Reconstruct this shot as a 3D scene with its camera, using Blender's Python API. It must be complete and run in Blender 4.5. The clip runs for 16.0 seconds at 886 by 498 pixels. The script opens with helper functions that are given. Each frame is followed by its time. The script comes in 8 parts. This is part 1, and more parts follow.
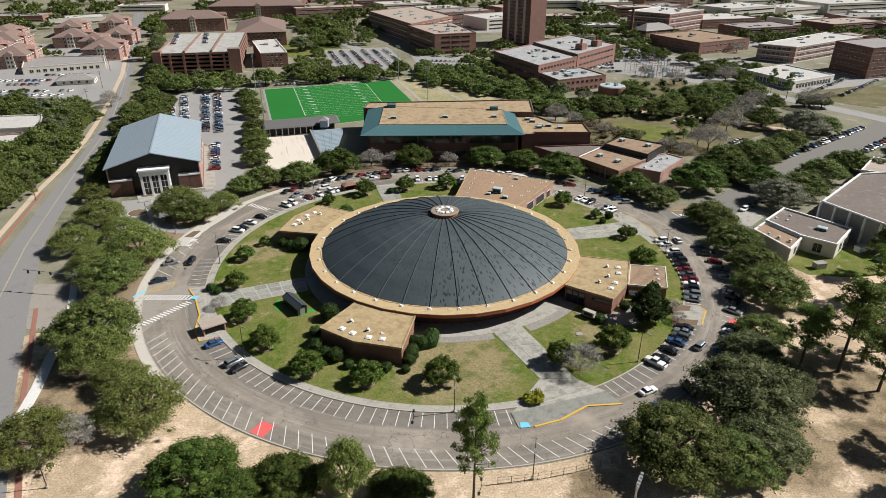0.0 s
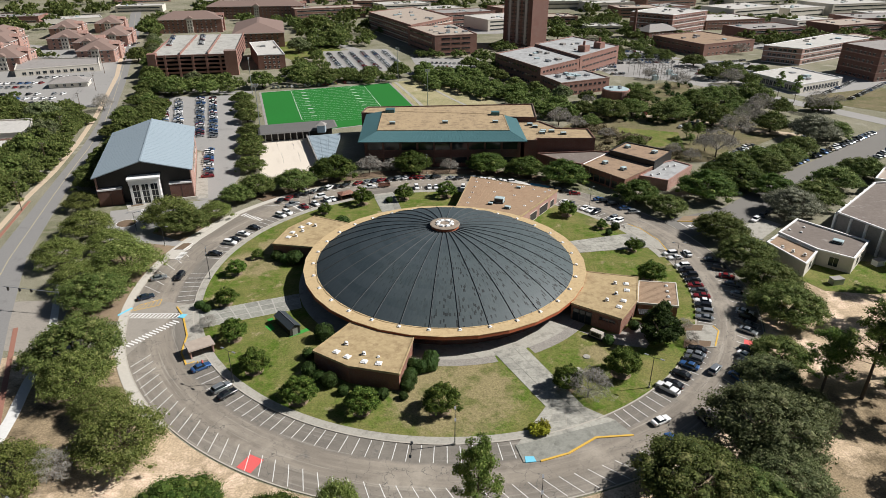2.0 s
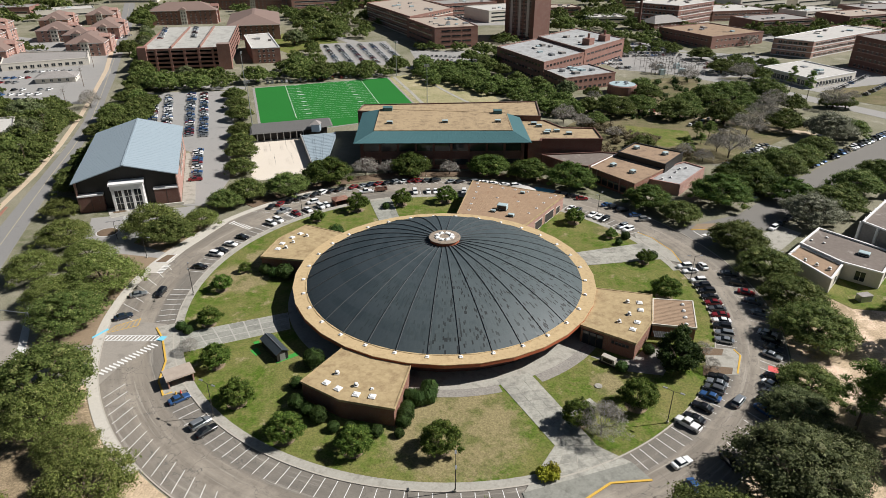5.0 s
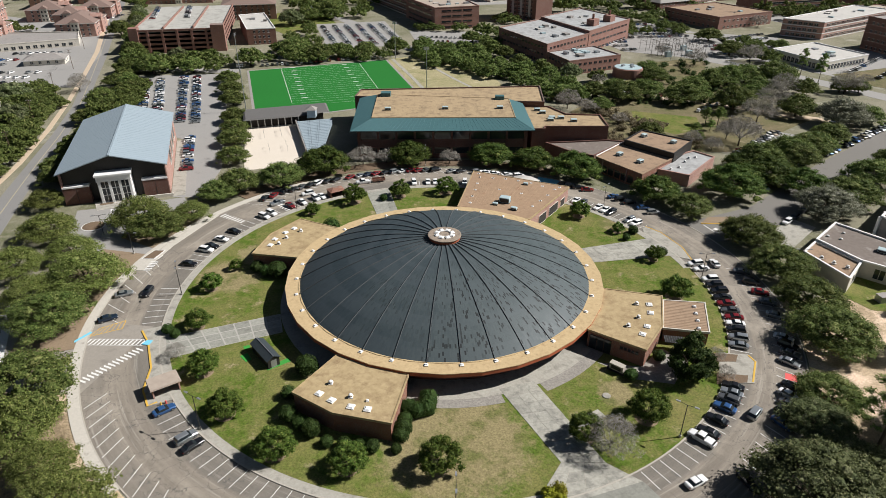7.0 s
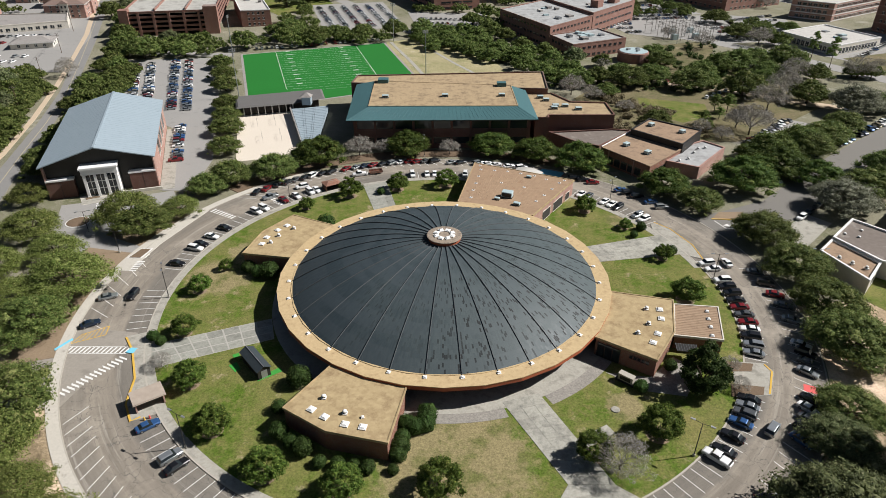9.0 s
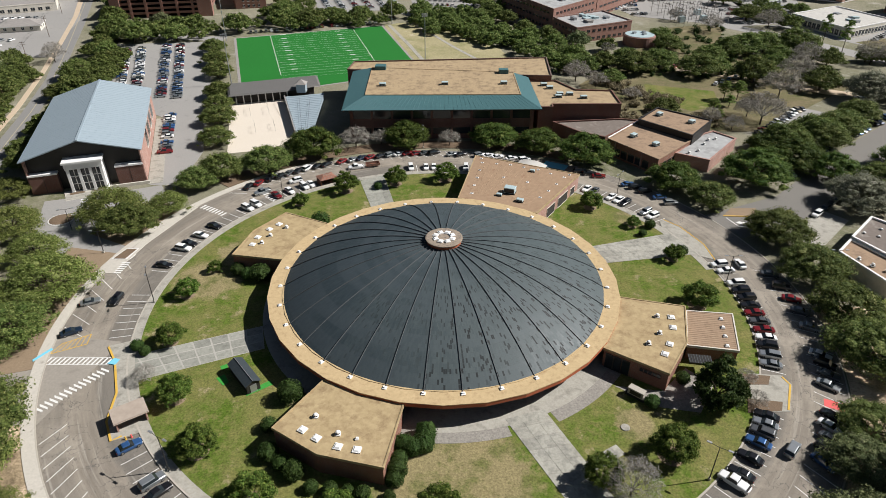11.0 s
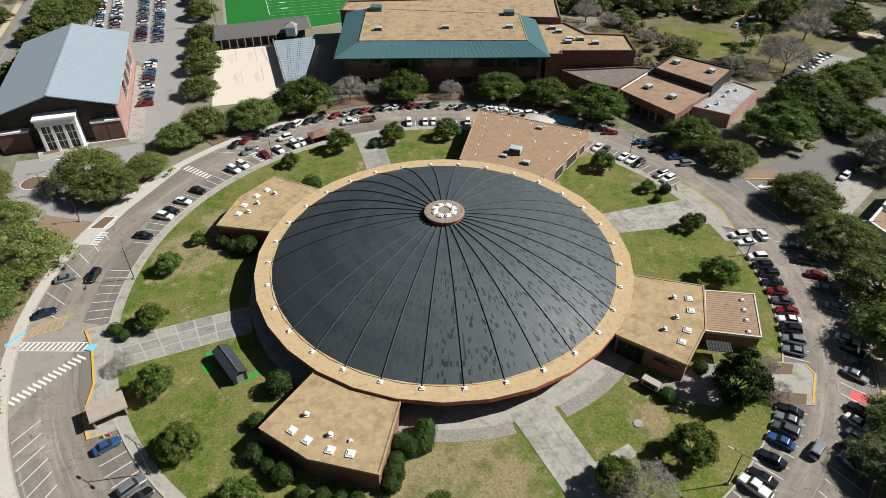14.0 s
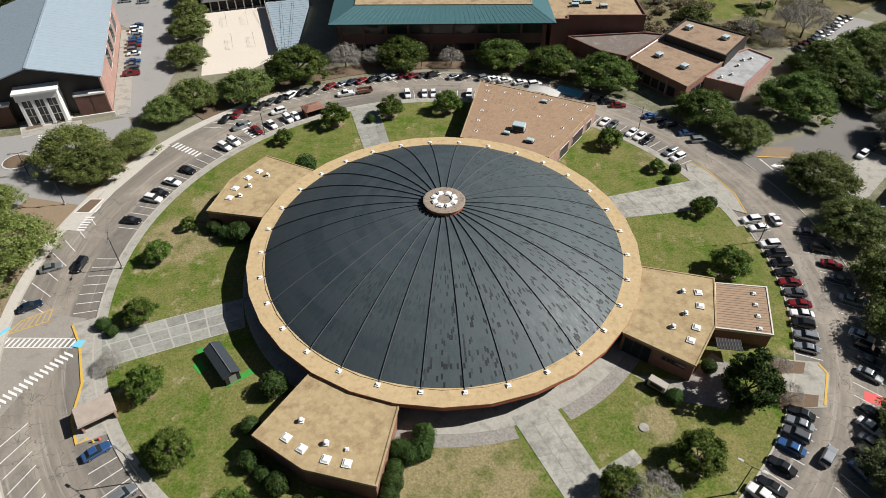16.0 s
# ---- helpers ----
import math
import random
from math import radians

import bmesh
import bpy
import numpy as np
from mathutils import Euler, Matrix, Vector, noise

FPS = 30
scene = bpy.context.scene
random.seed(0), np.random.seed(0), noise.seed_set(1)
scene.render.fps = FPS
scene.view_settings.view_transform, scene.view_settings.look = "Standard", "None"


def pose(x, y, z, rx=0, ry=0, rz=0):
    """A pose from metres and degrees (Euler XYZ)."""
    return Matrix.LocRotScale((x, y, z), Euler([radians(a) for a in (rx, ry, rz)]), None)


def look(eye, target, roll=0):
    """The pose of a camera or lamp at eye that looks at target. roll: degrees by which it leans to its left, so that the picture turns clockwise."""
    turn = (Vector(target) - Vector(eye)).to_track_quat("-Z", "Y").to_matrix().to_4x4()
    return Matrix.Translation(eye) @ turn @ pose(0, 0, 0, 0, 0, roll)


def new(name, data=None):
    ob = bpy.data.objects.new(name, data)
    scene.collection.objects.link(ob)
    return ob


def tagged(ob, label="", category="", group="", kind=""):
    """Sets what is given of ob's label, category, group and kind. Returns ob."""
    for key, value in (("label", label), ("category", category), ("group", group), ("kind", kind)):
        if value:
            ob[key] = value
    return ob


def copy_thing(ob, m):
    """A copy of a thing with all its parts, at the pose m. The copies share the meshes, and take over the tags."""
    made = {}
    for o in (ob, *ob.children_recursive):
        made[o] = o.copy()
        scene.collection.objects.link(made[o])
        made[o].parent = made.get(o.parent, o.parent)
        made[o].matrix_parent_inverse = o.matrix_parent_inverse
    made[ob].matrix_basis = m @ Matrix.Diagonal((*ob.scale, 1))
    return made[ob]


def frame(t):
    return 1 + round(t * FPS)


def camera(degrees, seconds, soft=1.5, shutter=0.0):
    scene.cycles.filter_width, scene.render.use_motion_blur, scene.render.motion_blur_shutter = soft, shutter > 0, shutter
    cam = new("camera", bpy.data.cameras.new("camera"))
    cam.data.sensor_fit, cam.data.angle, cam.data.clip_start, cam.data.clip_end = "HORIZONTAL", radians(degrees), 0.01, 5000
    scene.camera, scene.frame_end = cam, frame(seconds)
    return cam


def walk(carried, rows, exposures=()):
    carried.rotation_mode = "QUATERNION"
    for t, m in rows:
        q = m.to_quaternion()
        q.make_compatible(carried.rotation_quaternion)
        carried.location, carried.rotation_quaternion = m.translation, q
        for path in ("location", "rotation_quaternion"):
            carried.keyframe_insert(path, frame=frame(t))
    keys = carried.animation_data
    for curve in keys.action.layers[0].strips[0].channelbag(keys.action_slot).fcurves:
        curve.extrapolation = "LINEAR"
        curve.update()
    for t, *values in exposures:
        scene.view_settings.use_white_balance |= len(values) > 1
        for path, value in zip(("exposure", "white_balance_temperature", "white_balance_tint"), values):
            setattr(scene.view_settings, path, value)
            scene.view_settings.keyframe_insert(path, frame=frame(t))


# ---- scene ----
cam = camera(69.60, 16.0, soft=0.88)
# seconds, place, then pitch, yaw and roll in degrees
PATH = [
    (0, -0.222, -184.968, 94.864, -26.148, 0.091, 0.182),
    (0.5, -0.199, -182.549, 94.956, -26.163, 0.097, 0.188),
    (1, -0.195, -180.092, 95.027, -26.180, 0.107, 0.184),
    (1.5, -0.185, -177.604, 95.101, -26.183, 0.109, 0.181),
    (2, -0.181, -175.140, 95.183, -26.190, 0.117, 0.188),
    (2.5, -0.182, -172.645, 95.248, -26.189, 0.121, 0.190),
    (3, -0.179, -170.165, 95.308, -26.198, 0.131, 0.189),
    (3.5, -0.150, -167.661, 95.348, -26.259, 0.140, 0.179),
    (4, -0.094, -165.177, 95.400, -26.414, 0.147, 0.161),
    (6.5, -0.002, -152.929, 95.909, -28.418, 0.152, 0.187),
    (7, 0.009, -150.378, 95.938, -28.843, 0.157, 0.202),
    (7.5, -0.006, -147.848, 96.000, -29.265, 0.158, 0.206),
    (8, -0.016, -145.331, 96.062, -29.682, 0.150, 0.207),
    (8.5, -0.033, -142.872, 96.140, -30.102, 0.140, 0.208),
    (9, -0.042, -140.414, 96.276, -30.552, 0.118, 0.214),
    (11.5, 0.084, -127.773, 96.591, -33.001, 0.124, 0.188),
    (12, 0.106, -125.316, 96.662, -33.941, 0.135, 0.196),
    (12.5, 0.074, -122.869, 96.754, -34.932, 0.151, 0.183),
    (13, 0.072, -120.391, 96.878, -36.001, 0.145, 0.178),
    (13.5, 0.054, -117.894, 97.124, -37.045, 0.153, 0.187),
    (14, 0.051, -115.406, 97.487, -38.110, 0.158, 0.187),
    (14.5, 0.079, -112.926, 97.962, -39.193, 0.171, 0.191),
    (15, 0.100, -110.399, 98.555, -40.284, 0.179, 0.183),
    (15.5, 0.139, -107.951, 99.253, -41.340, 0.190, 0.189),
    (16, 0.144, -105.506, 99.970, -42.389, 0.200, 0.186),
]
walk(cam, [(t, pose(x, y, z) @ pose(0, 0, 0, 90 + tilt, 0, turn) @ pose(0, 0, 0, 0, 0, lean)) for t, x, y, z, tilt, turn, lean in PATH])

# ---- light: clear winter day, sun over the eastern side ----
SUN_EL, SUN_AZ = 41.5, 9.5   # elevation; direction towards the sun, degrees from +x towards +y
_d = Vector((math.cos(radians(SUN_AZ)) * math.cos(radians(SUN_EL)), math.sin(radians(SUN_AZ)) * math.cos(radians(SUN_EL)), math.sin(radians(SUN_EL))))
sun = new("sun", bpy.data.lights.new("sun", "SUN"))
sun.data.energy, sun.data.angle, sun.data.color = 5.1, radians(0.55), (1.0, 0.975, 0.95)
sun.matrix_world = look(_d * 300, (0, 0, 0))
world = bpy.data.worlds.new("world")
scene.world = world
world.use_nodes = True
_n = world.node_tree.nodes
_sky = _n.new("ShaderNodeTexSky")
_sky.sky_type, _sky.sun_disc = "NISHITA", False
_sky.sun_elevation, _sky.sun_rotation = radians(SUN_EL), radians(90 - SUN_AZ)
_bg = _n["Background"]
_bg.inputs["Strength"].default_value = 0.025
world.node_tree.links.new(_sky.outputs["Color"], _bg.inputs["Color"])
scene.view_settings.exposure = 0.38

# ---- materials ----
def nodes_of(name):
    m = bpy.data.materials.new(name)
    m.use_nodes = True
    return m, m.node_tree.nodes, m.node_tree.links, m.node_tree.nodes["Principled BSDF"]


def mix(n, l, fac, a, b, mode="MIX"):
    """A colour mix; fac, a and b are sockets or values."""
    x = n.new("ShaderNodeMix")
    x.data_type, x.blend_type = "RGBA", mode
    for s, v in ((x.inputs[0], fac), (x.inputs[6], a), (x.inputs[7], b)):
        if isinstance(v, bpy.types.NodeSocket):
            l.new(v, s)
        elif isinstance(v, (tuple, list)):
            s.default_value = (*v[:3], 1)
        else:
            s.default_value = v
    return x.outputs[2]


def ramp(n, l, src, lo, hi):
    x = n.new("ShaderNodeMapRange")
    x.inputs[1].default_value, x.inputs[2].default_value = lo, hi
    l.new(src, x.inputs[0])
    return x.outputs[0]


def noise_tex(n, l, vec, scale, detail=4.0, rough=0.6):
    x = n.new("ShaderNodeTexNoise")
    x.inputs["Scale"].default_value, x.inputs["Detail"].default_value, x.inputs["Roughness"].default_value = scale, detail, rough
    l.new(vec, x.inputs["Vector"])
    return x.outputs["Fac"]


def bump(n, l, src, bsdf, strength, distance):
    b = n.new("ShaderNodeBump")
    b.inputs["Strength"].default_value, b.inputs["Distance"].default_value = strength, distance
    l.new(src, b.inputs["Height"])
    l.new(b.outputs["Normal"], bsdf.inputs["Normal"])


def surface(name, a, b, big=0.08, fine=2.5, rough=0.85, metal=0.0, stain=None, stain_at=(0.58, 0.72), relief=0.02, vary=0.0, island=0.0, spec=0.3, world_space=True):
    """Two tones mixed by a large and a fine noise, with stains of a third tone, fine relief, and a shift of value per object or island."""
    m, n, l, p = nodes_of(name)
    if world_space:
        vec = n.new("ShaderNodeNewGeometry").outputs["Position"]
    else:
        vec = n.new("ShaderNodeTexCoord").outputs["Object"]
    f1, f2 = noise_tex(n, l, vec, fine, 5), noise_tex(n, l, vec, big, 3)
    c = mix(n, l, ramp(n, l, f1, 0.3, 0.7), a, b)
    c = mix(n, l, ramp(n, l, f2, 0.35, 0.65), c, mix(n, l, 0.35, c, b))
    if stain:
        f3 = noise_tex(n, l, vec, big * 2.7, 6, 0.7)
        c = mix(n, l, ramp(n, l, f3, *stain_at), c, stain)
    if vary or island:
        if island:
            r = n.new("ShaderNodeNewGeometry").outputs["Random Per Island"]
        else:
            r = n.new("ShaderNodeObjectInfo").outputs["Random"]
        k = island or vary
        h = n.new("ShaderNodeHueSaturation")
        l.new(c, h.inputs["Color"])
        x = n.new("ShaderNodeMapRange")
        x.inputs[3].default_value, x.inputs[4].default_value = 1 - k, 1 + k
        l.new(r, x.inputs[0])
        l.new(x.outputs[0], h.inputs["Value"])
        c = h.outputs["Color"]
    l.new(c, p.inputs["Base Color"])
    p.inputs["Roughness"].default_value, p.inputs["Metallic"].default_value = rough, metal
    p.inputs["Specular IOR Level"].default_value = spec
    if relief:
        bump(n, l, f1, p, 0.6, relief)
    return m


def grass_material(name, green, dry, bare, bias=0.5, big=0.05, worn=(), tones=None, patch=0.59):
    """Winter lawn: green with straw-coloured and bare patches; worn lists dry areas as x, y, radius."""
    m, n, l, p = nodes_of(name)
    vec = n.new("ShaderNodeNewGeometry").outputs["Position"]
    f_big, f_mid, f_fine = noise_tex(n, l, vec, big, 4, 0.65), noise_tex(n, l, vec, 0.35, 6, 0.75), noise_tex(n, l, vec, 2.4, 6, 0.75)
    c = mix(n, l, ramp(n, l, f_big, bias - 0.1, bias + 0.14), green, dry)
    c = mix(n, l, ramp(n, l, f_mid, 0.46, 0.60), c, mix(n, l, 0.75, green, dry))
    bare_at = ramp(n, l, noise_tex(n, l, vec, big * 2.3, 6, 0.7), patch, patch + 0.12)
    c = mix(n, l, bare_at, c, bare)
    for x, y, r in worn:
        d = n.new("ShaderNodeVectorMath")
        d.operation = "DISTANCE"
        d.inputs[1].default_value = (x, y, 0.12)
        l.new(vec, d.inputs[0])
        w = n.new("ShaderNodeMath")
        w.operation = "MULTIPLY_ADD"
        w.inputs[1].default_value, w.inputs[2].default_value = -1.0 / r, 1.35
        l.new(d.outputs["Value"], w.inputs[0])
        k = n.new("ShaderNodeMath")
        k.operation = "ADD"
        l.new(w.outputs[0], k.inputs[0])
        l.new(f_mid, k.inputs[1])
        c = mix(n, l, ramp(n, l, k.outputs[0], 0.72, 1.02), c, mix(n, l, ramp(n, l, noise_tex(n, l, vec, 0.16, 5, 0.65), 0.38, 0.52), *(tones or (dry, bare))))
    c = mix(n, l, 0.74, c, mix(n, l, ramp(n, l, f_fine, 0.32, 0.68), (0.2, 0.2, 0.2), (0.8, 0.8, 0.8)), "OVERLAY")
    l.new(c, p.inputs["Base Color"])
    p.inputs["Roughness"].default_value, p.inputs["Specular IOR Level"].default_value = 0.95, 0.1
    bump(n, l, f_fine, p, 0.8, 0.06)
    return m


def brick_material(name, a, b, mortar, course=0.075, length=0.22):
    """Brickwork by height and by the run along the wall."""
    m, n, l, p = nodes_of(name)
    geo = n.new("ShaderNodeNewGeometry")
    sep = n.new("ShaderNodeSeparateXYZ")
    l.new(geo.outputs["Position"], sep.inputs[0])
    add = n.new("ShaderNodeMath")
    l.new(sep.outputs[0], add.inputs[0])
    l.new(sep.outputs[1], add.inputs[1])
    com = n.new("ShaderNodeCombineXYZ")
    l.new(add.outputs[0], com.inputs[0])
    l.new(sep.outputs[2], com.inputs[1])
    t = n.new("ShaderNodeTexBrick")
    t.inputs["Scale"].default_value = 1.0
    t.inputs["Brick Width"].default_value, t.inputs["Row Height"].default_value, t.inputs["Mortar Size"].default_value = length, course, 0.008
    for k, v in (("Color1", a), ("Color2", b), ("Mortar", mortar)):
        t.inputs[k].default_value = (*v, 1)
    l.new(com.outputs[0], t.inputs["Vector"])
    f = noise_tex(n, l, geo.outputs["Position"], 0.25, 5)
    c = mix(n, l, ramp(n, l, f, 0.4, 0.8), t.outputs["Color"], tuple(0.72 * v for v in a))
    l.new(c, p.inputs["Base Color"])
    p.inputs["Roughness"].default_value = 0.9
    bump(n, l, t.outputs["Fac"], p, 0.3, 0.01)
    return m


def dome_material():
    """Dark roofing sheets laid along the slope: their tone and gloss differ from sheet to sheet. Sun glare on one side
    is painted into the colour.
    """
    m, n, l, p = nodes_of("dome_roofing")
    pos = n.new("ShaderNodeNewGeometry").outputs["Position"]
    sep = n.new("ShaderNodeSeparateXYZ")
    l.new(pos, sep.inputs[0])

    def op(kind, a, b=None):
        x = n.new("ShaderNodeMath")
        x.operation = kind
        for s, v in zip(x.inputs, (a, b)):
            if isinstance(v, bpy.types.NodeSocket):
                l.new(v, s)
            elif v is not None:
                s.default_value = v
        return x.outputs[0]
    ang = op("ARCTAN2", sep.outputs[1], sep.outputs[0])
    rad = op("SQRT", op("ADD", op("MULTIPLY", sep.outputs[0], sep.outputs[0]), op("MULTIPLY", sep.outputs[1], sep.outputs[1])))
    com = n.new("ShaderNodeCombineXYZ")
    l.new(rad, com.inputs[0])
    l.new(op("MULTIPLY", ang, 560 / (2 * math.pi)), com.inputs[1])
    t = n.new("ShaderNodeTexBrick")
    t.offset, t.squash, t.offset_frequency = 0.37, 1.0, 3
    for k, v in (("Scale", 1.0), ("Brick Width", 0.95), ("Row Height", 1.0), ("Mortar Size", 0.03), ("Bias", 0.0)):
        t.inputs[k].default_value = v
    t.inputs["Color1"].default_value, t.inputs["Color2"].default_value, t.inputs["Mortar"].default_value = (0, 0, 0, 1), (1, 1, 1, 1), (0.5, 0.5, 0.5, 1)
    l.new(com.outputs[0], t.inputs["Vector"])
    sheet = n.new("ShaderNodeRGBToBW")
    l.new(t.outputs["Color"], sheet.inputs[0])
    dark = ramp(n, l, sheet.outputs[0], 0.85, 0.89)
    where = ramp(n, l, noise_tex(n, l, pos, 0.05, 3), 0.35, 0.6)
    # Sun glare painted in: sheets towards the south-east are lighter and more contrasted.
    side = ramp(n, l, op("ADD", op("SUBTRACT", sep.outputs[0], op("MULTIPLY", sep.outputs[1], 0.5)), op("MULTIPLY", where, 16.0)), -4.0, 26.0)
    # Dark sheets are strengthened on this side to imitate the glare.
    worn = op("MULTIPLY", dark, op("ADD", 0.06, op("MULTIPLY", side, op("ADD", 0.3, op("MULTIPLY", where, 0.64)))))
    streak = noise_tex(n, l, com.outputs[0], 0.5, 4)
    base = mix(n, l, ramp(n, l, streak, 0.3, 0.7), (0.027, 0.040, 0.048), (0.046, 0.063, 0.071))
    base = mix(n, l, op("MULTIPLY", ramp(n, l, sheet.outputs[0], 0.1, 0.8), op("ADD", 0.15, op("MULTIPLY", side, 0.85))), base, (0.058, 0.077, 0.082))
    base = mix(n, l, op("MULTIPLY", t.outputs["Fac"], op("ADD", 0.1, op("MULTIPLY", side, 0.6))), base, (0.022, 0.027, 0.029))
    ring = n.new("ShaderNodeCombineXYZ")
    l.new(rad, ring.inputs[0])
    l.new(op("MULTIPLY", ang, 2.0), ring.inputs[1])
    base = mix(n, l, op("MULTIPLY", ramp(n, l, noise_tex(n, l, ring.outputs[0], 0.28, 1.0, 0.4), 0.48, 0.53), 0.42), base, (0.062, 0.078, 0.088))
    # Lighter tone of the sunlit side, put into the colour.
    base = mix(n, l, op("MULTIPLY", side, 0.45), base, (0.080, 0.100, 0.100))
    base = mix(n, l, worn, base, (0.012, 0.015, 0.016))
    l.new(base, p.inputs["Base Color"])
    rough = n.new("ShaderNodeMapRange")
    rough.inputs[3].default_value, rough.inputs[4].default_value = 0.52, 0.66
    l.new(sheet.outputs[0], rough.inputs[0])
    l.new(rough.outputs[0], p.inputs["Roughness"])
    p.inputs["Specular IOR Level"].default_value = 0.35
    bump(n, l, noise_tex(n, l, pos, 1.2, 4), p, 0.25, 0.03)
    return m


M_ground = grass_material("winter_ground", (0.125, 0.130, 0.070), (0.255, 0.235, 0.175), (0.38, 0.36, 0.31), 0.45, 0.02)
M_lawn = grass_material("lawn", (0.080, 0.126, 0.017), (0.190, 0.172, 0.064), (0.33, 0.27, 0.165), 0.522, 0.075,
                        ((2.0, -57.0, 15.0), (-62.0, 7.0, 9.0), (-56.0, 20.0, 7.0), (57.0, 41.0, 5.0), (38.0, -42.0, 4.0)), ((0.128, 0.132, 0.046), (0.245, 0.205, 0.105)))
M_scrub = grass_material("dry_scrub", (0.10, 0.105, 0.042), (0.185, 0.152, 0.09), (0.31, 0.25, 0.165), 0.46, 0.06)
M_dirt = grass_material("sandy_earth", (0.27, 0.205, 0.13), (0.50, 0.385, 0.262), (0.70, 0.54, 0.40), 0.42, 0.045, ((-88.0, -60.0, 14.0), (-76.0, -72.0, 9.0), (-90.0, -76.0, 8.0), (94.0, -64.0, 12.0), (70.0, -84.0, 12.0), (104.0, -94.0, 9.0), (92.0, -86.0, 12.0), (30.0, -97.0, 7.0), (-44.0, -100.0, 7.0)), ((0.15, 0.115, 0.072), (0.28, 0.215, 0.135)), 0.5)
M_straw = grass_material("straw_slope", (0.20, 0.20, 0.088), (0.36, 0.315, 0.185), (0.48, 0.42, 0.30), 0.42, 0.05)
M_asphalt = surface("lot_asphalt", (0.205, 0.192, 0.172), (0.160, 0.150, 0.135), 0.05, 3.0, 0.9, stain=(0.12, 0.113, 0.102), stain_at=(0.6, 0.78), relief=0.02)


def drive_material():
    """Old asphalt: bands worn along the drive by wheels, patches, and a net of sealed cracks."""
    m, n, l, p = nodes_of("worn_drive_asphalt")
    pos = n.new("ShaderNodeNewGeometry").outputs["Position"]
    sep = n.new("ShaderNodeSeparateXYZ")
    l.new(pos, sep.inputs[0])
    ang = n.new("ShaderNodeMath")
    ang.operation = "ARCTAN2"
    l.new(sep.outputs[1], ang.inputs[0])
    l.new(sep.outputs[0], ang.inputs[1])
    rad = n.new("ShaderNodeVectorMath")
    rad.operation = "LENGTH"
    l.new(pos, rad.inputs[0])
    com = n.new("ShaderNodeCombineXYZ")
    turn = n.new("ShaderNodeMath")
    turn.operation = "MULTIPLY"
    turn.inputs[1].default_value = 7.0
    l.new(ang.outputs[0], turn.inputs[0])
    l.new(turn.outputs[0], com.inputs[0])
    l.new(rad.outputs["Value"], com.inputs[1])
    c = mix(n, l, ramp(n, l, noise_tex(n, l, com.outputs[0], 0.55, 5, 0.65), 0.32, 0.68), (0.182, 0.158, 0.130), (0.285, 0.249, 0.203))
    c = mix(n, l, ramp(n, l, noise_tex(n, l, pos, 0.07, 5, 0.7), 0.50, 0.68), c, (0.345, 0.303, 0.248))
    c = mix(n, l, ramp(n, l, noise_tex(n, l, pos, 0.19, 6, 0.75), 0.60, 0.70), c, (0.13, 0.122, 0.112))
    wob = n.new("ShaderNodeMath")
    wob.operation = "MULTIPLY_ADD"
    wob.inputs[1].default_value = 2.2
    l.new(noise_tex(n, l, pos, 0.22, 4), wob.inputs[0])
    l.new(rad.outputs["Value"], wob.inputs[2])
    c = mix(n, l, ramp(n, l, wob.outputs[0], 81.2, 80.2), c, mix(n, l, 0.55, c, (0.125, 0.118, 0.106)))
    c = mix(n, l, ramp(n, l, wob.outputs[0], 87.0, 88.2), c, mix(n, l, 0.3, c, (0.15, 0.14, 0.125)))
    dust = n.new("ShaderNodeCombineXYZ")
    slow = n.new("ShaderNodeMath")
    slow.operation = "MULTIPLY"
    slow.inputs[1].default_value = 3.0
    l.new(ang.outputs[0], slow.inputs[0])
    l.new(slow.outputs[0], dust.inputs[0])
    l.new(rad.outputs["Value"], dust.inputs[1])
    c = mix(n, l, ramp(n, l, noise_tex(n, l, dust.outputs[0], 0.9, 6, 0.7), 0.55, 0.66), c, mix(n, l, 0.5, c, (0.42, 0.385, 0.33)))
    v = n.new("ShaderNodeTexVoronoi")
    v.feature = "DISTANCE_TO_EDGE"
    v.inputs["Scale"].default_value = 0.24
    w = n.new("ShaderNodeVectorMath")
    w.operation = "ADD"
    ns = n.new("ShaderNodeTexNoise")
    ns.inputs["Scale"].default_value, ns.inputs["Detail"].default_value = 0.35, 4
    l.new(pos, ns.inputs["Vector"])
    sc = n.new("ShaderNodeVectorMath")
    sc.operation = "SCALE"
    sc.inputs["Scale"].default_value = 5.0
    l.new(ns.outputs["Color"], sc.inputs[0])
    l.new(pos, w.inputs[0])
    l.new(sc.outputs[0], w.inputs[1])
    l.new(w.outputs[0], v.inputs["Vector"])
    c = mix(n, l, mix(n, l, ramp(n, l, noise_tex(n, l, pos, 0.05, 2), 0.38, 0.52), (0, 0, 0), ramp(n, l, v.outputs["Distance"], 0.016, 0.004)), c, (0.125, 0.115, 0.102))
    fine = noise_tex(n, l, pos, 5.0, 4)
    c = mix(n, l, 0.35, c, mix(n, l, fine, (0.2, 0.2, 0.2), (0.8, 0.8, 0.8)), "OVERLAY")
    l.new(c, p.inputs["Base Color"])
    p.inputs["Roughness"].default_value, p.inputs["Specular IOR Level"].default_value = 0.9, 0.25
    bump(n, l, fine, p, 0.5, 0.02)
    return m


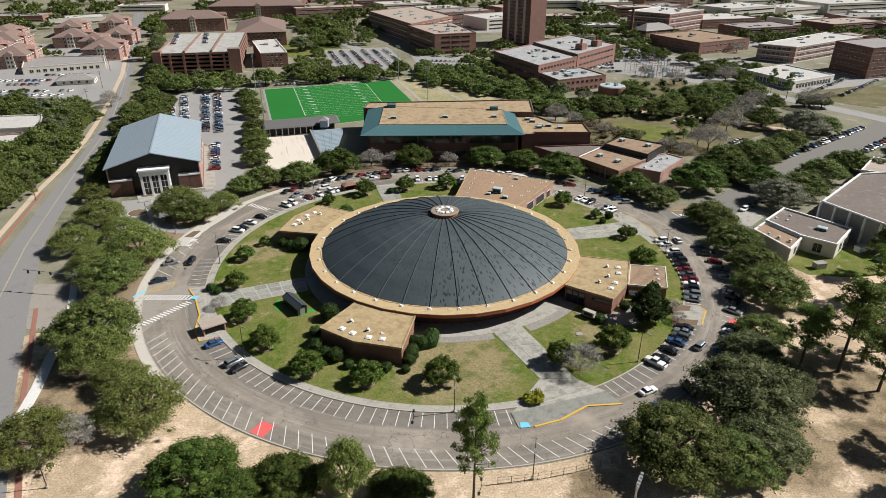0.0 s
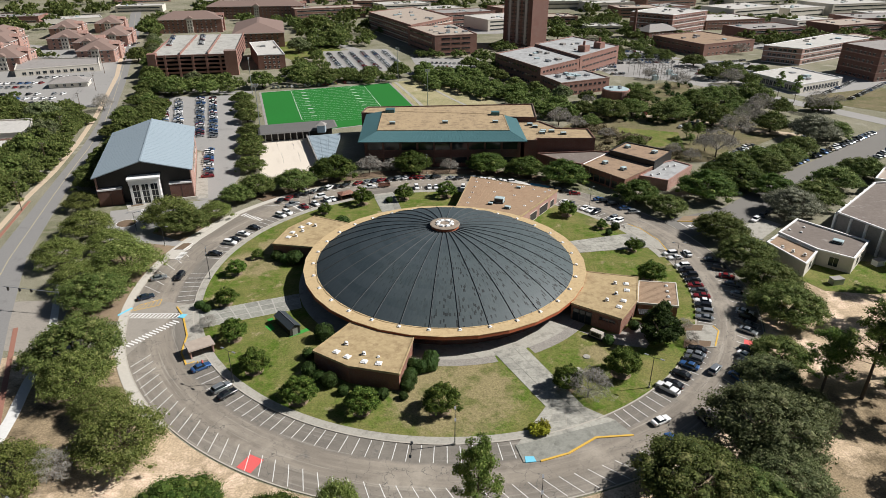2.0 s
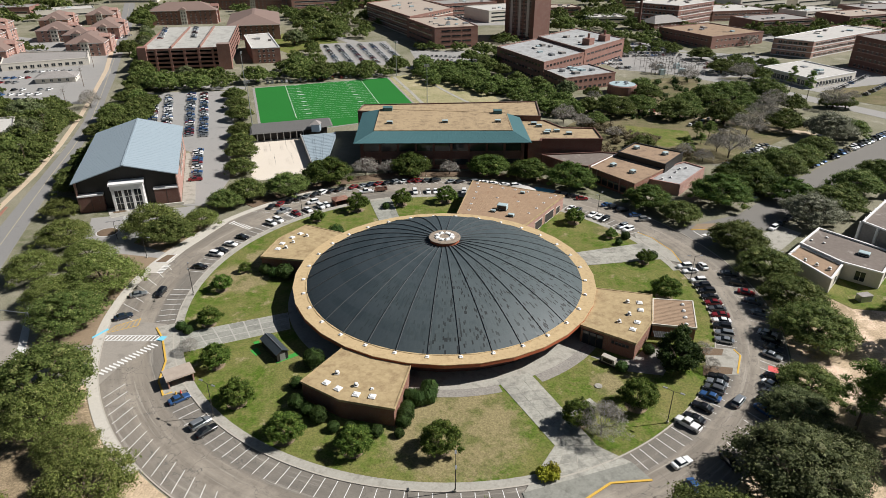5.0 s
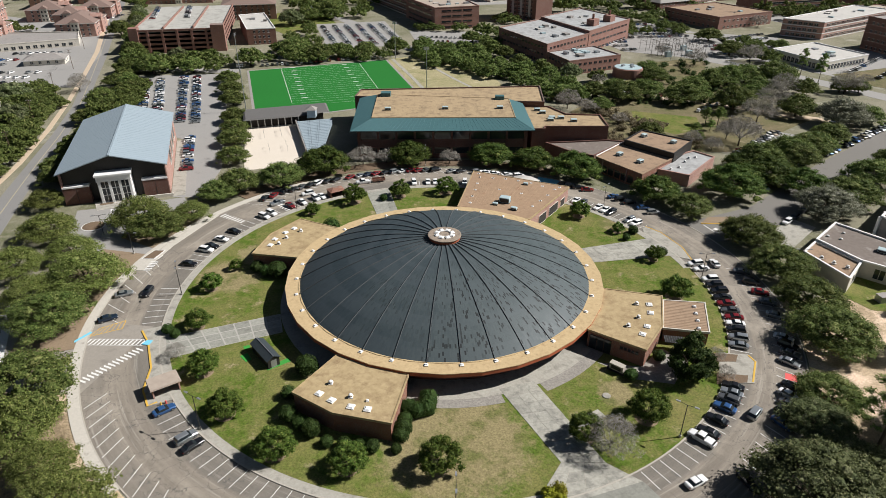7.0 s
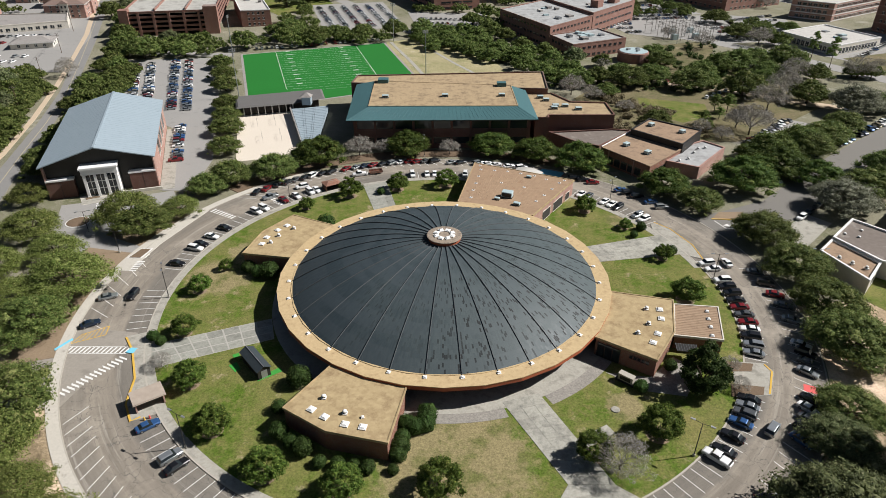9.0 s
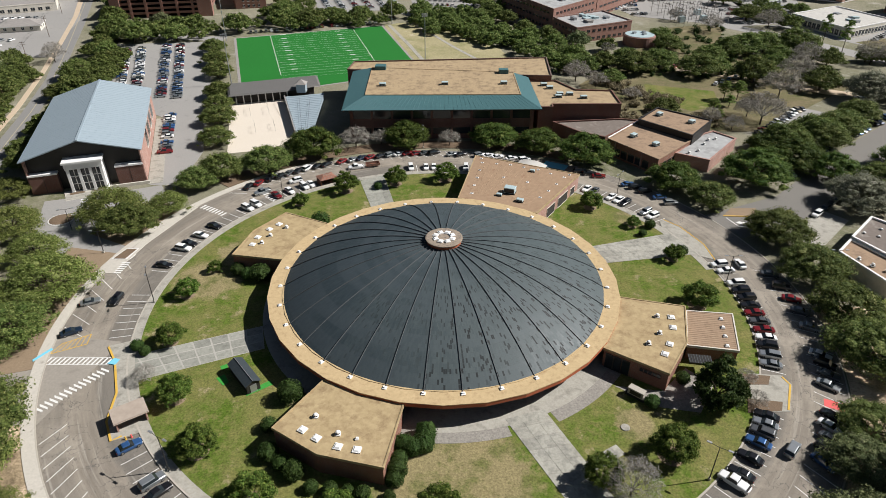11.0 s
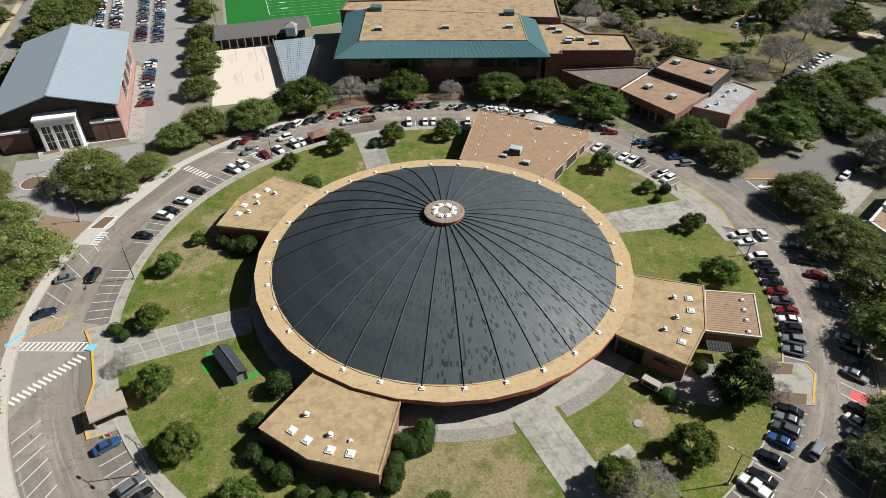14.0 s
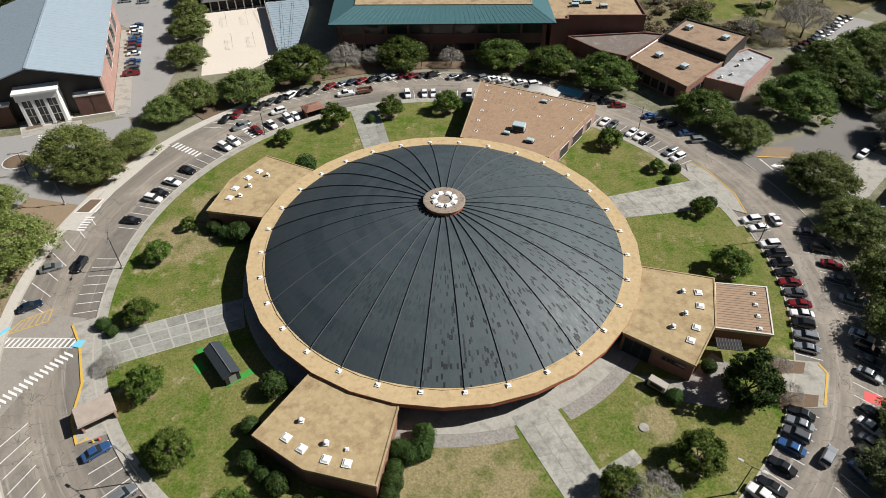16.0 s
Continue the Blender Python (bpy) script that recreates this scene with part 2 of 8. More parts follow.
M_drive = drive_material()
M_street = surface("street_asphalt", (0.33, 0.315, 0.295), (0.27, 0.26, 0.245), 0.05, 2.0, 0.9, stain=(0.20, 0.19, 0.18), relief=0.01)
M_entrance = surface("bleached_entrance_asphalt", (0.335, 0.302, 0.258), (0.262, 0.236, 0.202), 0.09, 2.0, 0.9, stain=(0.20, 0.18, 0.155), stain_at=(0.54, 0.74), relief=0.01)
M_avenue = surface("avenue_asphalt", (0.250, 0.242, 0.230), (0.200, 0.193, 0.184), 0.05, 2.0, 0.9, stain=(0.165, 0.158, 0.15), relief=0.01)
M_concrete = surface("weathered_concrete", (0.41, 0.388, 0.338), (0.315, 0.298, 0.255), 0.14, 2.0, 0.9, stain=(0.18, 0.168, 0.142), stain_at=(0.5, 0.74), relief=0.01)
M_joint_white = surface("bleached_concrete", (0.70, 0.69, 0.66), (0.60, 0.59, 0.56), 0.2, 2.0, 0.9, stain=(0.42, 0.4, 0.37))
M_kerb_pale = surface("pale_walk_concrete", (0.55, 0.51, 0.45), (0.45, 0.42, 0.365), 0.2, 2.5, 0.9, stain=(0.32, 0.29, 0.25))
M_kerb = surface("kerb_concrete", (0.45, 0.41, 0.35), (0.37, 0.34, 0.29), 0.2, 3.0, 0.9, stain=(0.25, 0.23, 0.2))
M_gravel = surface("gravel", (0.36, 0.335, 0.295), (0.19, 0.175, 0.155), 0.3, 2.6, 0.95, relief=0.05)
M_mulch = surface("leaf_litter", (0.20, 0.14, 0.09), (0.13, 0.09, 0.06), 0.3, 4.0, 0.95, relief=0.05)
M_white = surface("white_road_paint", (0.78, 0.77, 0.74), (0.62, 0.61, 0.58), 0.4, 6.0, 0.8, stain=(0.4, 0.39, 0.37), relief=0)
M_yellow_faded = surface("faded_yellow_line", (0.46, 0.38, 0.2), (0.36, 0.32, 0.22), 0.3, 3.0, 0.85, stain=(0.3, 0.285, 0.25), stain_at=(0.42, 0.6), relief=0)
M_yellow = surface("yellow_road_paint", (0.68, 0.42, 0.06), (0.55, 0.34, 0.07), 0.4, 5.0, 0.8, stain=(0.35, 0.27, 0.12), relief=0)
M_blue = surface("blue_road_paint", (0.13, 0.50, 0.68), (0.20, 0.55, 0.70), 0.4, 5.0, 0.8, stain=(0.3, 0.42, 0.45), relief=0)
M_red = surface("red_road_paint", (0.72, 0.09, 0.09), (0.62, 0.13, 0.12), 0.4, 5.0, 0.8, relief=0)
M_roof = surface("tan_gravel_roof", (0.46, 0.355, 0.200), (0.35, 0.262, 0.142), 0.16, 0.9, 0.95, stain=(0.25, 0.175, 0.095), stain_at=(0.46, 0.70), relief=0.01)
M_roof_brown = surface("brown_roof_boards", (0.36, 0.245, 0.155), (0.275, 0.185, 0.117), 0.15, 1.0, 0.9, stain=(0.22, 0.12, 0.07))
M_roof_board = surface("weathered_roof_boards", (0.37, 0.265, 0.178), (0.29, 0.2, 0.132), 0.15, 1.0, 0.9, stain=(0.22, 0.15, 0.1))
M_roof_pale = surface("pale_flat_roof", (0.54, 0.52, 0.48), (0.43, 0.41, 0.38), 0.05, 0.8, 0.9, stain=(0.3, 0.28, 0.26))
M_roof_grey = surface("grey_flat_roof", (0.33, 0.31, 0.29), (0.25, 0.23, 0.215), 0.05, 0.8, 0.9, stain=(0.17, 0.155, 0.145))
M_roof_far = surface("buff_flat_roof", (0.43, 0.36, 0.295), (0.34, 0.28, 0.23), 0.04, 0.7, 0.9, stain=(0.24, 0.19, 0.16))
M_deck = surface("stained_concrete_deck", (0.46, 0.45, 0.41), (0.36, 0.35, 0.32), 0.05, 0.5, 0.9, stain=(0.21, 0.2, 0.18), stain_at=(0.5, 0.72))
M_roof_stain = surface("dark_stained_roof", (0.21, 0.175, 0.15), (0.15, 0.125, 0.108), 0.08, 0.8, 0.92, stain=(0.31, 0.28, 0.25), stain_at=(0.56, 0.72))
M_shingle = surface("brown_shingle", (0.235, 0.165, 0.138), (0.185, 0.13, 0.11), 0.1, 2.0, 0.9)
M_ring = surface("tan_eave_roof", (0.54, 0.405, 0.228), (0.44, 0.325, 0.178), 0.25, 1.5, 0.9, stain=(0.33, 0.225, 0.12), stain_at=(0.52, 0.74), relief=0.005)
M_fascia = surface("rust_red_fascia", (0.42, 0.12, 0.055), (0.35, 0.095, 0.045), 0.2, 2.0, 0.6)
M_brick = brick_material("red_brown_brick", (0.26, 0.105, 0.065), (0.20, 0.08, 0.052), (0.24, 0.19, 0.15))
M_brick_far = brick_material("campus_brick", (0.285, 0.142, 0.108), (0.225, 0.113, 0.088), (0.25, 0.2, 0.175), 0.15, 0.45)
M_brick_dark = brick_material("dark_brick", (0.17, 0.075, 0.055), (0.135, 0.06, 0.045), (0.16, 0.12, 0.1))
M_brick_pink = brick_material("orange_brick", (0.40, 0.22, 0.175), (0.34, 0.185, 0.148), (0.42, 0.33, 0.28))
M_stone = surface("pale_stucco", (0.66, 0.62, 0.55), (0.57, 0.53, 0.46), 0.15, 1.5, 0.85)
M_whitewall = surface("white_painted_wall", (0.80, 0.79, 0.77), (0.72, 0.71, 0.69), 0.2, 1.0, 0.7)
M_dark = surface("dark_soffit", (0.035, 0.032, 0.03), (0.05, 0.045, 0.042), 0.3, 2.0, 0.8)
M_dome = dome_material()
M_lantern = surface("weathered_lantern_roof", (0.36, 0.29, 0.22), (0.23, 0.185, 0.145), 0.5, 2.5, 0.9, stain=(0.13, 0.11, 0.10), stain_at=(0.5, 0.68))
M_rib = surface("dark_rib_flashing", (0.075, 0.082, 0.086), (0.105, 0.112, 0.117), 0.3, 2.0, 0.5)
M_bluegrey = surface("blue_grey_metal_roof", (0.30, 0.36, 0.40), (0.27, 0.33, 0.37), 0.05, 0.6, 0.5, relief=0.004)
M_teal = surface("teal_metal_roof", (0.065, 0.15, 0.16), (0.05, 0.12, 0.13), 0.1, 1.0, 0.55, relief=0.004)
M_turf = surface("green_turf", (0.012, 0.168, 0.020), (0.010, 0.135, 0.016), 0.04, 1.0, 0.9, relief=0.01)
M_sand = surface("pale_sand_court", (0.68, 0.61, 0.52), (0.60, 0.53, 0.44), 0.1, 2.0, 0.95)
M_metal = surface("galvanised_metal", (0.45, 0.46, 0.47), (0.36, 0.37, 0.38), 0.5, 3.0, 0.45, 0.7)
M_darkmetal = surface("dark_bronze_metal", (0.03, 0.028, 0.026), (0.045, 0.042, 0.04), 0.5, 3.0, 0.5, 0.3)
M_wood_pole = surface("weathered_pole_wood", (0.16, 0.11, 0.075), (0.11, 0.075, 0.05), 0.5, 4.0, 0.9)
M_plastic = surface("white_skylight_plastic", (0.82, 0.82, 0.80), (0.76, 0.76, 0.75), 0.5, 3.0, 0.35, relief=0)
M_unit = surface("pale_blue_unit_metal", (0.42, 0.52, 0.53), (0.36, 0.45, 0.47), 0.5, 2.0, 0.5)


def glass_material():
    m, n, l, p = nodes_of("dark_window_glass")
    p.inputs["Base Color"].default_value = (0.02, 0.026, 0.03, 1)
    p.inputs["Roughness"].default_value, p.inputs["Specular IOR Level"].default_value = 0.08, 0.6
    return m


M_glass = glass_material()
M_mulch_dry = surface("dry_mulch", (0.30, 0.225, 0.15), (0.22, 0.16, 0.105), 0.4, 3.0, 0.95, relief=0.03)
M_roof_dark = surface("dark_shingle_roof", (0.15, 0.145, 0.14), (0.11, 0.105, 0.10), 0.2, 2.0, 0.9)
M_mat = surface("green_matting", (0.035, 0.24, 0.03), (0.05, 0.3, 0.05), 0.5, 3.0, 0.9)
M_roof_shed = surface("dark_blue_shed_metal", (0.035, 0.045, 0.052), (0.05, 0.06, 0.066), 0.5, 2.0, 0.5)
M_roof_umber = surface("umber_flat_roof", (0.35, 0.245, 0.162), (0.275, 0.19, 0.125), 0.1, 1.0, 0.92, stain=(0.17, 0.12, 0.085), stain_at=(0.5, 0.72))
M_roof_hall = surface("stained_tan_roof", (0.43, 0.325, 0.195), (0.335, 0.245, 0.145), 0.11, 1.2, 0.92, stain=(0.17, 0.122, 0.078), stain_at=(0.48, 0.72))
M_roof_speckle = surface("weathered_grey_white_roof", (0.44, 0.445, 0.44), (0.30, 0.30, 0.295), 0.06, 0.45, 0.9, stain=(0.20, 0.195, 0.19), stain_at=(0.5, 0.7))
M_trail = surface("pale_trail_earth", (0.56, 0.45, 0.33), (0.46, 0.36, 0.26), 0.1, 1.5, 0.95, stain=(0.36, 0.29, 0.2))
M_brick_walk = surface("red_brick_walk", (0.33, 0.16, 0.115), (0.26, 0.125, 0.09), 0.3, 3.0, 0.9)

# ---- building helpers ----
def mesh_of(name, verts, faces, material, smooth=False):
    me = bpy.data.meshes.new(name)
    me.from_pydata([tuple(v) for v in verts], [], faces)
    if isinstance(material, (list, tuple)):
        for x in material:
            me.materials.append(x)
    else:
        me.materials.append(material)
    if smooth:
        me.shade_smooth()
    return me


class Solid:
    """Collects boxes, prisms and revolved shapes into one mesh."""

    def __init__(self):
        self.v, self.f = [], []

    def add(self, verts, faces):
        k = len(self.v)
        self.v += [tuple(v) for v in verts]
        self.f += [tuple(i + k for i in f) for f in faces]
        return self

    def prism(self, poly, z0, z1, shrink=None):
        """An upright prism over a polygon; shrink gives another polygon for the top."""
        area = sum(poly[i - 1][0] * poly[i][1] - poly[i][0] * poly[i - 1][1] for i in range(len(poly)))
        top = shrink or poly
        if area < 0:
            poly, top = poly[::-1], top[::-1]
        n = len(poly)
        self.add([(x, y, z0) for x, y in poly] + [(x, y, z1) for x, y in top],
                 [tuple(range(n))[::-1], tuple(range(n, 2 * n))] + [(i, (i + 1) % n, n + (i + 1) % n, n + i) for i in range(n)])
        return self

    def box(self, x0, x1, y0, y1, z0, z1, m=None):
        c = [(x, y, z) for z in (z0, z1) for x, y in ((x0, y0), (x1, y0), (x1, y1), (x0, y1))]
        if m is not None:
            c = [tuple(m @ Vector(p)) for p in c]
        return self.add(c, [(3, 2, 1, 0), (4, 5, 6, 7), (0, 1, 5, 4), (1, 2, 6, 5), (2, 3, 7, 6), (3, 0, 4, 7)])

    def tube(self, a, b, r0, r1=None, n=8):
        """A tapered round bar from a to b."""
        a, b, r1 = Vector(a), Vector(b), r0 if r1 is None else r1
        q = (b - a).to_track_quat("Z", "Y")
        ring = [Vector((math.cos(2 * math.pi * i / n), math.sin(2 * math.pi * i / n), 0)) for i in range(n)]
        self.add([a + q @ (p * r0) for p in ring] + [b + q @ (p * r1) for p in ring],
                 [tuple(range(n))[::-1], tuple(range(n, 2 * n))] + [(i, (i + 1) % n, n + (i + 1) % n, n + i) for i in range(n)])
        return self

    def lathe(self, profile, n=24, centre=(0, 0)):
        """Revolves (radius, height) pairs, listed from the bottom up, round an upright axis."""
        k, vs, fs = len(profile), [], []
        for r, z in profile:
            vs += [(centre[0] + r * math.cos(2 * math.pi * i / n), centre[1] + r * math.sin(2 * math.pi * i / n), z) for i in range(n)]
        for j in range(k - 1):
            fs += [(j * n + i, j * n + (i + 1) % n, (j + 1) * n + (i + 1) % n, (j + 1) * n + i) for i in range(n)]
        fs += [tuple(range(n))[::-1], tuple(range((k - 1) * n, k * n))]
        return self.add(vs, fs)

    def sector(self, r0, r1, a0, a1, z0, z1, step=2.0):
        """A flat curved slab between two radii and two angles (degrees); a full turn closes on itself."""
        n = max(1, math.ceil((a1 - a0) / step))
        full = a1 - a0 >= 359.9
        m = n if full else n + 1
        vs, fs = [], []
        for i in range(m):
            a = radians(a0 + (a1 - a0) * i / n)
            c, s = math.cos(a), math.sin(a)
            vs += [(r0 * c, r0 * s, z0), (r1 * c, r1 * s, z0), (r1 * c, r1 * s, z1), (r0 * c, r0 * s, z1)]
        for i in range(n):
            p, q = 4 * i, 4 * ((i + 1) % m)
            fs += [(p + 3, p + 2, q + 2, q + 3), (p + 1, p, q, q + 1), (p + 2, p + 1, q + 1, q + 2), (p, p + 3, q + 3, q)]
        if not full:
            e = 4 * n
            fs += [(0, 1, 2, 3), (e + 3, e + 2, e + 1, e)]
        return self.add(vs, fs)

    def mesh(self, name, material, smooth=False):
        return mesh_of(name, self.v, self.f, material, smooth)


def thing(name, label, category, at=(0, 0, 0), turn=0.0, group="", kind=""):
    ob = new(name)
    ob.matrix_world = pose(*at, 0, 0, turn)
    return tagged(ob, label, category, group, kind)


def part(name, solid, material, parent, label="", smooth=False, at=None, turn=0.0):
    me = solid if isinstance(solid, bpy.types.Mesh) else solid.mesh(name, material, smooth)
    ob = new(name, me)
    ob.parent = parent
    if at is not None:
        ob.matrix_local = pose(*at, 0, 0, turn)
    return tagged(ob, label)


def setting(name, solid, material, label, category):
    return tagged(new(name, solid.mesh(name, material)), label, category, kind="structure")


def polar(r, a):
    return (r * math.cos(radians(a)), r * math.sin(radians(a)))

# ---- ground, roads and paths ----
setting("ground", Solid().add([(-3200, -1500, 0), (3200, -1500, 0), (3200, 4800, 0), (-3200, 4800, 0)], [(0, 1, 2, 3)]), M_ground,
        "wide level ground of winter grass and bare earth", "ground")
setting("sandy_ground", Solid().sector(91.6, 170, -158, -2, -0.1, 0.03, 3), M_dirt, "trodden sandy earth with thin dry grass beyond the drive", "bare ground")
road_ring = setting("road", Solid().sector(74.2, 91.0, -180, 180, -0.1, 0.05), M_drive, "worn grey asphalt ring drive with parking bays", "road")
setting("pavement", Solid().sector(91.25, 93.6, 120, 229, -0.1, 0.16), M_kerb_pale, "pale concrete pavement along the outer edge of the drive", "pavement")
setting("kerb", Solid().sector(73.85, 74.2, -180, 180, -0.1, 0.20).sector(90.95, 91.25, -180, 180, -0.1, 0.14), M_kerb, "weathered concrete kerbs on both sides of the ring drive", "kerb")
setting("lawn", Solid().sector(38.0, 73.85, -180, 180, -0.1, 0.12), M_lawn, "lawn with green and straw-coloured patches round the arena", "lawn")
setting("pavement", Solid().sector(71.9, 73.85, 10, 288, -0.05, 0.17), M_concrete, "concrete footpath inside the kerb of the drive", "pavement")
setting("plaza", Solid().sector(36.0, 44.6, -180, 180, -0.05, 0.18), M_concrete, "concrete apron round the foot of the arena", "pavement")
setting("gravel_bed", Solid().sector(44.6, 47.2, -101, -73.5, -0.05, 0.16).sector(44.6, 47.5, -61, -36, -0.05, 0.15), M_gravel, "narrow gravel bed beside the concrete apron", "gravel")
setting("gravel_bed", Solid().prism([(36.2, -31.5), (44, -37.5), (52, -39), (57.5, -31), (53, -26), (46, -33)], -0.05, 0.155), M_gravel, "grey gravel yard beside the brick wing", "gravel")


def strip(points, z0, z1):
    """A road of changing width along a line of (x, y, width)."""
    s, rows = Solid(), []
    for i, (x, y, w) in enumerate(points):
        a, b = points[max(i - 1, 0)], points[min(i + 1, len(points) - 1)]
        d = Vector((b[0] - a[0], b[1] - a[1])).normalized()
        rows.append(((x + d.y * w / 2, y - d.x * w / 2), (x - d.y * w / 2, y + d.x * w / 2)))
    for (a, b), (c, d) in zip(rows, rows[1:]):
        s.prism([a, c, d, b], z0, z1)
    return s


MAIN = [(-85, -112, 18), (-107, -72, 18), (-127, -32, 18), (-142, 9, 10.5), (-160, 70, 8), (-168, 98, 7.2), (-177, 131, 7), (-191, 176, 7), (-213, 233.5, 7), (-232, 282, 9), (-275, 390, 10), (-333, 536, 12), (-405, 706, 13), (-620, 1230, 13)]
setting("road", strip(MAIN, -0.1, 0.06), M_avenue, "pale grey avenue running past the campus", "road")
setting("road_centre_line", strip([(x, y, 0.35) for x, y, w in MAIN], 0.05, 0.075), M_yellow_faded, "faded double yellow line along the avenue", "road marking")
setting("path", strip([(-140, -32, 2.0), (-154, 8, 2.0), (-167.5, 60, 2.2), (-174.5, 94.6, 2.4), (-186, 137, 2.4), (-202, 187, 2.4), (-221, 241, 2.6), (-246, 310, 3), (-303, 447, 4)], -0.1, 0.1), M_trail, "pale trodden trail beside the avenue", "path")
setting("path", strip([(-96.5, -112, 1.4), (-118.0, -72, 1.4), (-138, -32, 1.4), (-151, 8, 1.3), (-165, 60, 1.0)], -0.1, 0.13), M_brick_walk, "narrow red brick path along the avenue", "path")
setting("path", strip([(-73.4, -110, 1.2), (-95.4, -71, 1.2), (-115.4, -31, 1.2)], -0.1, 0.1), M_brick_walk, "red brick edging band beside the avenue", "path")
setting("pavement", strip([(-92.5, -78, 2.6), (-95.0, -66, 2.6), (-98.5, -54, 2.6), (-100.5, -42, 2.6), (-106, -30, 2.0), (-117, -6, 1.8)], -0.1, 0.12), M_joint_white, "white concrete pavement beside the avenue", "pavement")
setting("road", Solid().prism([(-74, -18), (-80, -43), (-93, -44), (-122, -40), (-132, -18), (-96, -15)], -0.1, 0.054), M_entrance, "asphalt entrance between the avenue and the ring drive", "road")
EAST = [(84, 36, 15), (113, 50, 14.5), (154, 88, 15), (208, 132, 16), (262, 178, 16), (345, 248, 16), (520, 400, 14)]
setting("road", strip(EAST, -0.1, 0.056), M_asphalt, "asphalt street lined with parked cars on both sides", "road")
setting("road", strip([(110, 372, 12), (205, 263, 13), (256, 180, 14), (330, 60, 14)], -0.1, 0.062), M_street, "pale asphalt cross street among campus buildings", "road")
setting("road", strip([(-160, 560, 10), (-76, 424, 11), (-30, 330, 11), (-2, 300, 10), (60, 330, 10), (150, 420, 10)], -0.1, 0.062), M_street, "campus street behind the playing field", "road")
setting("road", strip([(-205, 262, 11), (-130, 254, 10)], -0.1, 0.064), M_street, "access lane behind the parking lot", "road")
for poly in ([(-197, 240), (-134, 248), (-90, 90), (-89, 62), (-99, 62), (-117, 124), (-165, 160)], [(-112, 425), (-54, 442), (-28, 338), (-85, 322)], [(112, 372), (205, 388), (230, 330), (228, 300), (186, 290), (128, 318)],
             [(206, 292), (300, 330), (330, 300), (246, 240)]):
    setting("parking_lot", Solid().prism(poly, -0.1, 0.07), M_street, "open asphalt parking lot full of cars", "parking lot")
for poly in ([(-330, 208), (-215, 214), (-226, 250), (-238, 300), (-290, 405), (-420, 470), (-430, 300)], [(-240, 128), (-204, 110), (-212, 150), (-236, 178)]):
    setting("parking_lot", Solid().prism(poly, -0.1, 0.07), M_street, "sun-bleached asphalt yard round low buildings", "parking lot")
for poly in ([(-22, 346), (32, 338), (34, 392), (-30, 396)], [(110, 440), (190, 440), (205, 392), (118, 372)], [(215, 392), (262, 372), (250, 330), (205, 300)], [(262, 500), (330, 540), (380, 470), (300, 440)], [(-60, 640), (60, 660), (120, 560), (20, 540)], [(330, 620), (460, 690), (520, 600), (400, 540)]):
    setting("parking_lot", Solid().prism(poly, -0.1, 0.07), M_street, "sun-bleached asphalt yard between campus buildings", "parking lot")
setting("pavement", Solid().prism([(-128, 50), (-112, 55), (-95, 62), (-84, 44), (-87, 18), (-96, 12), (-119, 26)], -0.1, 0.08), M_street, "forecourt drive in front of the gymnasium", "road")
setting("pavement", Solid().prism([(-93.5, 10), (-88.2, 9.6), (-86.6, 16.7), (-85.0, 24.9), (-80.6, 38.2), (-77.6, 46.8), (-81.0, 46.4), (-82.4, 39.6), (-87.2, 26.7), (-88.8, 17.0), (-91.5, 12.6)], -0.1, 0.15), M_kerb_pale, "wide pale pavement beside the drive", "pavement")
setting("pavement", Solid().prism([(-125.0, 56.4), (-121.0, 50.1), (-115.6, 53.1), (-109.2, 55.9), (-112.6, 64.3)], -0.1, 0.145).prism([(-114.6, 43.6), (-112.4, 43.6), (-107.3, 29.8), (-110.1, 29.7)], -0.1, 0.15), M_kerb_pale, "pale concrete walk before the gymnasium portico", "pavement")
setting("kerb", Solid().lathe([(3.75, 0.0), (3.75, 0.2), (3.45, 0.24)], 22, (-116.6, 38.2)).prism([(-91.6, 16.3), (-89.7, 22.0), (-86.3, 22.0), (-87.4, 16.3)], -0.1, 0.2), M_joint_white, "pale kerbs round the forecourt beds", "kerb")
setting("planting_bed", Solid().lathe([(3.4, 0.0), (3.4, 0.26), (2.4, 0.42)], 20, (-116.6, 38.2)).prism([(-91.1, 16.6), (-89.5, 21.6), (-86.7, 21.6), (-87.9, 16.6)], -0.1, 0.27).prism([(-122.6, 55.4), (-118.6, 57.4), (-118.0, 56.2), (-121.8, 54.2)], 0, 0.25).prism([(-116.4, 58.8), (-112.6, 60.6), (-112.0, 59.2), (-115.8, 57.4)], 0, 0.25), M_mulch, "dark mulched island beds in the forecourt", "planting bed")
for i in range(6):
    setting("crossing_bar", Solid().prism([(-117.1 + i * 0.48, 51.6 - i * 1.1), (-114.4 + i * 0.48, 51.6 - i * 1.1), (-114.2 + i * 0.48, 51.0 - i * 1.1), (-116.9 + i * 0.48, 51.0 - i * 1.1)], 0.02, 0.09), M_white, "white crossing bar before the gymnasium", "road marking")
    setting("crossing_bar", Solid().prism([(-88.0 - i * 0.02, 14.9 - i * 0.95), (-85.8 - i * 0.1, 14.9 - i * 0.95), (-85.8 - i * 0.1, 14.4 - i * 0.95), (-88.0 - i * 0.02, 14.4 - i * 0.95)], 0.02, 0.16), M_white, "white crossing bar beside the drive", "road marking")
setting("planting_bed", Solid().sector(94, 101, 62, 140, -0.1, 0.17), M_mulch, "reddish mulch bed under the roadside oaks", "planting bed")
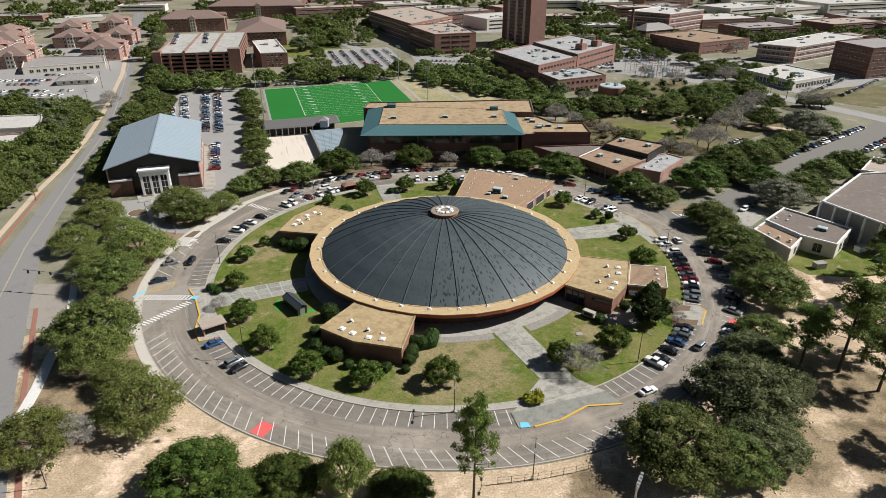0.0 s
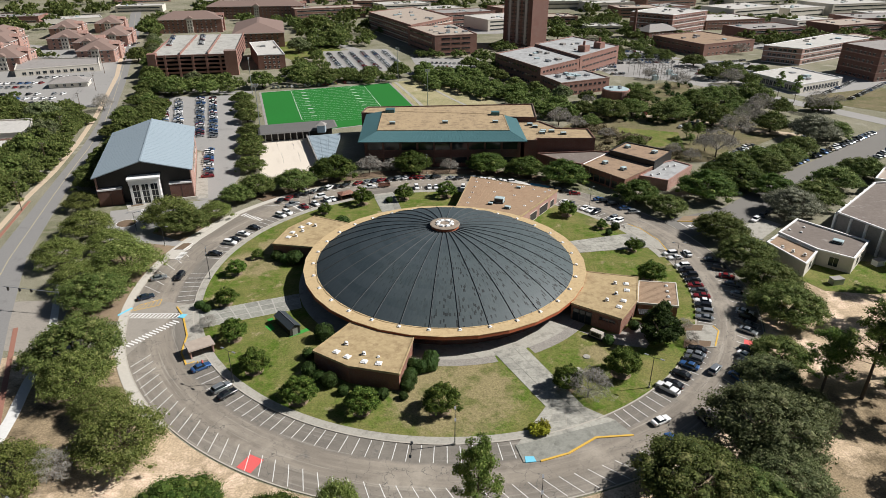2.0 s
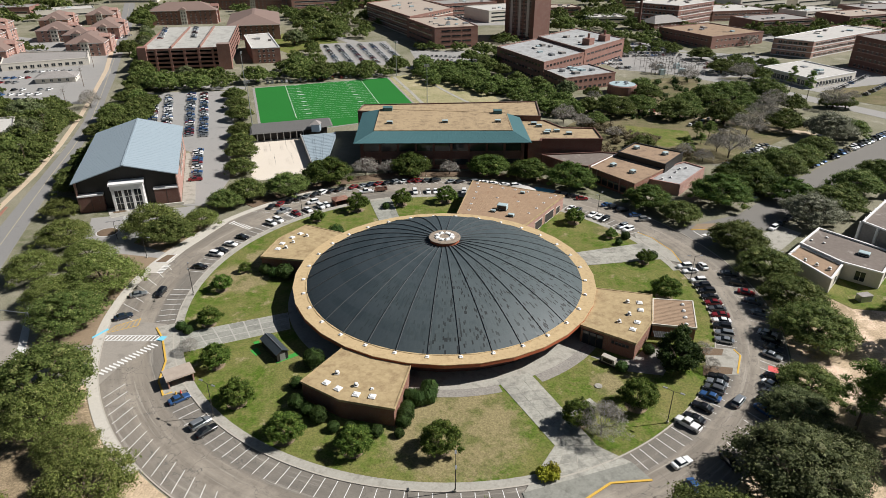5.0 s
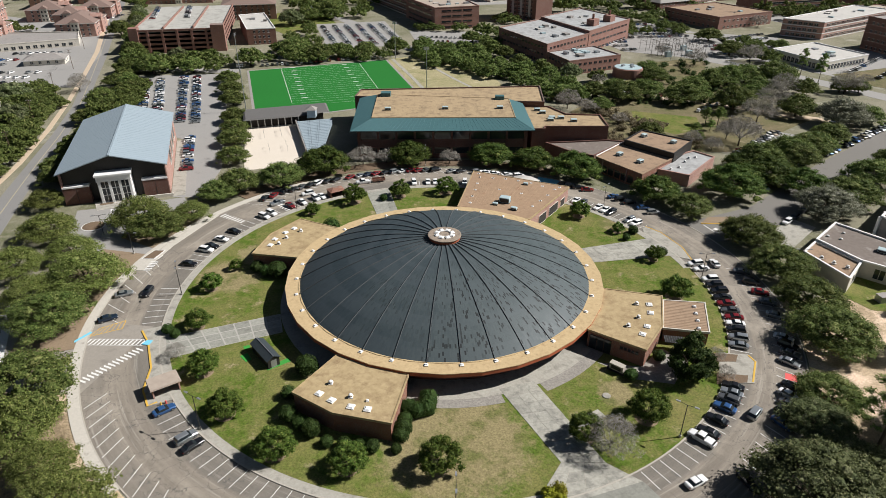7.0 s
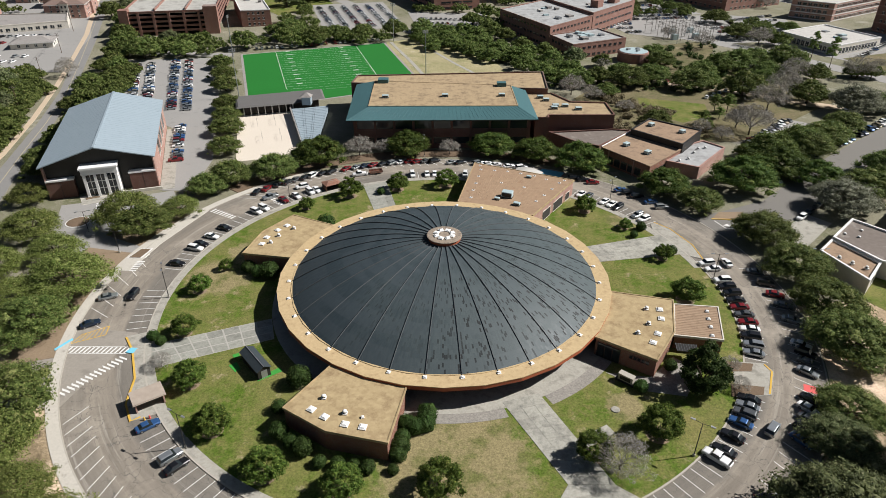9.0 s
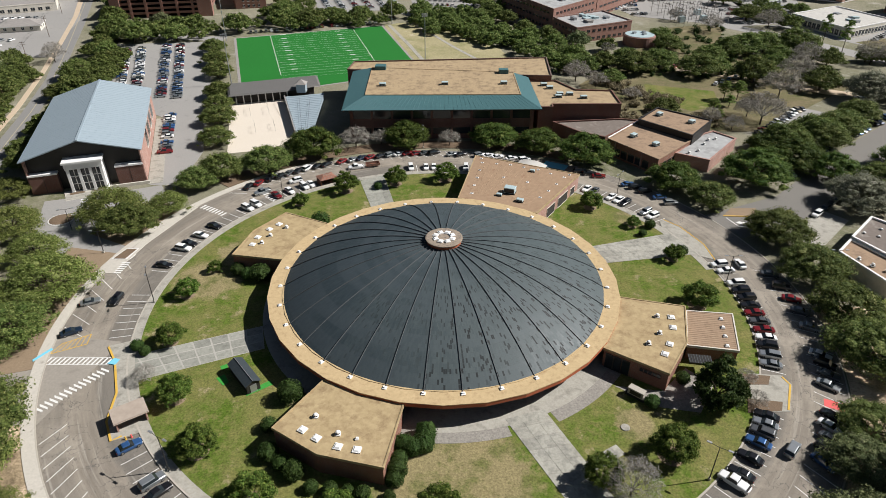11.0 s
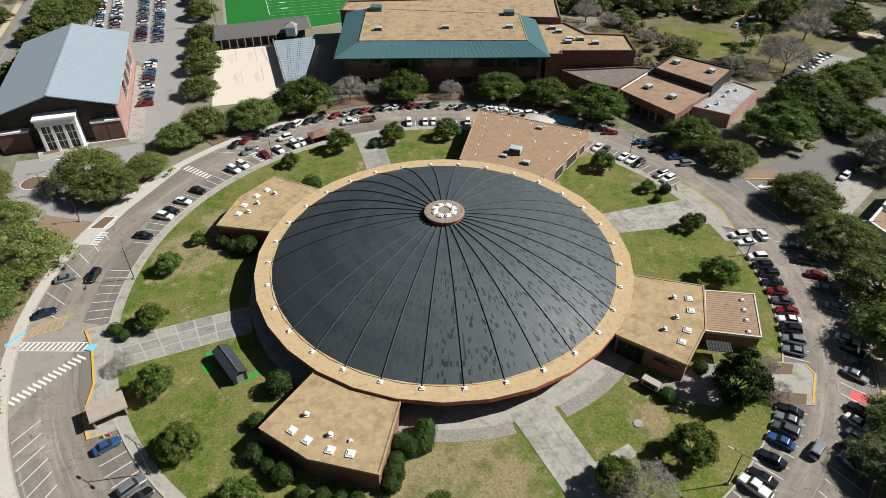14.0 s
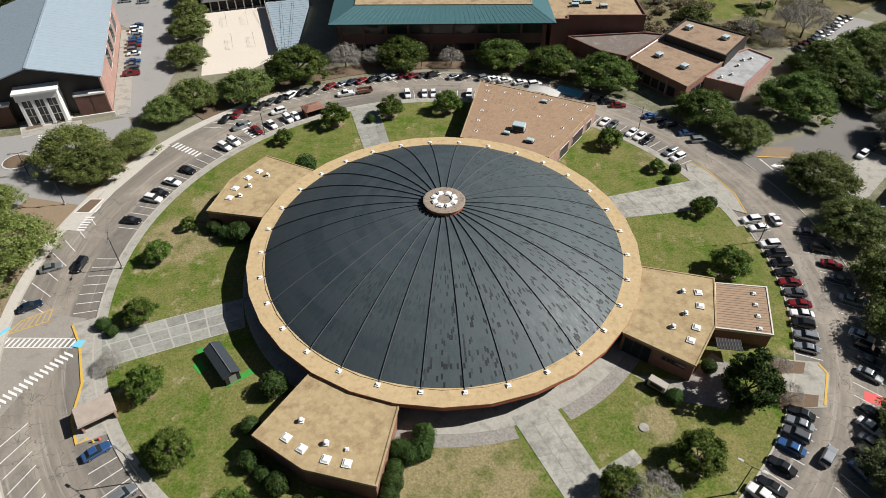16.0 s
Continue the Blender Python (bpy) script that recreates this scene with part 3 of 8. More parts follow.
setting("planting_bed", Solid().prism([(-104, 30), (-90, 23), (-87.6, 27), (-82.4, 42), (-90, 52), (-100, 47)], -0.1, 0.14).sector(93.2, 108, 168, 197, -0.1, 0.13), M_mulch_dry, "leaf litter under oaks beside the pavement", "planting bed")
setting("lawn", Solid().prism([(241, 252), (305, 278), (320, 250), (268, 208), (248, 226)], -0.1, 0.08), M_scrub, "dry campus lawn beside the cross street", "lawn")
setting("lawn", Solid().prism([(-40, 192), (-8, 196), (40, 190), (30, 240), (-4, 306), (-38, 292)], -0.1, 0.06), M_straw, "dry sandy slope beside the playing field", "bare ground")
setting("lawn", Solid().prism([(70, 128), (112, 112), (128, 112), (166, 146), (196, 170), (160, 250), (182, 300), (140, 285), (96, 215), (64, 170)], -0.1, 0.06), M_scrub, "dry scrubby ground behind the flat-roofed annexe", "lawn")
setting("path", strip([(100, 205, 4), (118, 198, 7), (138, 188, 7), (158, 176, 5), (178, 162, 9), (190, 158, 5)], -0.1, 0.085), M_trail, "pale dry sandy bed winding under the trees", "path")
setting("parking_lot", Solid().prism([(120, 103), (155, 141), (164, 134), (132, 105)], -0.1, 0.09), M_street, "small pale lot with one row of parked cars", "parking lot")
setting("kerb_island", Solid().prism([(86.6, 42.6), (96.5, 42.2), (98.5, 47.5), (90.4, 47.2)], -0.1, 0.2), M_mulch_dry, "orange leaf litter on the kerbed island at the street mouth", "planting bed")
setting("street_arrow", strip([(86.9, 41.4, 0.3), (88.9, 35.7, 0.3)], 0.03, 0.075).add(*(lambda q: (q.v, q.f))(strip([(88.9, 35.7, 0.3), (92.5, 36.6, 0.3)], 0.03, 0.075))).prism([(88.6, 38.2), (90.4, 39.4), (90.4, 38.6), (93.2, 38.6), (93.2, 38.1), (90.4, 38.1), (90.4, 37.3)], 0.03, 0.075), M_white, "white turn arrow and gore lines on the asphalt", "road marking")
setting("lawn", Solid().prism([(92, 150), (96, 172), (126, 162), (122, 144), (107, 135)], -0.1, 0.075), M_lawn, "narrow green lawn among dry shrubs", "lawn")
setting("lawn", Solid().prism([(-190, 470), (-120, 500), (-95, 430), (-130, 380)], -0.1, 0.06), M_lawn, "dry lawn between campus halls", "lawn")
setting("lawn", Solid().prism([(110, -2), (114, -9), (128, -11), (152, -5), (150, 2), (142, 10), (116, 12)], -0.1, 0.07), M_lawn, "sunny lawn beside the low service building", "lawn")
setting("pavement", Solid().prism([(104, 20), (124, 40), (119, 46), (99, 30)], -0.1, 0.09), M_concrete, "pale concrete drive into the service yard", "pavement")


def slab_path(name, label, a, b, c, d, nu, nv, joint, lift=0.16, gap=0.05, slab=None):
    """A paved quad: a joint bed with nu x nv separate concrete slabs on it; a-b is the near edge, d-c the far one."""
    base = setting(name, Solid().prism([a, b, c, d], -0.05, lift), joint, label, "path")
    a, b, c, d = (Vector(p) for p in (a, b, c, d))

    def at(u, v):
        return (a * (1 - u) + b * u) * (1 - v) + (d * (1 - u) + c * u) * v
    for i in range(nu):
        for j in range(nv):
            g, h = gap / max((b - a).length / nu, 0.1) / 2, gap / max((d - a).length / nv, 0.1) / 2
            q = [at((i + g) / nu, (j + h) / nv), at((i + 1 - g) / nu, (j + h) / nv), at((i + 1 - g) / nu, (j + 1 - h) / nv), at((i + g) / nu, (j + 1 - h) / nv)]
            part("slab", Solid().prism([tuple(p) for p in q], lift - 0.01, lift + 0.03), slab or M_slab, base)


M_slab = surface("concrete_slab", (0.40, 0.385, 0.335), (0.29, 0.28, 0.24), 0.2, 2.0, 0.9, stain=(0.17, 0.165, 0.145), stain_at=(0.46, 0.72), vary=0.14, relief=0.01)
M_slab_dark = surface("mossy_concrete_slab", (0.335, 0.33, 0.29), (0.25, 0.25, 0.215), 0.2, 2.0, 0.9, stain=(0.16, 0.16, 0.135), stain_at=(0.48, 0.75), vary=0.15, relief=0.01)
M_joint = surface("pale_joint", (0.43, 0.41, 0.365), (0.35, 0.335, 0.30), 0.3, 3.0, 0.9)
slab_path("path", "wide concrete walk of worn slabs with pale joints", (-40.6, -20.2), (-43.0, -12.2), (-72.5, -24.0), (-66.0, -31.0), 3, 8, M_joint, gap=0.35, slab=M_slab_dark)
slab_path("path", "wide concrete walk of stained slabs down to the drive", (20.4, -38.2), (12.3, -41.0), (22.8, -62.0), (31.5, -62.0), 3, 8, M_kerb)
slab_path("path", "wide concrete walk of stained slabs down to the drive", (31.5, -62.0), (22.8, -62.0), (15.0, -74.3), (37.5, -66.5), 4, 4, M_kerb)
slab_path("path", "short branch walk of pale slabs across the lawn", (27.6, -53.6), (25.9, -51.4), (33.0, -47.2), (34.3, -49.4), 1, 6, M_kerb, 0.15)
slab_path("path", "wide pale concrete walk up to the arena", (41.5, 15.0), (37.8, 22.9), (66.5, 31.6), (71.5, 20.5), 3, 7, M_kerb)
slab_path("path", "wide grey concrete walk up to the arena", (-14.4, 43.0), (-21.5, 41.5), (-28.6, 65.5), (-21.0, 70.3), 3, 7, M_kerb, slab=M_slab_dark)
setting("pavement", Solid().prism([(14.8, -74.2), (16.0, -79.0), (18.6, -78.8), (25.5, -76.4), (32.0, -71.8), (40.2, -71.0), (37.5, -66.5), (31, -68)], -0.1, 0.18), M_slab_dark, "concrete apron that juts into the drive", "pavement")
setting("pavement", Solid().prism([(-71.0, -17.5), (-76.2, -19.6), (-72.6, -24.6), (-68.0, -34.2), (-66.6, -42.2), (-63.6, -47.1), (-58.6, -44.8), (-62.5, -38.8), (-65.5, -31.4)], -0.1, 0.195), M_concrete, "concrete island with a bus shelter beside the drive", "pavement")
setting("pavement", Solid().prism([(66.0, -27.5), (73.0, -28.2), (74.0, -31.0), (70.2, -38.6), (62.5, -38.8)], -0.1, 0.18), M_concrete, "kerbed concrete island between parking bays", "pavement")
setting("planting_bed", Solid().prism([(63.8, -27.5), (70.5, -28.4), (69, -31), (63.5, -31)], -0.1, 0.22).prism([(63, -35), (69.8, -36), (68.6, -38.4), (61.5, -39)], -0.1, 0.22), M_mulch, "bare mulch beds with leafless shrubs on the island", "planting bed")


def kerb_line(points, width, material, label):
    return setting("kerb", strip([(x, y, width) for x, y in points], -0.05, 0.235), material, label, "kerb")


kerb_line([(-76.1, -19.9), (-72.6, -24.7), (-68.0, -34.3), (-66.6, -42.2), (-63.6, -47.0), (-62.0, -45.8)], 0.45, M_yellow, "yellow painted kerb round the shelter island")
kerb_line([(19.5, -78.6), (25.5, -76.4), (32.0, -71.8), (40.2, -71.0)], 0.45, M_yellow, "yellow painted kerb along the concrete apron")
kerb_line([(72.9, -28.6), (73.6, -31.0), (70.0, -38.2)], 0.4, M_yellow, "yellow painted kerb at the end of the island")
kerb_line([(86.4, 42.4), (91.0, 42.2), (96.6, 42.0), (99.0, 43.6)], 0.4, M_yellow, "yellow painted kerb of the street island")
setting("pavement", Solid().prism([(65.0, 31.0), (65.6, 38.5), (67.0, 39.8), (70.8, 35.6), (74.6, 25.5), (74.8, 17.5), (70.0, 20.0)], -0.1, 0.182), M_concrete, "concrete apron where the walk meets the drive", "pavement")
kerb_line([(67.0, 39.8), (70.8, 35.6), (74.6, 25.5), (74.9, 17.5)], 0.3, M_yellow, "faded yellow kerb at the foot of the walk")
for poly in ([(16.4, -77.4), (16.4, -79.1), (18.6, -78.8), (18.2, -77.4)], [(-73.2, -23.8), (-73.9, -25.5), (-72.0, -25.9), (-71.7, -24.0)], [(-90.6, -25.0), (-91.0, -24.4), (-88.8, -20.4), (-88.3, -20.9)]):
    setting("ramp_marking", Solid().prism(poly, 0.0, 0.245), M_blue, "bright blue painted kerb ramp", "road marking")


def marking(name, solid, material, label=""):
    return part(name, solid, material, road_ring, label)


def bays(a0, a1, r0, r1, step, slant=0.0):
    """Radial bay lines; slant shifts the outer end along the drive, in degrees."""
    count = int(round((a1 - a0) / step))
    me = None
    for i in range(count + 1):
        a = a0 + step * i
        p, q = Vector(polar(r0, 0)), Vector(polar(r1, slant))
        d = (q - p).normalized() * 0.075
        w = Vector((-d.y, d.x))
        if me is None:
            me = Solid().prism([tuple(p - w), tuple(q - w), tuple(q + w), tuple(p + w)], 0.04, 0.062).mesh("bay_line", M_white)
        part("bay_line", me, None, road_ring, at=(0, 0, 0), turn=a)


STEP = 2.04
bays(-138.5, -80, 74.4, 79.2, STEP)
bays(-59.5, -31, 74.4, 79.2, STEP)
bays(-20.5, 12, 74.4, 79.2, 2.2)
bays(31, 57, 74.4, 79.2, STEP)
bays(83, 99, 74.4, 79.2, STEP)
bays(123, 172, 74.4, 79.2, STEP)
bays(180, 192, 74.4, 79.2, STEP)
bays(-150, -62, 85.6, 90.6, 2.15, 1.9)
bays(-46, 9, 84.4, 90.4, 2.1, -1.2)
bays(172, 190, 85.2, 90.6, 3.2, -3.0)
bays(66, 139, 85.6, 90.8, 2.15, 2.4)

# crossings of broad bars
for y in (-25.75, -23.35):
    marking("crossing_edge", Solid().prism([(-88.4, y - 0.09), (-73.6, y - 0.09), (-73.6, y + 0.09), (-88.4, y + 0.09)], 0.04, 0.063), M_white)
for i in range(14):
    x = -88.0 + i * 1.04
    marking("crossing_bar", Solid().prism([(x, -25.6), (x + 0.42, -25.6), (x + 1.02, -23.5), (x + 0.6, -23.5)], 0.04, 0.064), M_white)
for i in range(15):
    m = Vector((-81.8, -39.0)).lerp(Vector((-73.6, -27.4)), i / 14)
    marking("crossing_bar", Solid().prism([(m.x - 1.2, m.y + 0.75), (m.x - 0.9, m.y + 0.1), (m.x + 1.2, m.y - 0.75), (m.x + 0.9, m.y - 0.1)], 0.04, 0.064), M_white)
for a0, r0, r1 in ((147.5, 80.0, 90.5), (167.5, 88.0, 96.0), (135.5, 75.0, 86.0)):
    for i in range(8):
        r = r0 + (r1 - r0) * i / 8
        marking("crossing_bar", Solid().sector(r, r + 0.6, a0, a0 + 1.6, 0.04, 0.064), M_white)
marking("painted_bay", Solid().sector(86.6, 90.6, -117.2, -114.9, 0.04, 0.061), M_red, "bright red no-parking bay")
marking("painted_bay", Solid().sector(86.2, 90.0, -25.4, -23.8, 0.04, 0.061), M_red, "bright red no-parking bay")
marking("painted_bay", Solid().sector(86.0, 90.6, 60.5, 66.0, 0.04, 0.061), M_blue, "blue accessible parking bays")
HATCH = [Vector(p) for p in ((-88.4, -22.4), (-87.2, -18.8), (-82.2, -15.4), (-81.6, -18.9))]


def hatch(a, b, w=0.16):
    d = (b - a).normalized()
    k = Vector((-d.y, d.x)) * w / 2
    marking("hatch_line", Solid().prism([tuple(a - k), tuple(b - k), tuple(b + k), tuple(a + k)], 0.04, 0.063), M_yellow)


for i in range(4):
    hatch(HATCH[i], HATCH[(i + 1) % 4], 0.22)
for i in range(1, 6):
    hatch(HATCH[1].lerp(HATCH[2], i / 6), HATCH[0].lerp(HATCH[3], i / 6))

# ---- the arena ----
arena = thing("arena", "round sports arena with a dark ribbed dome and tan eaves", "arena")
RING = [i * 11.25 for i in range(32)]


def facet_ring(r0, r1, z0, z1):
    s = Solid()
    vs, fs = [], []
    for a in RING:
        (x0, y0), (x1, y1) = polar(r0, a), polar(r1, a)
        vs += [(x0, y0, z0), (x1, y1, z0), (x1, y1, z1), (x0, y0, z1)]
    for i in range(32):
        p, q = 4 * i, 4 * ((i + 1) % 32)
        fs += [(p + 3, p + 2, q + 2, q + 3), (p + 1, p, q, q + 1), (p + 2, p + 1, q + 1, q + 2), (p, p + 3, q + 3, q)]
    return s.add(vs, fs)


def dome_z(r):
    big = (39.2 ** 2 + 10.9 ** 2) / (2 * 10.9)
    return 5.75 + math.sqrt(big * big - r * r) - (big - 10.9)


part("wall", facet_ring(37.6, 38.2, 0, 5.0), M_brick_dark, arena, "dark brick drum wall under the eaves")
part("soffit", facet_ring(37.7, 42.6, 4.85, 5.0), M_dark, arena)
part("fascia", facet_ring(42.2, 42.8, 4.7, 5.62), M_fascia, arena, "rust-red fascia band")
part("eave_roof", facet_ring(38.4, 42.85, 5.62, 5.8), M_ring, arena, "tan flat roof ring round the dome")
part("gutter", facet_ring(38.9, 39.35, 5.8, 5.92), M_ring, arena)
_skin = Solid()
_prof = [4.0 + (39.1 - 4.0) * i / 22 for i in range(23)][::-1]
_vs, _fs = [], []
for _r in _prof:
    for _i in range(128):
        _x, _y = polar(_r, 360 * _i / 128 + 5.625)
        _k = abs((_i % 4) - 2) / 2.0
        _vs.append((_x, _y, dome_z(_r) + 0.06 * _k))
for _j in range(len(_prof) - 1):
    _fs += [(_j * 128 + _i, _j * 128 + (_i + 1) % 128, (_j + 1) * 128 + (_i + 1) % 128, (_j + 1) * 128 + _i) for _i in range(128)]
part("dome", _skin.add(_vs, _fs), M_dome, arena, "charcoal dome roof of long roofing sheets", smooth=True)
# one rib along +x, set round the dome
_rib = Solid()
for _j in range(22):
    _a, _b = 4.3 + 35.1 * _j / 22, 4.3 + 35.1 * (_j + 1) / 22
    _rib.add([(_a, -0.07, dome_z(_a) - 0.05), (_b, -0.07, dome_z(_b) - 0.05), (_b, 0.07, dome_z(_b) - 0.05), (_a, 0.07, dome_z(_a) - 0.05),
              (_a, -0.045, dome_z(_a) + 0.27), (_b, -0.045, dome_z(_b) + 0.27), (_b, 0.045, dome_z(_b) + 0.27), (_a, 0.045, dome_z(_a) + 0.27)],
             [(4, 5, 6, 7), (0, 1, 5, 4), (2, 3, 7, 6), (3, 0, 4, 7), (1, 2, 6, 5)])
_rib = _rib.mesh("rib", M_rib)
_block = Solid().box(39.55, 40.45, -0.42, 0.42, 5.8, 6.0).box(39.75, 40.2, -0.22, 0.22, 6.0, 6.22).mesh("rib_foot", M_plastic)
for _i in range(32):
    part("rib", _rib, None, arena, at=(0, 0, 0), turn=5.625 + 11.25 * _i)
    part("rib_foot", _block, None, arena, "white rib foot block" if _i == 0 else "", at=(0, 0, 0), turn=5.625 + 11.25 * _i)
_top = dome_z(4.4)
lantern = part("lantern", Solid().lathe([(4.15, _top - 0.6), (4.15, _top + 0.75), (4.3, _top + 0.75), (4.3, _top + 0.95)], 48), M_fascia, arena, "round rust-red roof lantern")
part("lantern_roof", Solid().lathe([(4.45, _top + 0.9), (4.45, _top + 1.05), (4.2, _top + 1.12)], 48), M_lantern, lantern, "weathered tan lantern roof")
_sk = Solid().box(-0.62, 0.62, -0.62, 0.62, 0, 0.25).prism([(-0.55, -0.55), (0.55, -0.55), (0.55, 0.55), (-0.55, 0.55)], 0.25, 0.42, [(-0.35, -0.35), (0.35, -0.35), (0.35, 0.35), (-0.35, 0.35)]).mesh("skylight", M_plastic)
for _i in range(8):
    _x, _y = polar(2.15, 45 * _i + 22.5)
    part("skylight", _sk, None, lantern, at=(_x, _y, _top + 1.1), turn=45 * _i + 22.5)


# ---- the four wings ----
def inset(poly, d):
    """The polygon moved inwards by d."""
    n, out = len(poly), []
    area = sum(poly[i - 1][0] * poly[i][1] - poly[i][0] * poly[i - 1][1] for i in range(n))
    sg = 1 if area > 0 else -1
    for i in range(n):
        p, a, b = Vector(poly[i]), Vector(poly[i - 1]), Vector(poly[(i + 1) % n])
        d1, d2 = (p - a).normalized(), (b - p).normalized()
        n1, n2 = Vector((-d1.y, d1.x)) * sg, Vector((-d2.y, d2.x)) * sg
        k = (n1 + n2) / max(1 + n1.dot(n2), 0.2)
        out.append(tuple(p + k * d))
    return out


def frame_band(poly, w, z0, z1):
    """A closed band of width w just inside a polygon."""
    s, q = Solid(), inset(poly, w)
    for i in range(len(poly)):
        j = (i + 1) % len(poly)
        s.prism([poly[i], poly[j], q[j], q[i]], z0, z1)
    return s


def wing(name, label, poly, height, wall=M_brick, roof=M_roof, rim=M_roof, floor=0.0):
    w = thing(name, label, "building wing")
    part("wall", frame_band(inset(poly, 0.25), 0.35, floor, height - 0.35), wall, w)
    part("roof", Solid().prism(inset(poly, 0.1), height - 0.35, height), roof, w)
    part("parapet", frame_band(poly, 0.28, height - 0.45, height + 0.14), rim, w)
    return w


wing("arena_wing", "low brick wing of the arena with a tan gravel roof", [polar(42.75, -124.6), polar(57.7, -123.6), polar(58.6, -112.5), polar(57.9, -100.2), polar(42.75, -100.2)], 5.15)
wing_east = wing("arena_wing", "low brick wing of the arena beside a boarded annexe", [polar(42.75, -36.2), polar(57.2, -35.6), polar(58.2, -23.6), polar(57.9, -10.2), polar(42.75, -9.0)], 5.15)
wing("arena_wing", "low brick wing of the arena above clipped hedges", [polar(42.75, 139.8), polar(57.9, 143.6), polar(58.6, 156.2), polar(57.2, 168.8), polar(42.75, 168.2)], 5.15)
wing_north = wing("arena_wing", "long brick wing of the arena with loading doors", [polar(43.2, 51.0), polar(74.8, 53.4), polar(75.8, 81.8), polar(43.2, 84.5)], 5.6, M_brick_pink, M_roof_brown)
annexe = wing("annexe", "flat annexe with a boarded brown roof and white parapet", [(57.2, -10.4), (67.9, -11.6), (64.4, -24.8), (53.4, -23.0)], 4.0, M_brick, M_roof_board, M_stone)
for i in range(18):
    u = (i + 0.5) / 18
    part("roof_batten", Solid().tube(((57.4 * (1 - u) + 53.8 * u), (-10.8 * (1 - u) - 22.7 * u), 4.02), ((67.3 * (1 - u) + 64.0 * u), (-12.0 * (1 - u) - 24.3 * u), 4.02), 0.04, n=4), M_roof_board, annexe)
part("canopy", Solid().box(-2.4, 2.4, -1.4, 1.4, 2.9, 3.0, pose(55.5, -26.2, 0, 0, 0, -8)), M_darkmetal, annexe, "dark ribbed metal canopy")
for i in range(9):
    part("canopy_rib", Solid().box(-2.35 + i * 0.58, -2.25 + i * 0.58, -1.4, 1.4, 3.0, 3.06, pose(55.5, -26.2, 0, 0, 0, -8)), M_rib, annexe)


def wall_window(parent, a, b, u0, u1, z0, z1, out=0.0, trim=M_stone, name="window", glass=None):
    """A window in the wall line a-b between the fractions u0 and u1; the wall's outside is to the right of a-b."""
    a, b = Vector(a), Vector(b)
    d = (b - a).normalized()
    ang = math.degrees(math.atan2(d.y, d.x))
    p, w = a + (b - a) * (u0 + u1) / 2, (b - a).length * (u1 - u0) / 2
    m = pose(p.x, p.y, 0, 0, 0, ang)
    pane = part(name, Solid().box(-w, w, -out - 0.04, -out + 0.08, z0, z1, m), glass or M_glass, parent)
    part("window_frame", Solid().box(-w - 0.1, w + 0.1, -out - 0.1, -out + 0.1, z1, z1 + 0.12, m).box(-w - 0.14, w + 0.14, -out - 0.14, -out + 0.1, z0 - 0.12, z0, m)
         .box(-w - 0.1, -w, -out - 0.08, -out + 0.1, z0, z1, m).box(w, w + 0.1, -out - 0.08, -out + 0.1, z0, z1, m), trim, pane)
    return pane


_a, _b = polar(42.9, -36.2), polar(57.0, -35.6)
for i in range(5):
    wall_window(wing_east, _a, _b, 0.58 + i * 0.065, 0.63 + i * 0.065, 2.9, 3.7, -0.2, M_brick_dark)
for u0, u1 in ((0.05, 0.16), (0.18, 0.29), (0.31, 0.42)):
    wall_window(wing_east, _a, _b, u0, u1, 0.3, 3.9, -0.2, M_darkmetal, "glazed_door")
_a, _b = polar(43.2, 51.0), polar(74.8, 53.4)
for u0, u1, z1 in ((0.25, 0.42, 3.4), (0.50, 0.72, 3.4), (0.80, 0.9, 2.8)):
    wall_window(wing_north, _a, _b, u0, u1, 0.2, z1, -0.22, M_stone, "loading_door", M_dark)


def skylight(x, y, z, turn=0.0, size=1.0):
    t = thing("skylight", "white square roof skylight on a low curb", "skylight", (x, y, z), turn, "skylights on the wing roofs")
    part("curb", Solid().box(-0.75 * size, 0.75 * size, -0.75 * size, 0.75 * size, 0, 0.22), M_whitewall, t)
    part("dome_pane", Solid().prism([(-0.66 * size, -0.66 * size), (0.66 * size, -0.66 * size), (0.66 * size, 0.66 * size), (-0.66 * size, 0.66 * size)], 0.22, 0.45,
                               [(-0.4 * size, -0.4 * size), (0.4 * size, -0.4 * size), (0.4 * size, 0.4 * size), (-0.4 * size, 0.4 * size)]), M_plastic, t)
    return t


def vent(x, y, z):
    t = thing("roof_vent", "white mushroom roof ventilator with a dark collar", "roof vent", (x, y, z), 0, "ventilators on the wing roofs")
    part("base", Solid().box(-0.5, 0.5, -0.5, 0.5, 0, 0.25), M_whitewall, t)
    part("collar", Solid().lathe([(0.34, 0.25), (0.34, 0.7)], 12), M_darkmetal, t)
    part("hood", Solid().lathe([(0.44, 0.6), (0.47, 0.7), (0.32, 0.86), (0.1, 0.92)], 14), M_whitewall, t, smooth=True)


for x, y, a in ((-26.0, -48.5, -30), (-23.1, -50.5, -30), (-18.9, -52.4, -15), (-15.4, -53.1, -10)):
    skylight(x, y, 5.15, a)
for x, y, a in ((52.3, -14.6, 82), (51.6, -18.3, 76), (49.2, -24.0, 65), (47.2, -27.2, 62)):
    skylight(x, y, 5.15, a)
for x, y, a in ((-47.1, 27.2, 55), (-49.2, 24.4, 55), (-51.4, 20.0, 70), (-51.9, 16.2, 75)):
    skylight(x, y, 5.15, a)
for x, y in ((-24.1, -45.3), (-19.3, -49.5), (49.1, -14.4), (48.0, -20.4), (44.6, -23.9), (-44.6, 25.3), (-48.1, 20.8), (-49.5, 16.9)):
    vent(x, y, 5.15)
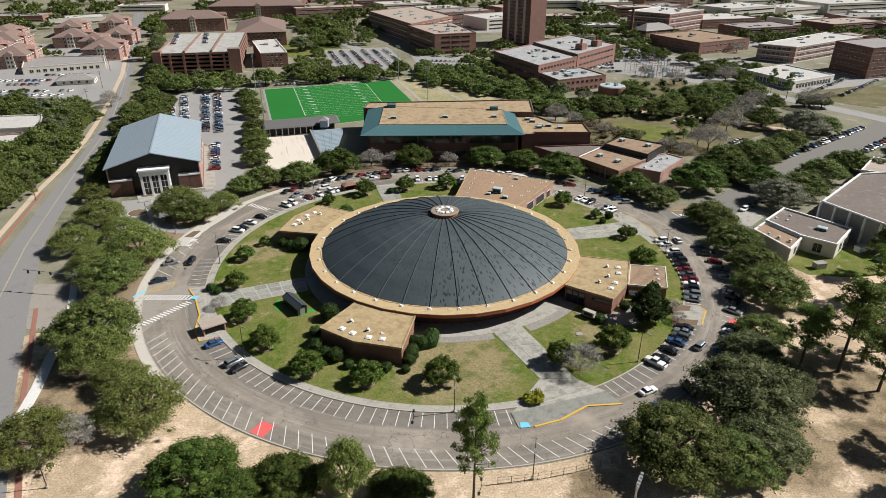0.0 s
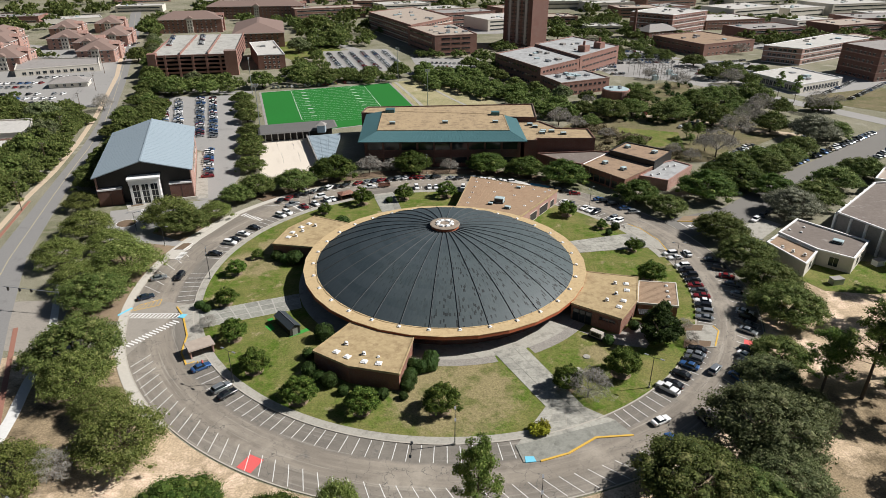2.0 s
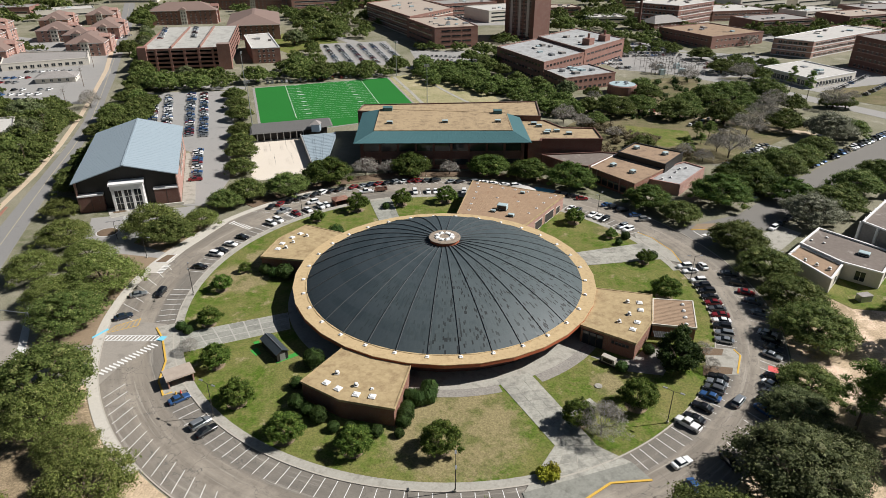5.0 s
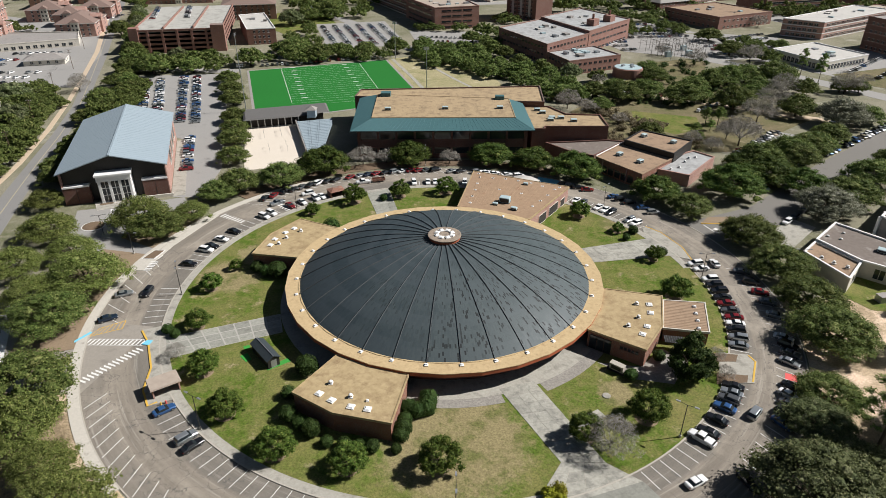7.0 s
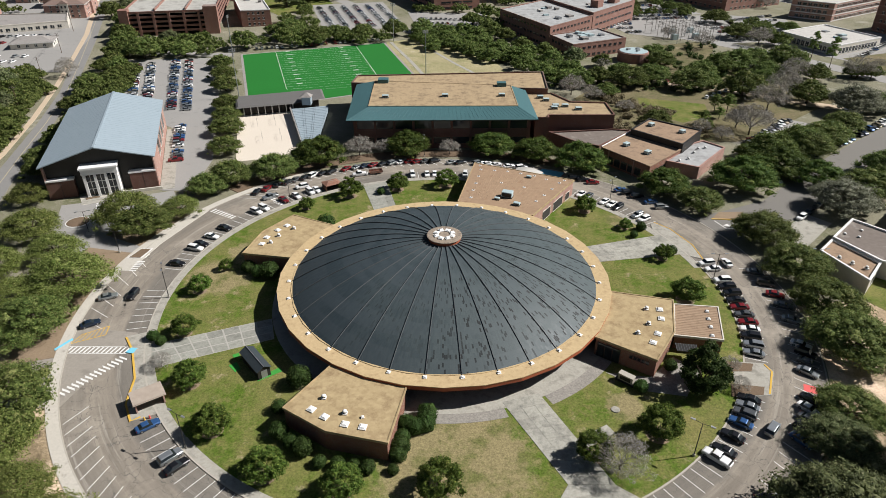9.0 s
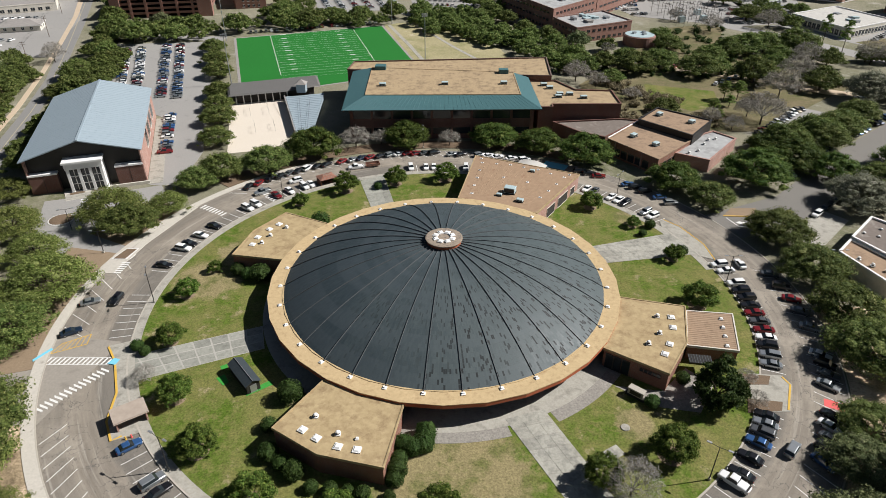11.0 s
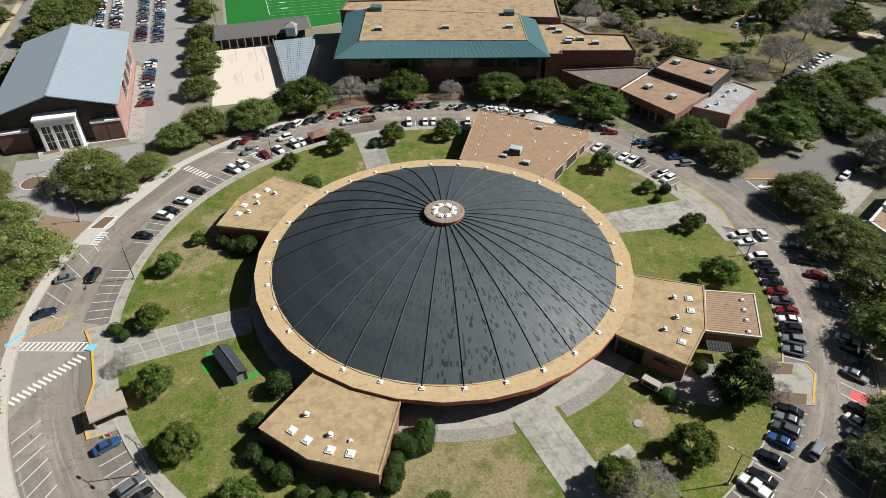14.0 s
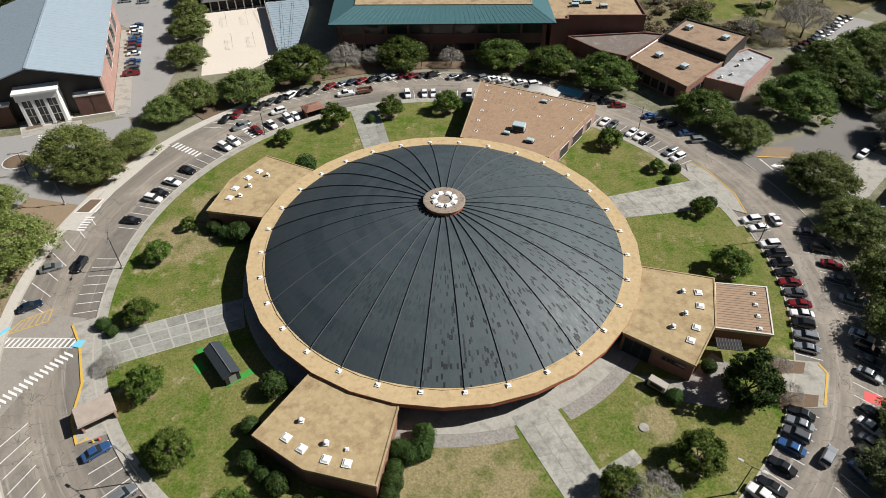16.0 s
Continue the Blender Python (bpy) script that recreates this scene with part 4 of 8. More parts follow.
skylight(-15.7, -50.6, 5.15, 10, 0.45)
for x, y in ((64.3, -13.7), (63.6, -16.8), (63.0, -19.9), (62.2, -23.2)):
    skylight(x, y, 4.0, -12, 0.6)
for x, y in ((12.7, 72.2), (12.9, 68.9), (17.7, 68.0), (22.3, 67.2), (26.7, 65.4), (31.2, 63.4), (35.0, 60.5), (39.0, 57.7), (41.0, 59.6), (35.8, 52.8), (32.6, 48.0), (29.4, 43.6), (11.8, 63.0), (10.7, 57.2), (9.5, 51.7), (8.6, 46.2), (19.3, 57.6), (26.7, 54.1)):
    v = thing("roof_drain", "small white square roof drain with a dark grate", "roof drain", (x, y, 5.6), -25, "drains on the long wing roof")
    part("flange", Solid().box(-0.42, 0.42, -0.42, 0.42, 0, 0.1), M_plastic, v)
    part("grate", Solid().box(-0.2, 0.2, -0.2, 0.2, 0.1, 0.18), M_darkmetal, v)
for i in range(22):
    a = 55.2 + i * 1.16
    p, q = Vector(polar(47, a + 1.0)), Vector(polar(72.6, a))
    part("roof_seam", Solid().tube((p.x, p.y, 5.61), (q.x, q.y, 5.61), 0.045, n=4), M_roof_umber, wing_north)
canopy = thing("vaulted_canopy", "pale shallow vaulted canopy behind the long wing", "canopy", (30.5, 74.2, 0.05), -25)
_arc = [(-5.0 + i, 1.9 + 1.2 * math.cos((i - 5) / 5 * 1.35)) for i in range(11)]
_v = [(x, y, z) for y in (-2.2, 2.2) for x, z in _arc] + [(x, y, z + 0.12) for y in (-2.2, 2.2) for x, z in _arc]
part("vault", Solid().add(_v, [f for i in range(10) for f in ((i, i + 1, i + 12, i + 11), (i + 22, i + 33, i + 34, i + 23), (i, i + 22, i + 23, i + 1), (i + 11, i + 12, i + 34, i + 33))]), M_roof_pale, canopy)
for x in (-4.8, 4.8):
    for y in (-2.0, 2.0):
        part("post", Solid().tube((x, y, 0), (x, y, 2.2), 0.08, n=6), M_metal, canopy)


def roof_unit(x, y, z, sx, sy, sz, turn, label="boxy blue-grey rooftop air handler"):
    t = thing("roof_unit", label, "air handler", (x, y, z), turn, "rooftop air handlers")
    part("base", Solid().box(-sx / 2 - 0.1, sx / 2 + 0.1, -sy / 2 - 0.1, sy / 2 + 0.1, 0, 0.25), M_darkmetal, t)
    part("casing", Solid().box(-sx / 2, sx / 2, -sy / 2, sy / 2, 0.25, sz).prism([(-sx / 2 - 0.06, -sy / 2 - 0.06), (sx / 2 + 0.06, -sy / 2 - 0.06), (sx / 2 + 0.06, sy / 2 + 0.06), (-sx / 2 - 0.06, sy / 2 + 0.06)], sz, sz + 0.1,
         [(-sx / 2 + 0.1, -sy / 2 + 0.1), (sx / 2 - 0.1, -sy / 2 + 0.1), (sx / 2 - 0.1, sy / 2 - 0.1), (-sx / 2 + 0.1, sy / 2 - 0.1)]), M_unit, t)
    part("grille", Solid().box(-sx / 2 + 0.2, sx / 2 - 0.2, -sy / 2 - 0.05, -sy / 2 + 0.1, 0.4, sz - 0.25), M_darkmetal, t)
    return t


roof_unit(20.4, 46.9, 5.6, 3.4, 2.4, 1.9, -20)
roof_unit(22.9, 40.9, 5.6, 2.0, 1.3, 0.9, -25)
roof_unit(16.9, 44.8, 5.6, 1.6, 1.0, 0.7, -20)
roof_unit(29.1, 62.0, 5.6, 1.6, 0.9, 0.7, -20)
_g = thing("generator", "cream outdoor generator cabinet on a steel frame", "generator", (40.0, -34.5, 0.12), -40)
part("cabinet", Solid().box(-1.7, 1.7, -0.7, 0.7, 0.5, 2.0).box(-1.75, 1.75, -0.75, 0.75, 2.0, 2.08), M_kerb, _g)
part("skid", Solid().box(-2.1, 2.1, -0.8, 0.8, 0, 0.5), M_darkmetal, _g)
part("louvre", Solid().box(-1.2, 1.2, -0.76, -0.66, 0.8, 1.7), M_darkmetal, _g)

# ---- buildings round the arena ----
def unit(a, b):
    return (Vector(b) - Vector(a)).normalized()


def window_mesh(w, h, trim):
    """A dark pane in a thin frame with a sill, facing -y, centred on its foot."""
    s = Solid().box(-w / 2, w / 2, -0.06, 0.1, 0, h)
    k = len(s.f)
    s.box(-w / 2 - 0.12, w / 2 + 0.12, -0.16, 0.1, -0.16, 0).box(-w / 2 - 0.1, w / 2 + 0.1, -0.1, 0.1, h, h + 0.14).box(-0.05, 0.05, -0.1, 0.08, 0, h)
    me = s.mesh("window", [M_glass, trim])
    for i, p in enumerate(me.polygons):
        p.material_index = 0 if i < k else 1
    return me


def facade(house, a, b, z0, z1, storeys, w, h, pitch, trim, margin=2.0, sill=1.0):
    """Rows of windows on the wall line a-b (outside to the right of a-b)."""
    a, b = Vector(a), Vector(b)
    d, length = unit(a, b), (b - a).length
    n = int((length - 2 * margin) / pitch)
    if n < 1:
        return
    ang, me, step = math.degrees(math.atan2(d.y, d.x)), window_mesh(w, h, trim), (z1 - z0) / storeys
    for k in range(storeys):
        for i in range(n):
            p = a + d * (length / 2 + (i - (n - 1) / 2) * pitch)
            part("window", me, None, house, at=(p.x, p.y, z0 + k * step + sill), turn=ang)


def block(name, label, quad, height, wall, roof, storeys=0, w=1.5, h=1.6, pitch=3.4, trim=M_stone, sides=(0,), parapet=0.5, category="building", z0=0.0, rim=None, clutter=0, bands=None):
    """A flat-roofed building over a polygon listed counter-clockwise from its front left corner; sides are the edges that have windows."""
    t = thing(name, label, category)
    part("wall", frame_band(quad, 0.4, z0, height), wall, t)
    part("roof", Solid().prism(inset(quad, 0.38), height - 0.6, height - 0.2), roof, t)
    part("parapet", frame_band(inset(quad, -0.12), 0.6, height - 0.1, height + parapet), rim or wall, t)
    for i in sides:
        if storeys:
            facade(t, quad[i], quad[(i + 1) % len(quad)], z0, height, storeys, w, h, pitch, trim)
    for k in range(storeys if bands else 0):
        part("string_band", frame_band(inset(quad, -0.07), 0.3, z0 + (height - z0) * k / storeys + 0.2, z0 + (height - z0) * k / storeys + 0.75), bands, t)
    g = random.Random(int(abs(quad[0][0] * 7 + quad[0][1])))
    a, b, d = Vector(quad[0]), Vector(quad[1]), Vector(quad[-1])
    ang = math.degrees(math.atan2((b - a).y, (b - a).x))
    for _ in range(clutter):
        q = a + (b - a) * g.uniform(0.15, 0.85) + (d - a) * g.uniform(0.2, 0.8)
        sx, sy, sz = g.uniform(0.8, 2.6), g.uniform(0.8, 2.2), g.uniform(0.6, 1.6)
        part("roof_box", Solid().box(-sx, sx, -sy, sy, 0, sz).box(-sx - 0.08, sx + 0.08, -sy - 0.08, sy + 0.08, sz, sz + 0.12), g.choice((M_metal, M_unit, M_roof_pale, M_roof_grey)), t, at=(q.x, q.y, height - 0.25), turn=ang)
    return t


def hip_house(name, label, cx, cy, lx, ly, turn, wall_h, rise, wall, roof, storeys=3, trim=M_whitewall, gable=True):
    """A house with a hipped roof, window rows and a pale gable bay on the front."""
    t = thing(name, label, "building", (cx, cy, 0), turn)
    x, y = lx / 2, ly / 2
    q = [(-x, -y), (x, -y), (x, y), (-x, y)]
    part("wall", frame_band(q, 0.4, 0, wall_h), wall, t)
    e, k = 0.9, min(x, y) * 0.95
    r = [(-x + k, -y + k), (x - k, -y + k), (x - k, y - k), (-x + k, y - k)]
    part("roof", Solid().prism([(-x - e, -y - e), (x + e, -y - e), (x + e, y + e), (-x - e, y + e)], wall_h, wall_h + rise, r), roof, t)
    part("eave", Solid().prism([(-x - e, -y - e), (x + e, -y - e), (x + e, y + e), (-x - e, y + e)], wall_h - 0.3, wall_h - 0.01), trim, t)
    facade(t, q[0], q[1], 0, wall_h, storeys, 1.5, 1.7, 4.8, trim)
    facade(t, q[1], q[2], 0, wall_h, storeys, 1.5, 1.7, 4.8, trim)
    if gable:
        bay = part("bay", Solid().box(-3, 3, -y - 1.2, -y, 0, wall_h + 1.0), M_stone, t, "pale projecting bay")
        for i in range(storeys):
            for k in (-1.3, 1.3):
                part("window", Solid().box(k - 0.6, k + 0.6, -y - 1.26, -y - 1.1, 1.2 + i * 3.2, 2.9 + i * 3.2), M_glass, bay)
        part("side_gable", Solid().box(x - 0.1, x + 1.6, -3.2, 3.2, 0, wall_h + 2.2).prism([(x - 6, -3.8), (x + 2.2, -3.8), (x + 2.2, 3.8), (x - 6, 3.8)], wall_h + 2.2, wall_h + 4.6, [(x - 6, -0.1), (x + 2.0, -0.1), (x + 2.0, 0.1), (x - 6, 0.1)]), wall, t, "sunlit brick gable bay")
        part("bay_roof", Solid().prism([(-3.6, -y - 1.9), (3.6, -y - 1.9), (3.6, -y + 4), (-3.6, -y + 4)], wall_h + 1.0, wall_h + 3.2, [(-0.1, -y - 1.0), (0.1, -y - 1.0), (0.1, -y + 4), (-0.1, -y + 4)]), roof, t)
    return t


# gymnasium with a shallow gabled metal roof
gym = thing("gymnasium", "large gymnasium with a blue-grey gabled metal roof and white portico", "gymnasium", (-117.2, 58.8, 0), 18.6)
GW, GL, GE, GR = 18.2, 66.0, 11.6, 16.9
part("wall", Solid().box(-GW + 0.8, -GW + 1.2, 1.2, GL - 1, 0, GE - 0.2).box(-GW + 1.2, GW - 1.2, GL - 1.4, GL - 1, 0, GE - 0.2), M_brick_pink, gym)
part("side_wall", Solid().box(GW - 1.2, GW - 0.8, 1.2, GL - 1, 0, GE - 0.2), M_brick_pink, gym, "sunlit orange brick side wall")
part("front_wall", Solid().add([(-GW + 0.8, 3.2, 0), (GW - 0.8, 3.2, 0), (GW - 0.8, 3.2, GE - 0.1), (0, 3.2, GR - 0.3), (-GW + 0.8, 3.2, GE - 0.1),
                                (-GW + 0.8, 3.6, 0), (GW - 0.8, 3.6, 0), (GW - 0.8, 3.6, GE - 0.1), (0, 3.6, GR - 0.3), (-GW + 0.8, 3.6, GE - 0.1)],
                               [(0, 1, 2, 3, 4), (9, 8, 7, 6, 5), (0, 5, 6, 1), (1, 6, 7, 2), (2, 7, 8, 3), (3, 8, 9, 4), (4, 9, 5, 0)]), M_darkmetal, gym, "charcoal metal gable wall")
for sx in (-1, 1):
    slope = (GR - GE) / GW
    part("roof", Solid().add([(0, 0, GR), (sx * GW, 0, GE), (sx * GW, GL, GE), (0, GL, GR), (0, 0, GR + 0.35), (sx * GW, 0, GE + 0.35), (sx * GW, GL, GE + 0.35), (0, GL, GR + 0.35)],
                             [(0, 1, 2, 3), (4, 5, 6, 7), (0, 1, 5, 4), (1, 2, 6, 5), (2, 3, 7, 6)]), M_bluegrey, gym, "standing seam metal roof slope")
    for i in range(33):
        yy = GL * (i + 0.5) / 33
        part("roof_seam", Solid().tube((0, yy, GR + 0.36), (sx * GW, yy, GE + 0.36), 0.03, n=4), M_bluegrey, gym)
    part("brick_panel", Solid().box(sx * 12.9 - 4.2, sx * 12.9 + 4.2, 1.0, 3.3, 0, 6.2), M_brick_dark, gym, "dark red brick front block")
    part("panel_cap", Solid().box(sx * 12.9 - 4.35, sx * 12.9 + 4.35, 0.85, 3.4, 6.2, 6.75), M_whitewall, gym)
    part("panel_joint", Solid().box(sx * 12.9 - 0.06, sx * 12.9 + 0.06, 0.96, 1.1, 0, 6.2), M_dark, gym)
part("ridge_cap", Solid().box(-0.35, 0.35, -0.05, GL + 0.05, GR + 0.28, GR + 0.45), M_bluegrey, gym)
for i in range(4):
    wall_window(gym, (GW - 0.8, 2), (GW - 0.8, GL - 2), 0.30 + i * 0.16, 0.40 + i * 0.16, 4.0, 9.6, 0.0, M_stone)
part("entablature", Solid().box(-5.6, 5.6, -1.4, 3.2, 8.2, 10.2).box(-6.0, 6.0, -1.8, 3.2, 10.2, 10.8), M_whitewall, gym, "white portico entablature")
for i in range(4):
    part("column", Solid().box(-5.3 + i * 3.3, -4.5 + i * 3.3, -1.2, -0.3, 0, 8.2).box(-5.4 + i * 3.3, -4.4 + i * 3.3, -1.3, -0.2, 0, 0.5), M_whitewall, gym)
for i in range(3):
    wall_window(gym, (-5.0, -0.1), (5.0, -0.1), 0.04 + i * 0.33, 0.28 + i * 0.33, 0.3, 7.8, 0.0, M_whitewall)
    part("transom", Solid().box(-4.5 + i * 3.3, -2.1 + i * 3.3, -0.25, 0.0, 5.2, 5.45).box(-3.4 + i * 3.3, -3.2 + i * 3.3, -0.25, 0.0, 0.3, 7.8).box(-4.5 + i * 3.3, -2.1 + i * 3.3, -0.25, 0.0, 2.6, 2.8), M_whitewall, gym)
for _x in (-5.6, 5.2):
    part("portico_side", Solid().box(_x, _x + 0.4, -0.3, 3.2, 0, 8.2), M_whitewall, gym)
setting("pavement", Solid().box(GW - 0.6, GW + 4.2, -2, GL - 4, -0.1, 0.14, gym.matrix_world).box(-7, 9, -6.5, -1.8, -0.1, 0.15, gym.matrix_world), M_concrete, "pale concrete pavement round the gymnasium", "pavement")
part("retaining_wall", Solid().box(6.5, 18.5, -1.6, -1.1, 0, 1.1), M_stone, gym)

# long hall with a teal mansard
hall = thing("sports_hall", "long brown brick hall with a teal metal mansard roof", "building")
E0 = [(-38.8, 99.8), (37.0, 102.2), (36.0, 141.5), (-40.6, 150.0)]
T0 = [(-31.0, 110.6), (29.8, 111.9), (29.4, 141.0), (-31.8, 147.2)]
_o, _q = inset(E0, 2.6), inset(E0, 3.0)
for i in range(4):
    j = (i + 1) % 4
    part("wall", Solid().prism([_o[i], _o[j], _q[j], _q[i]], 0, 12.4), M_brick_dark, hall)
part("mansard", Solid().prism(E0, 12.6, 14.8, T0), M_teal, hall, "teal standing-seam mansard")
part("eave", frame_band(E0, 2.8, 12.2, 12.6), M_darkmetal, hall)
part("roof", Solid().prism(inset(T0, 0.3), 14.4, 14.95), M_roof_hall, hall, "stained tan gravel roof")
part("roof_edge", frame_band(T0, 0.35, 14.6, 15.1), M_roof_hall, hall)
for i in range(44):
    u = (i + 0.5) / 44
    a, b = Vector(E0[0]).lerp(Vector(E0[1]), u), Vector(T0[0]).lerp(Vector(T0[1]), u)
    part("mansard_seam", Solid().tube((a.x, a.y, 12.63), (b.x, b.y, 14.83), 0.05, n=4), M_teal, hall)
_w = inset(E0, 2.6)
for z0, z1 in ((2.0, 4.6), (8.2, 11.6)):
    for i in range(9):
        wall_window(hall, _w[0], _w[1], 0.02 + i * 0.108, 0.115 + i * 0.108, z0, z1, 0.0, M_brick_dark)
for i in range(10):
    p = Vector(_w[0]).lerp(Vector(_w[1]), 0.012 + i * 0.108)
    part("pier", Solid().box(p.x - 0.4, p.x + 0.4, p.y - 0.4, p.y + 0.1, 0, 12.2), M_brick_dark, hall)
for poly, z in (([(-43.0, 149.6), (-32.0, 148.5), (29.0, 142.5), (46.0, 141.5), (47.5, 170), (-41.5, 162)], 13.2), ([(36.6, 108.7), (42.2, 108.9), (42.4, 112), (69.6, 112.5), (69.4, 129), (54.5, 130), (48, 142), (36.4, 142)], 11.0),
                ([(42.6, 108.6), (52, 97.5), (60.0, 93.2), (77.0, 110.8), (69.8, 112.3)], 5.0)):
    ext = thing("hall_wing", "flat-roofed brown brick extension of the hall", "building wing")
    q = inset(poly, 0.4)
    for i in range(len(poly)):
        j = (i + 1) % len(poly)
        part("wall", Solid().prism([poly[i], poly[j], q[j], q[i]], 0, z - 0.2), M_brick_dark, ext)
    # The lowest roof takes the dark stained tone, partly in place of shade.
    part("roof", Solid().prism(inset(poly, 0.38), z - 0.8, z - 0.25), M_roof_hall if z > 6 else M_roof_stain, ext)
    part("parapet", frame_band(inset(poly, -0.1), 0.5, z - 0.15, z + 0.3), M_brick_dark, ext)
for x, y, z in ((-25, 122, 14.95), (0, 124, 14.95), (24, 125, 14.95), (44, 132, 10.8), (42, 136, 10.8), (47, 124, 10.8), (51, 124, 10.8), (46, 121, 10.8), (56, 120, 10.8)):
    roof_unit(x, y, z, 2.6, 1.6, 1.1, 2, "pale grey rooftop air handler on a curb")
part("dormer", Solid().box(-30, -25.5, 143, 147, 14.8, 16.6), M_teal, hall)
part("dormer", Solid().box(23, 27, 138.5, 141.5, 14.8, 16.6), M_teal, hall)

# two-level building with brown board roofs
mid = block("clubhouse", "low brick building with a brown roof and glazed front", [(60.0, 89.7), (73.5, 71.2), (92.0, 90.0), (75.6, 107.3)], 6.0, M_brick, M_roof_umber, 1, 2.6, 2.6, 3.2, M_darkmetal, (0, 1), 0.2, rim=M_roof_umber)
part("edge_flashing", Solid().tube((60.2, 90.0, 6.25), (75.6, 107.2, 6.25), 0.22, n=6), M_whitewall, mid, "white metal edge flashing")
part("column", Solid().box(62, 62.4, 86.2, 86.6, 0, 5.8).box(69, 69.4, 76.6, 77.0, 0, 5.8), M_brick_pink, mid)
block("clubhouse_upper", "raised brown-roofed hall behind the clubhouse", [(74.6, 104.0), (90.2, 87.6), (102.6, 103.2), (85.4, 117.0)], 8.0, M_darkmetal, M_roof_umber, parapet=0.25, category="building wing")
block("service_wing", "grey flat-roofed service wing with roof curbs", [(82.0, 79.8), (92.2, 73.7), (108.9, 93.4), (102.8, 100.8), (98, 98)], 4.6, M_brick_pink, M_roof_speckle, parapet=0.25, category="building wing")
for x, y, z, a in ((70, 92, 5.8, 40), (76, 84, 5.8, 40), (84, 109, 7.8, 40), (94, 101, 7.8, 40)):
    roof_unit(x, y, z, 2.4, 1.8, 1.2, a)
for x, y in ((87, 80), (91, 82), (98, 92), (95, 88), (101, 93)):
    vent(x, y, 4.4)

# service building and library at the east
block("service_building", "low pale service building with a brown flat roof", [(106.3, 14.9), (111.4, -0.6), (119.5, 8.2), (113.0, 21.4)], 4.6, M_stone, M_roof_umber, 1, 2.2, 2.6, 4.0, M_stone, (1,), 0.35, rim=M_whitewall)
block("service_building", "pale stucco service building with a stained dark roof", [(113.2, 21.6), (119.4, 8.6), (127.5, 1.8), (139.5, 14.5), (125.0, 33.0)], 5.2, M_stone, M_roof_stain, 1, 2.6, 3.0, 5.2, M_stone, (1, 2), 0.35, rim=M_whitewall)
for x, y in ((109.5, 11), (111.5, 8), (114, 5.5), (118, 24), (121, 22), (124, 26)):
    vent(x, y, 4.6)
roof_unit(129, 14, 5.0, 3.0, 2.2, 1.0, -40, "weathered white rooftop unit on a dark curb")
lib = block("library", "large pale building with tall white fins and a dark roof", [(136.0, 29.0), (148.0, 4.5), (200.0, 26.0), (186.0, 62.0), (167.0, 59.0)], 9.4, M_roof_grey, M_roof_stain, parapet=0.4, rim=M_whitewall)
for a, b in (((136.0, 29.0), (148.0, 4.5)), ((148.0, 4.5), (200.0, 26.0)), ((167.0, 59.0), (136.0, 29.0))):
    d = unit(a, b)
    n = int((Vector(b) - Vector(a)).length / 5)
    for i in range(n + 1):
        p = Vector(a).lerp(Vector(b), i / n)
        part("fin", Solid().box(-0.35, 0.35, -0.7, 0.2, 0, 9.3, pose(p.x, p.y, 0, 0, 0, math.degrees(math.atan2(d.y, d.x)))), M_whitewall, lib)
block("round_annexe", "white roofed annexe with a shaded court", [(176, 72), (190, 64), (206, 76), (192, 90)], 6.5, M_stone, M_roof_far, 1, 1.6, 3.0, 3.2, M_stone, (0,), 0.4, rim=M_whitewall)

# playing field
FA, FB, FC, FD = (-123.6, 255.0), (-40.4, 287.6), (-12.0, 192.0), (-92.0, 152.0)
field = setting("sports_field", Solid().prism([FA, FB, FC, FD], -0.1, 0.10), M_turf, "bright green artificial turf football field", "sports field")
LA, LB, RA, RB = Vector((-105.2, 262.0)), Vector((-81.7, 184.4)), Vector((-57.8, 280.5)), Vector((-36.0, 205.0))


def field_line(a, b, w, name="field_line"):
    d = unit(a, b)
    s = Vector((-d.y, d.x)) * w / 2
    part(name, Solid().prism([tuple(Vector(a) - s), tuple(Vector(b) - s), tuple(Vector(b) + s), tuple(Vector(a) + s)], 0.09, 0.125), M_white, field)


field_line(LA, LB, 0.24)
field_line(RA, RB, 0.24)
_v = unit(LA, LB)
_u = Vector((-_v.y, _v.x))
for i in range(20):
    p = LA + _v * (4.57 * i)
    q = p + _u * 49.5
    field_line(p, q, 0.07)
    if i % 2 == 0 and i < 18:
        for k in (7.5, 40.5):
            c = p + _u * k
            part("field_number", Solid().prism([tuple(c - _u * 1.6 - _v * 0.55), tuple(c + _u * 1.6 - _v * 0.55), tuple(c + _u * 1.6 + _v * 0.55), tuple(c - _u * 1.6 + _v * 0.55)], 0.09, 0.13), M_white, field)
setting("field_border", frame_band([FA, FB, FC, FD], -1.4, -0.1, 0.09), M_roof_grey, "dark running strip round the turf", "path")
setting("pavement", strip([(-36, 291, 2.2), (-20, 240, 2.2), (-10, 205, 2.2)], -0.1, 0.12), M_concrete, "pale footpath beside the playing field", "path")
setting("pavement", strip([(-18, 290, 2.0), (6, 236, 2.0), (24, 200, 2.0)], -0.1, 0.12), M_concrete, "pale footpath across the dry slope", "path")
setting("sand_court", Solid().prism([(-95.4, 144.0), (-70.6, 151.5), (-53.0, 108.0), (-66.0, 92.0), (-80.5, 88.0)], -0.1, 0.12), M_sand, "pale sand volleyball courts", "sand court")
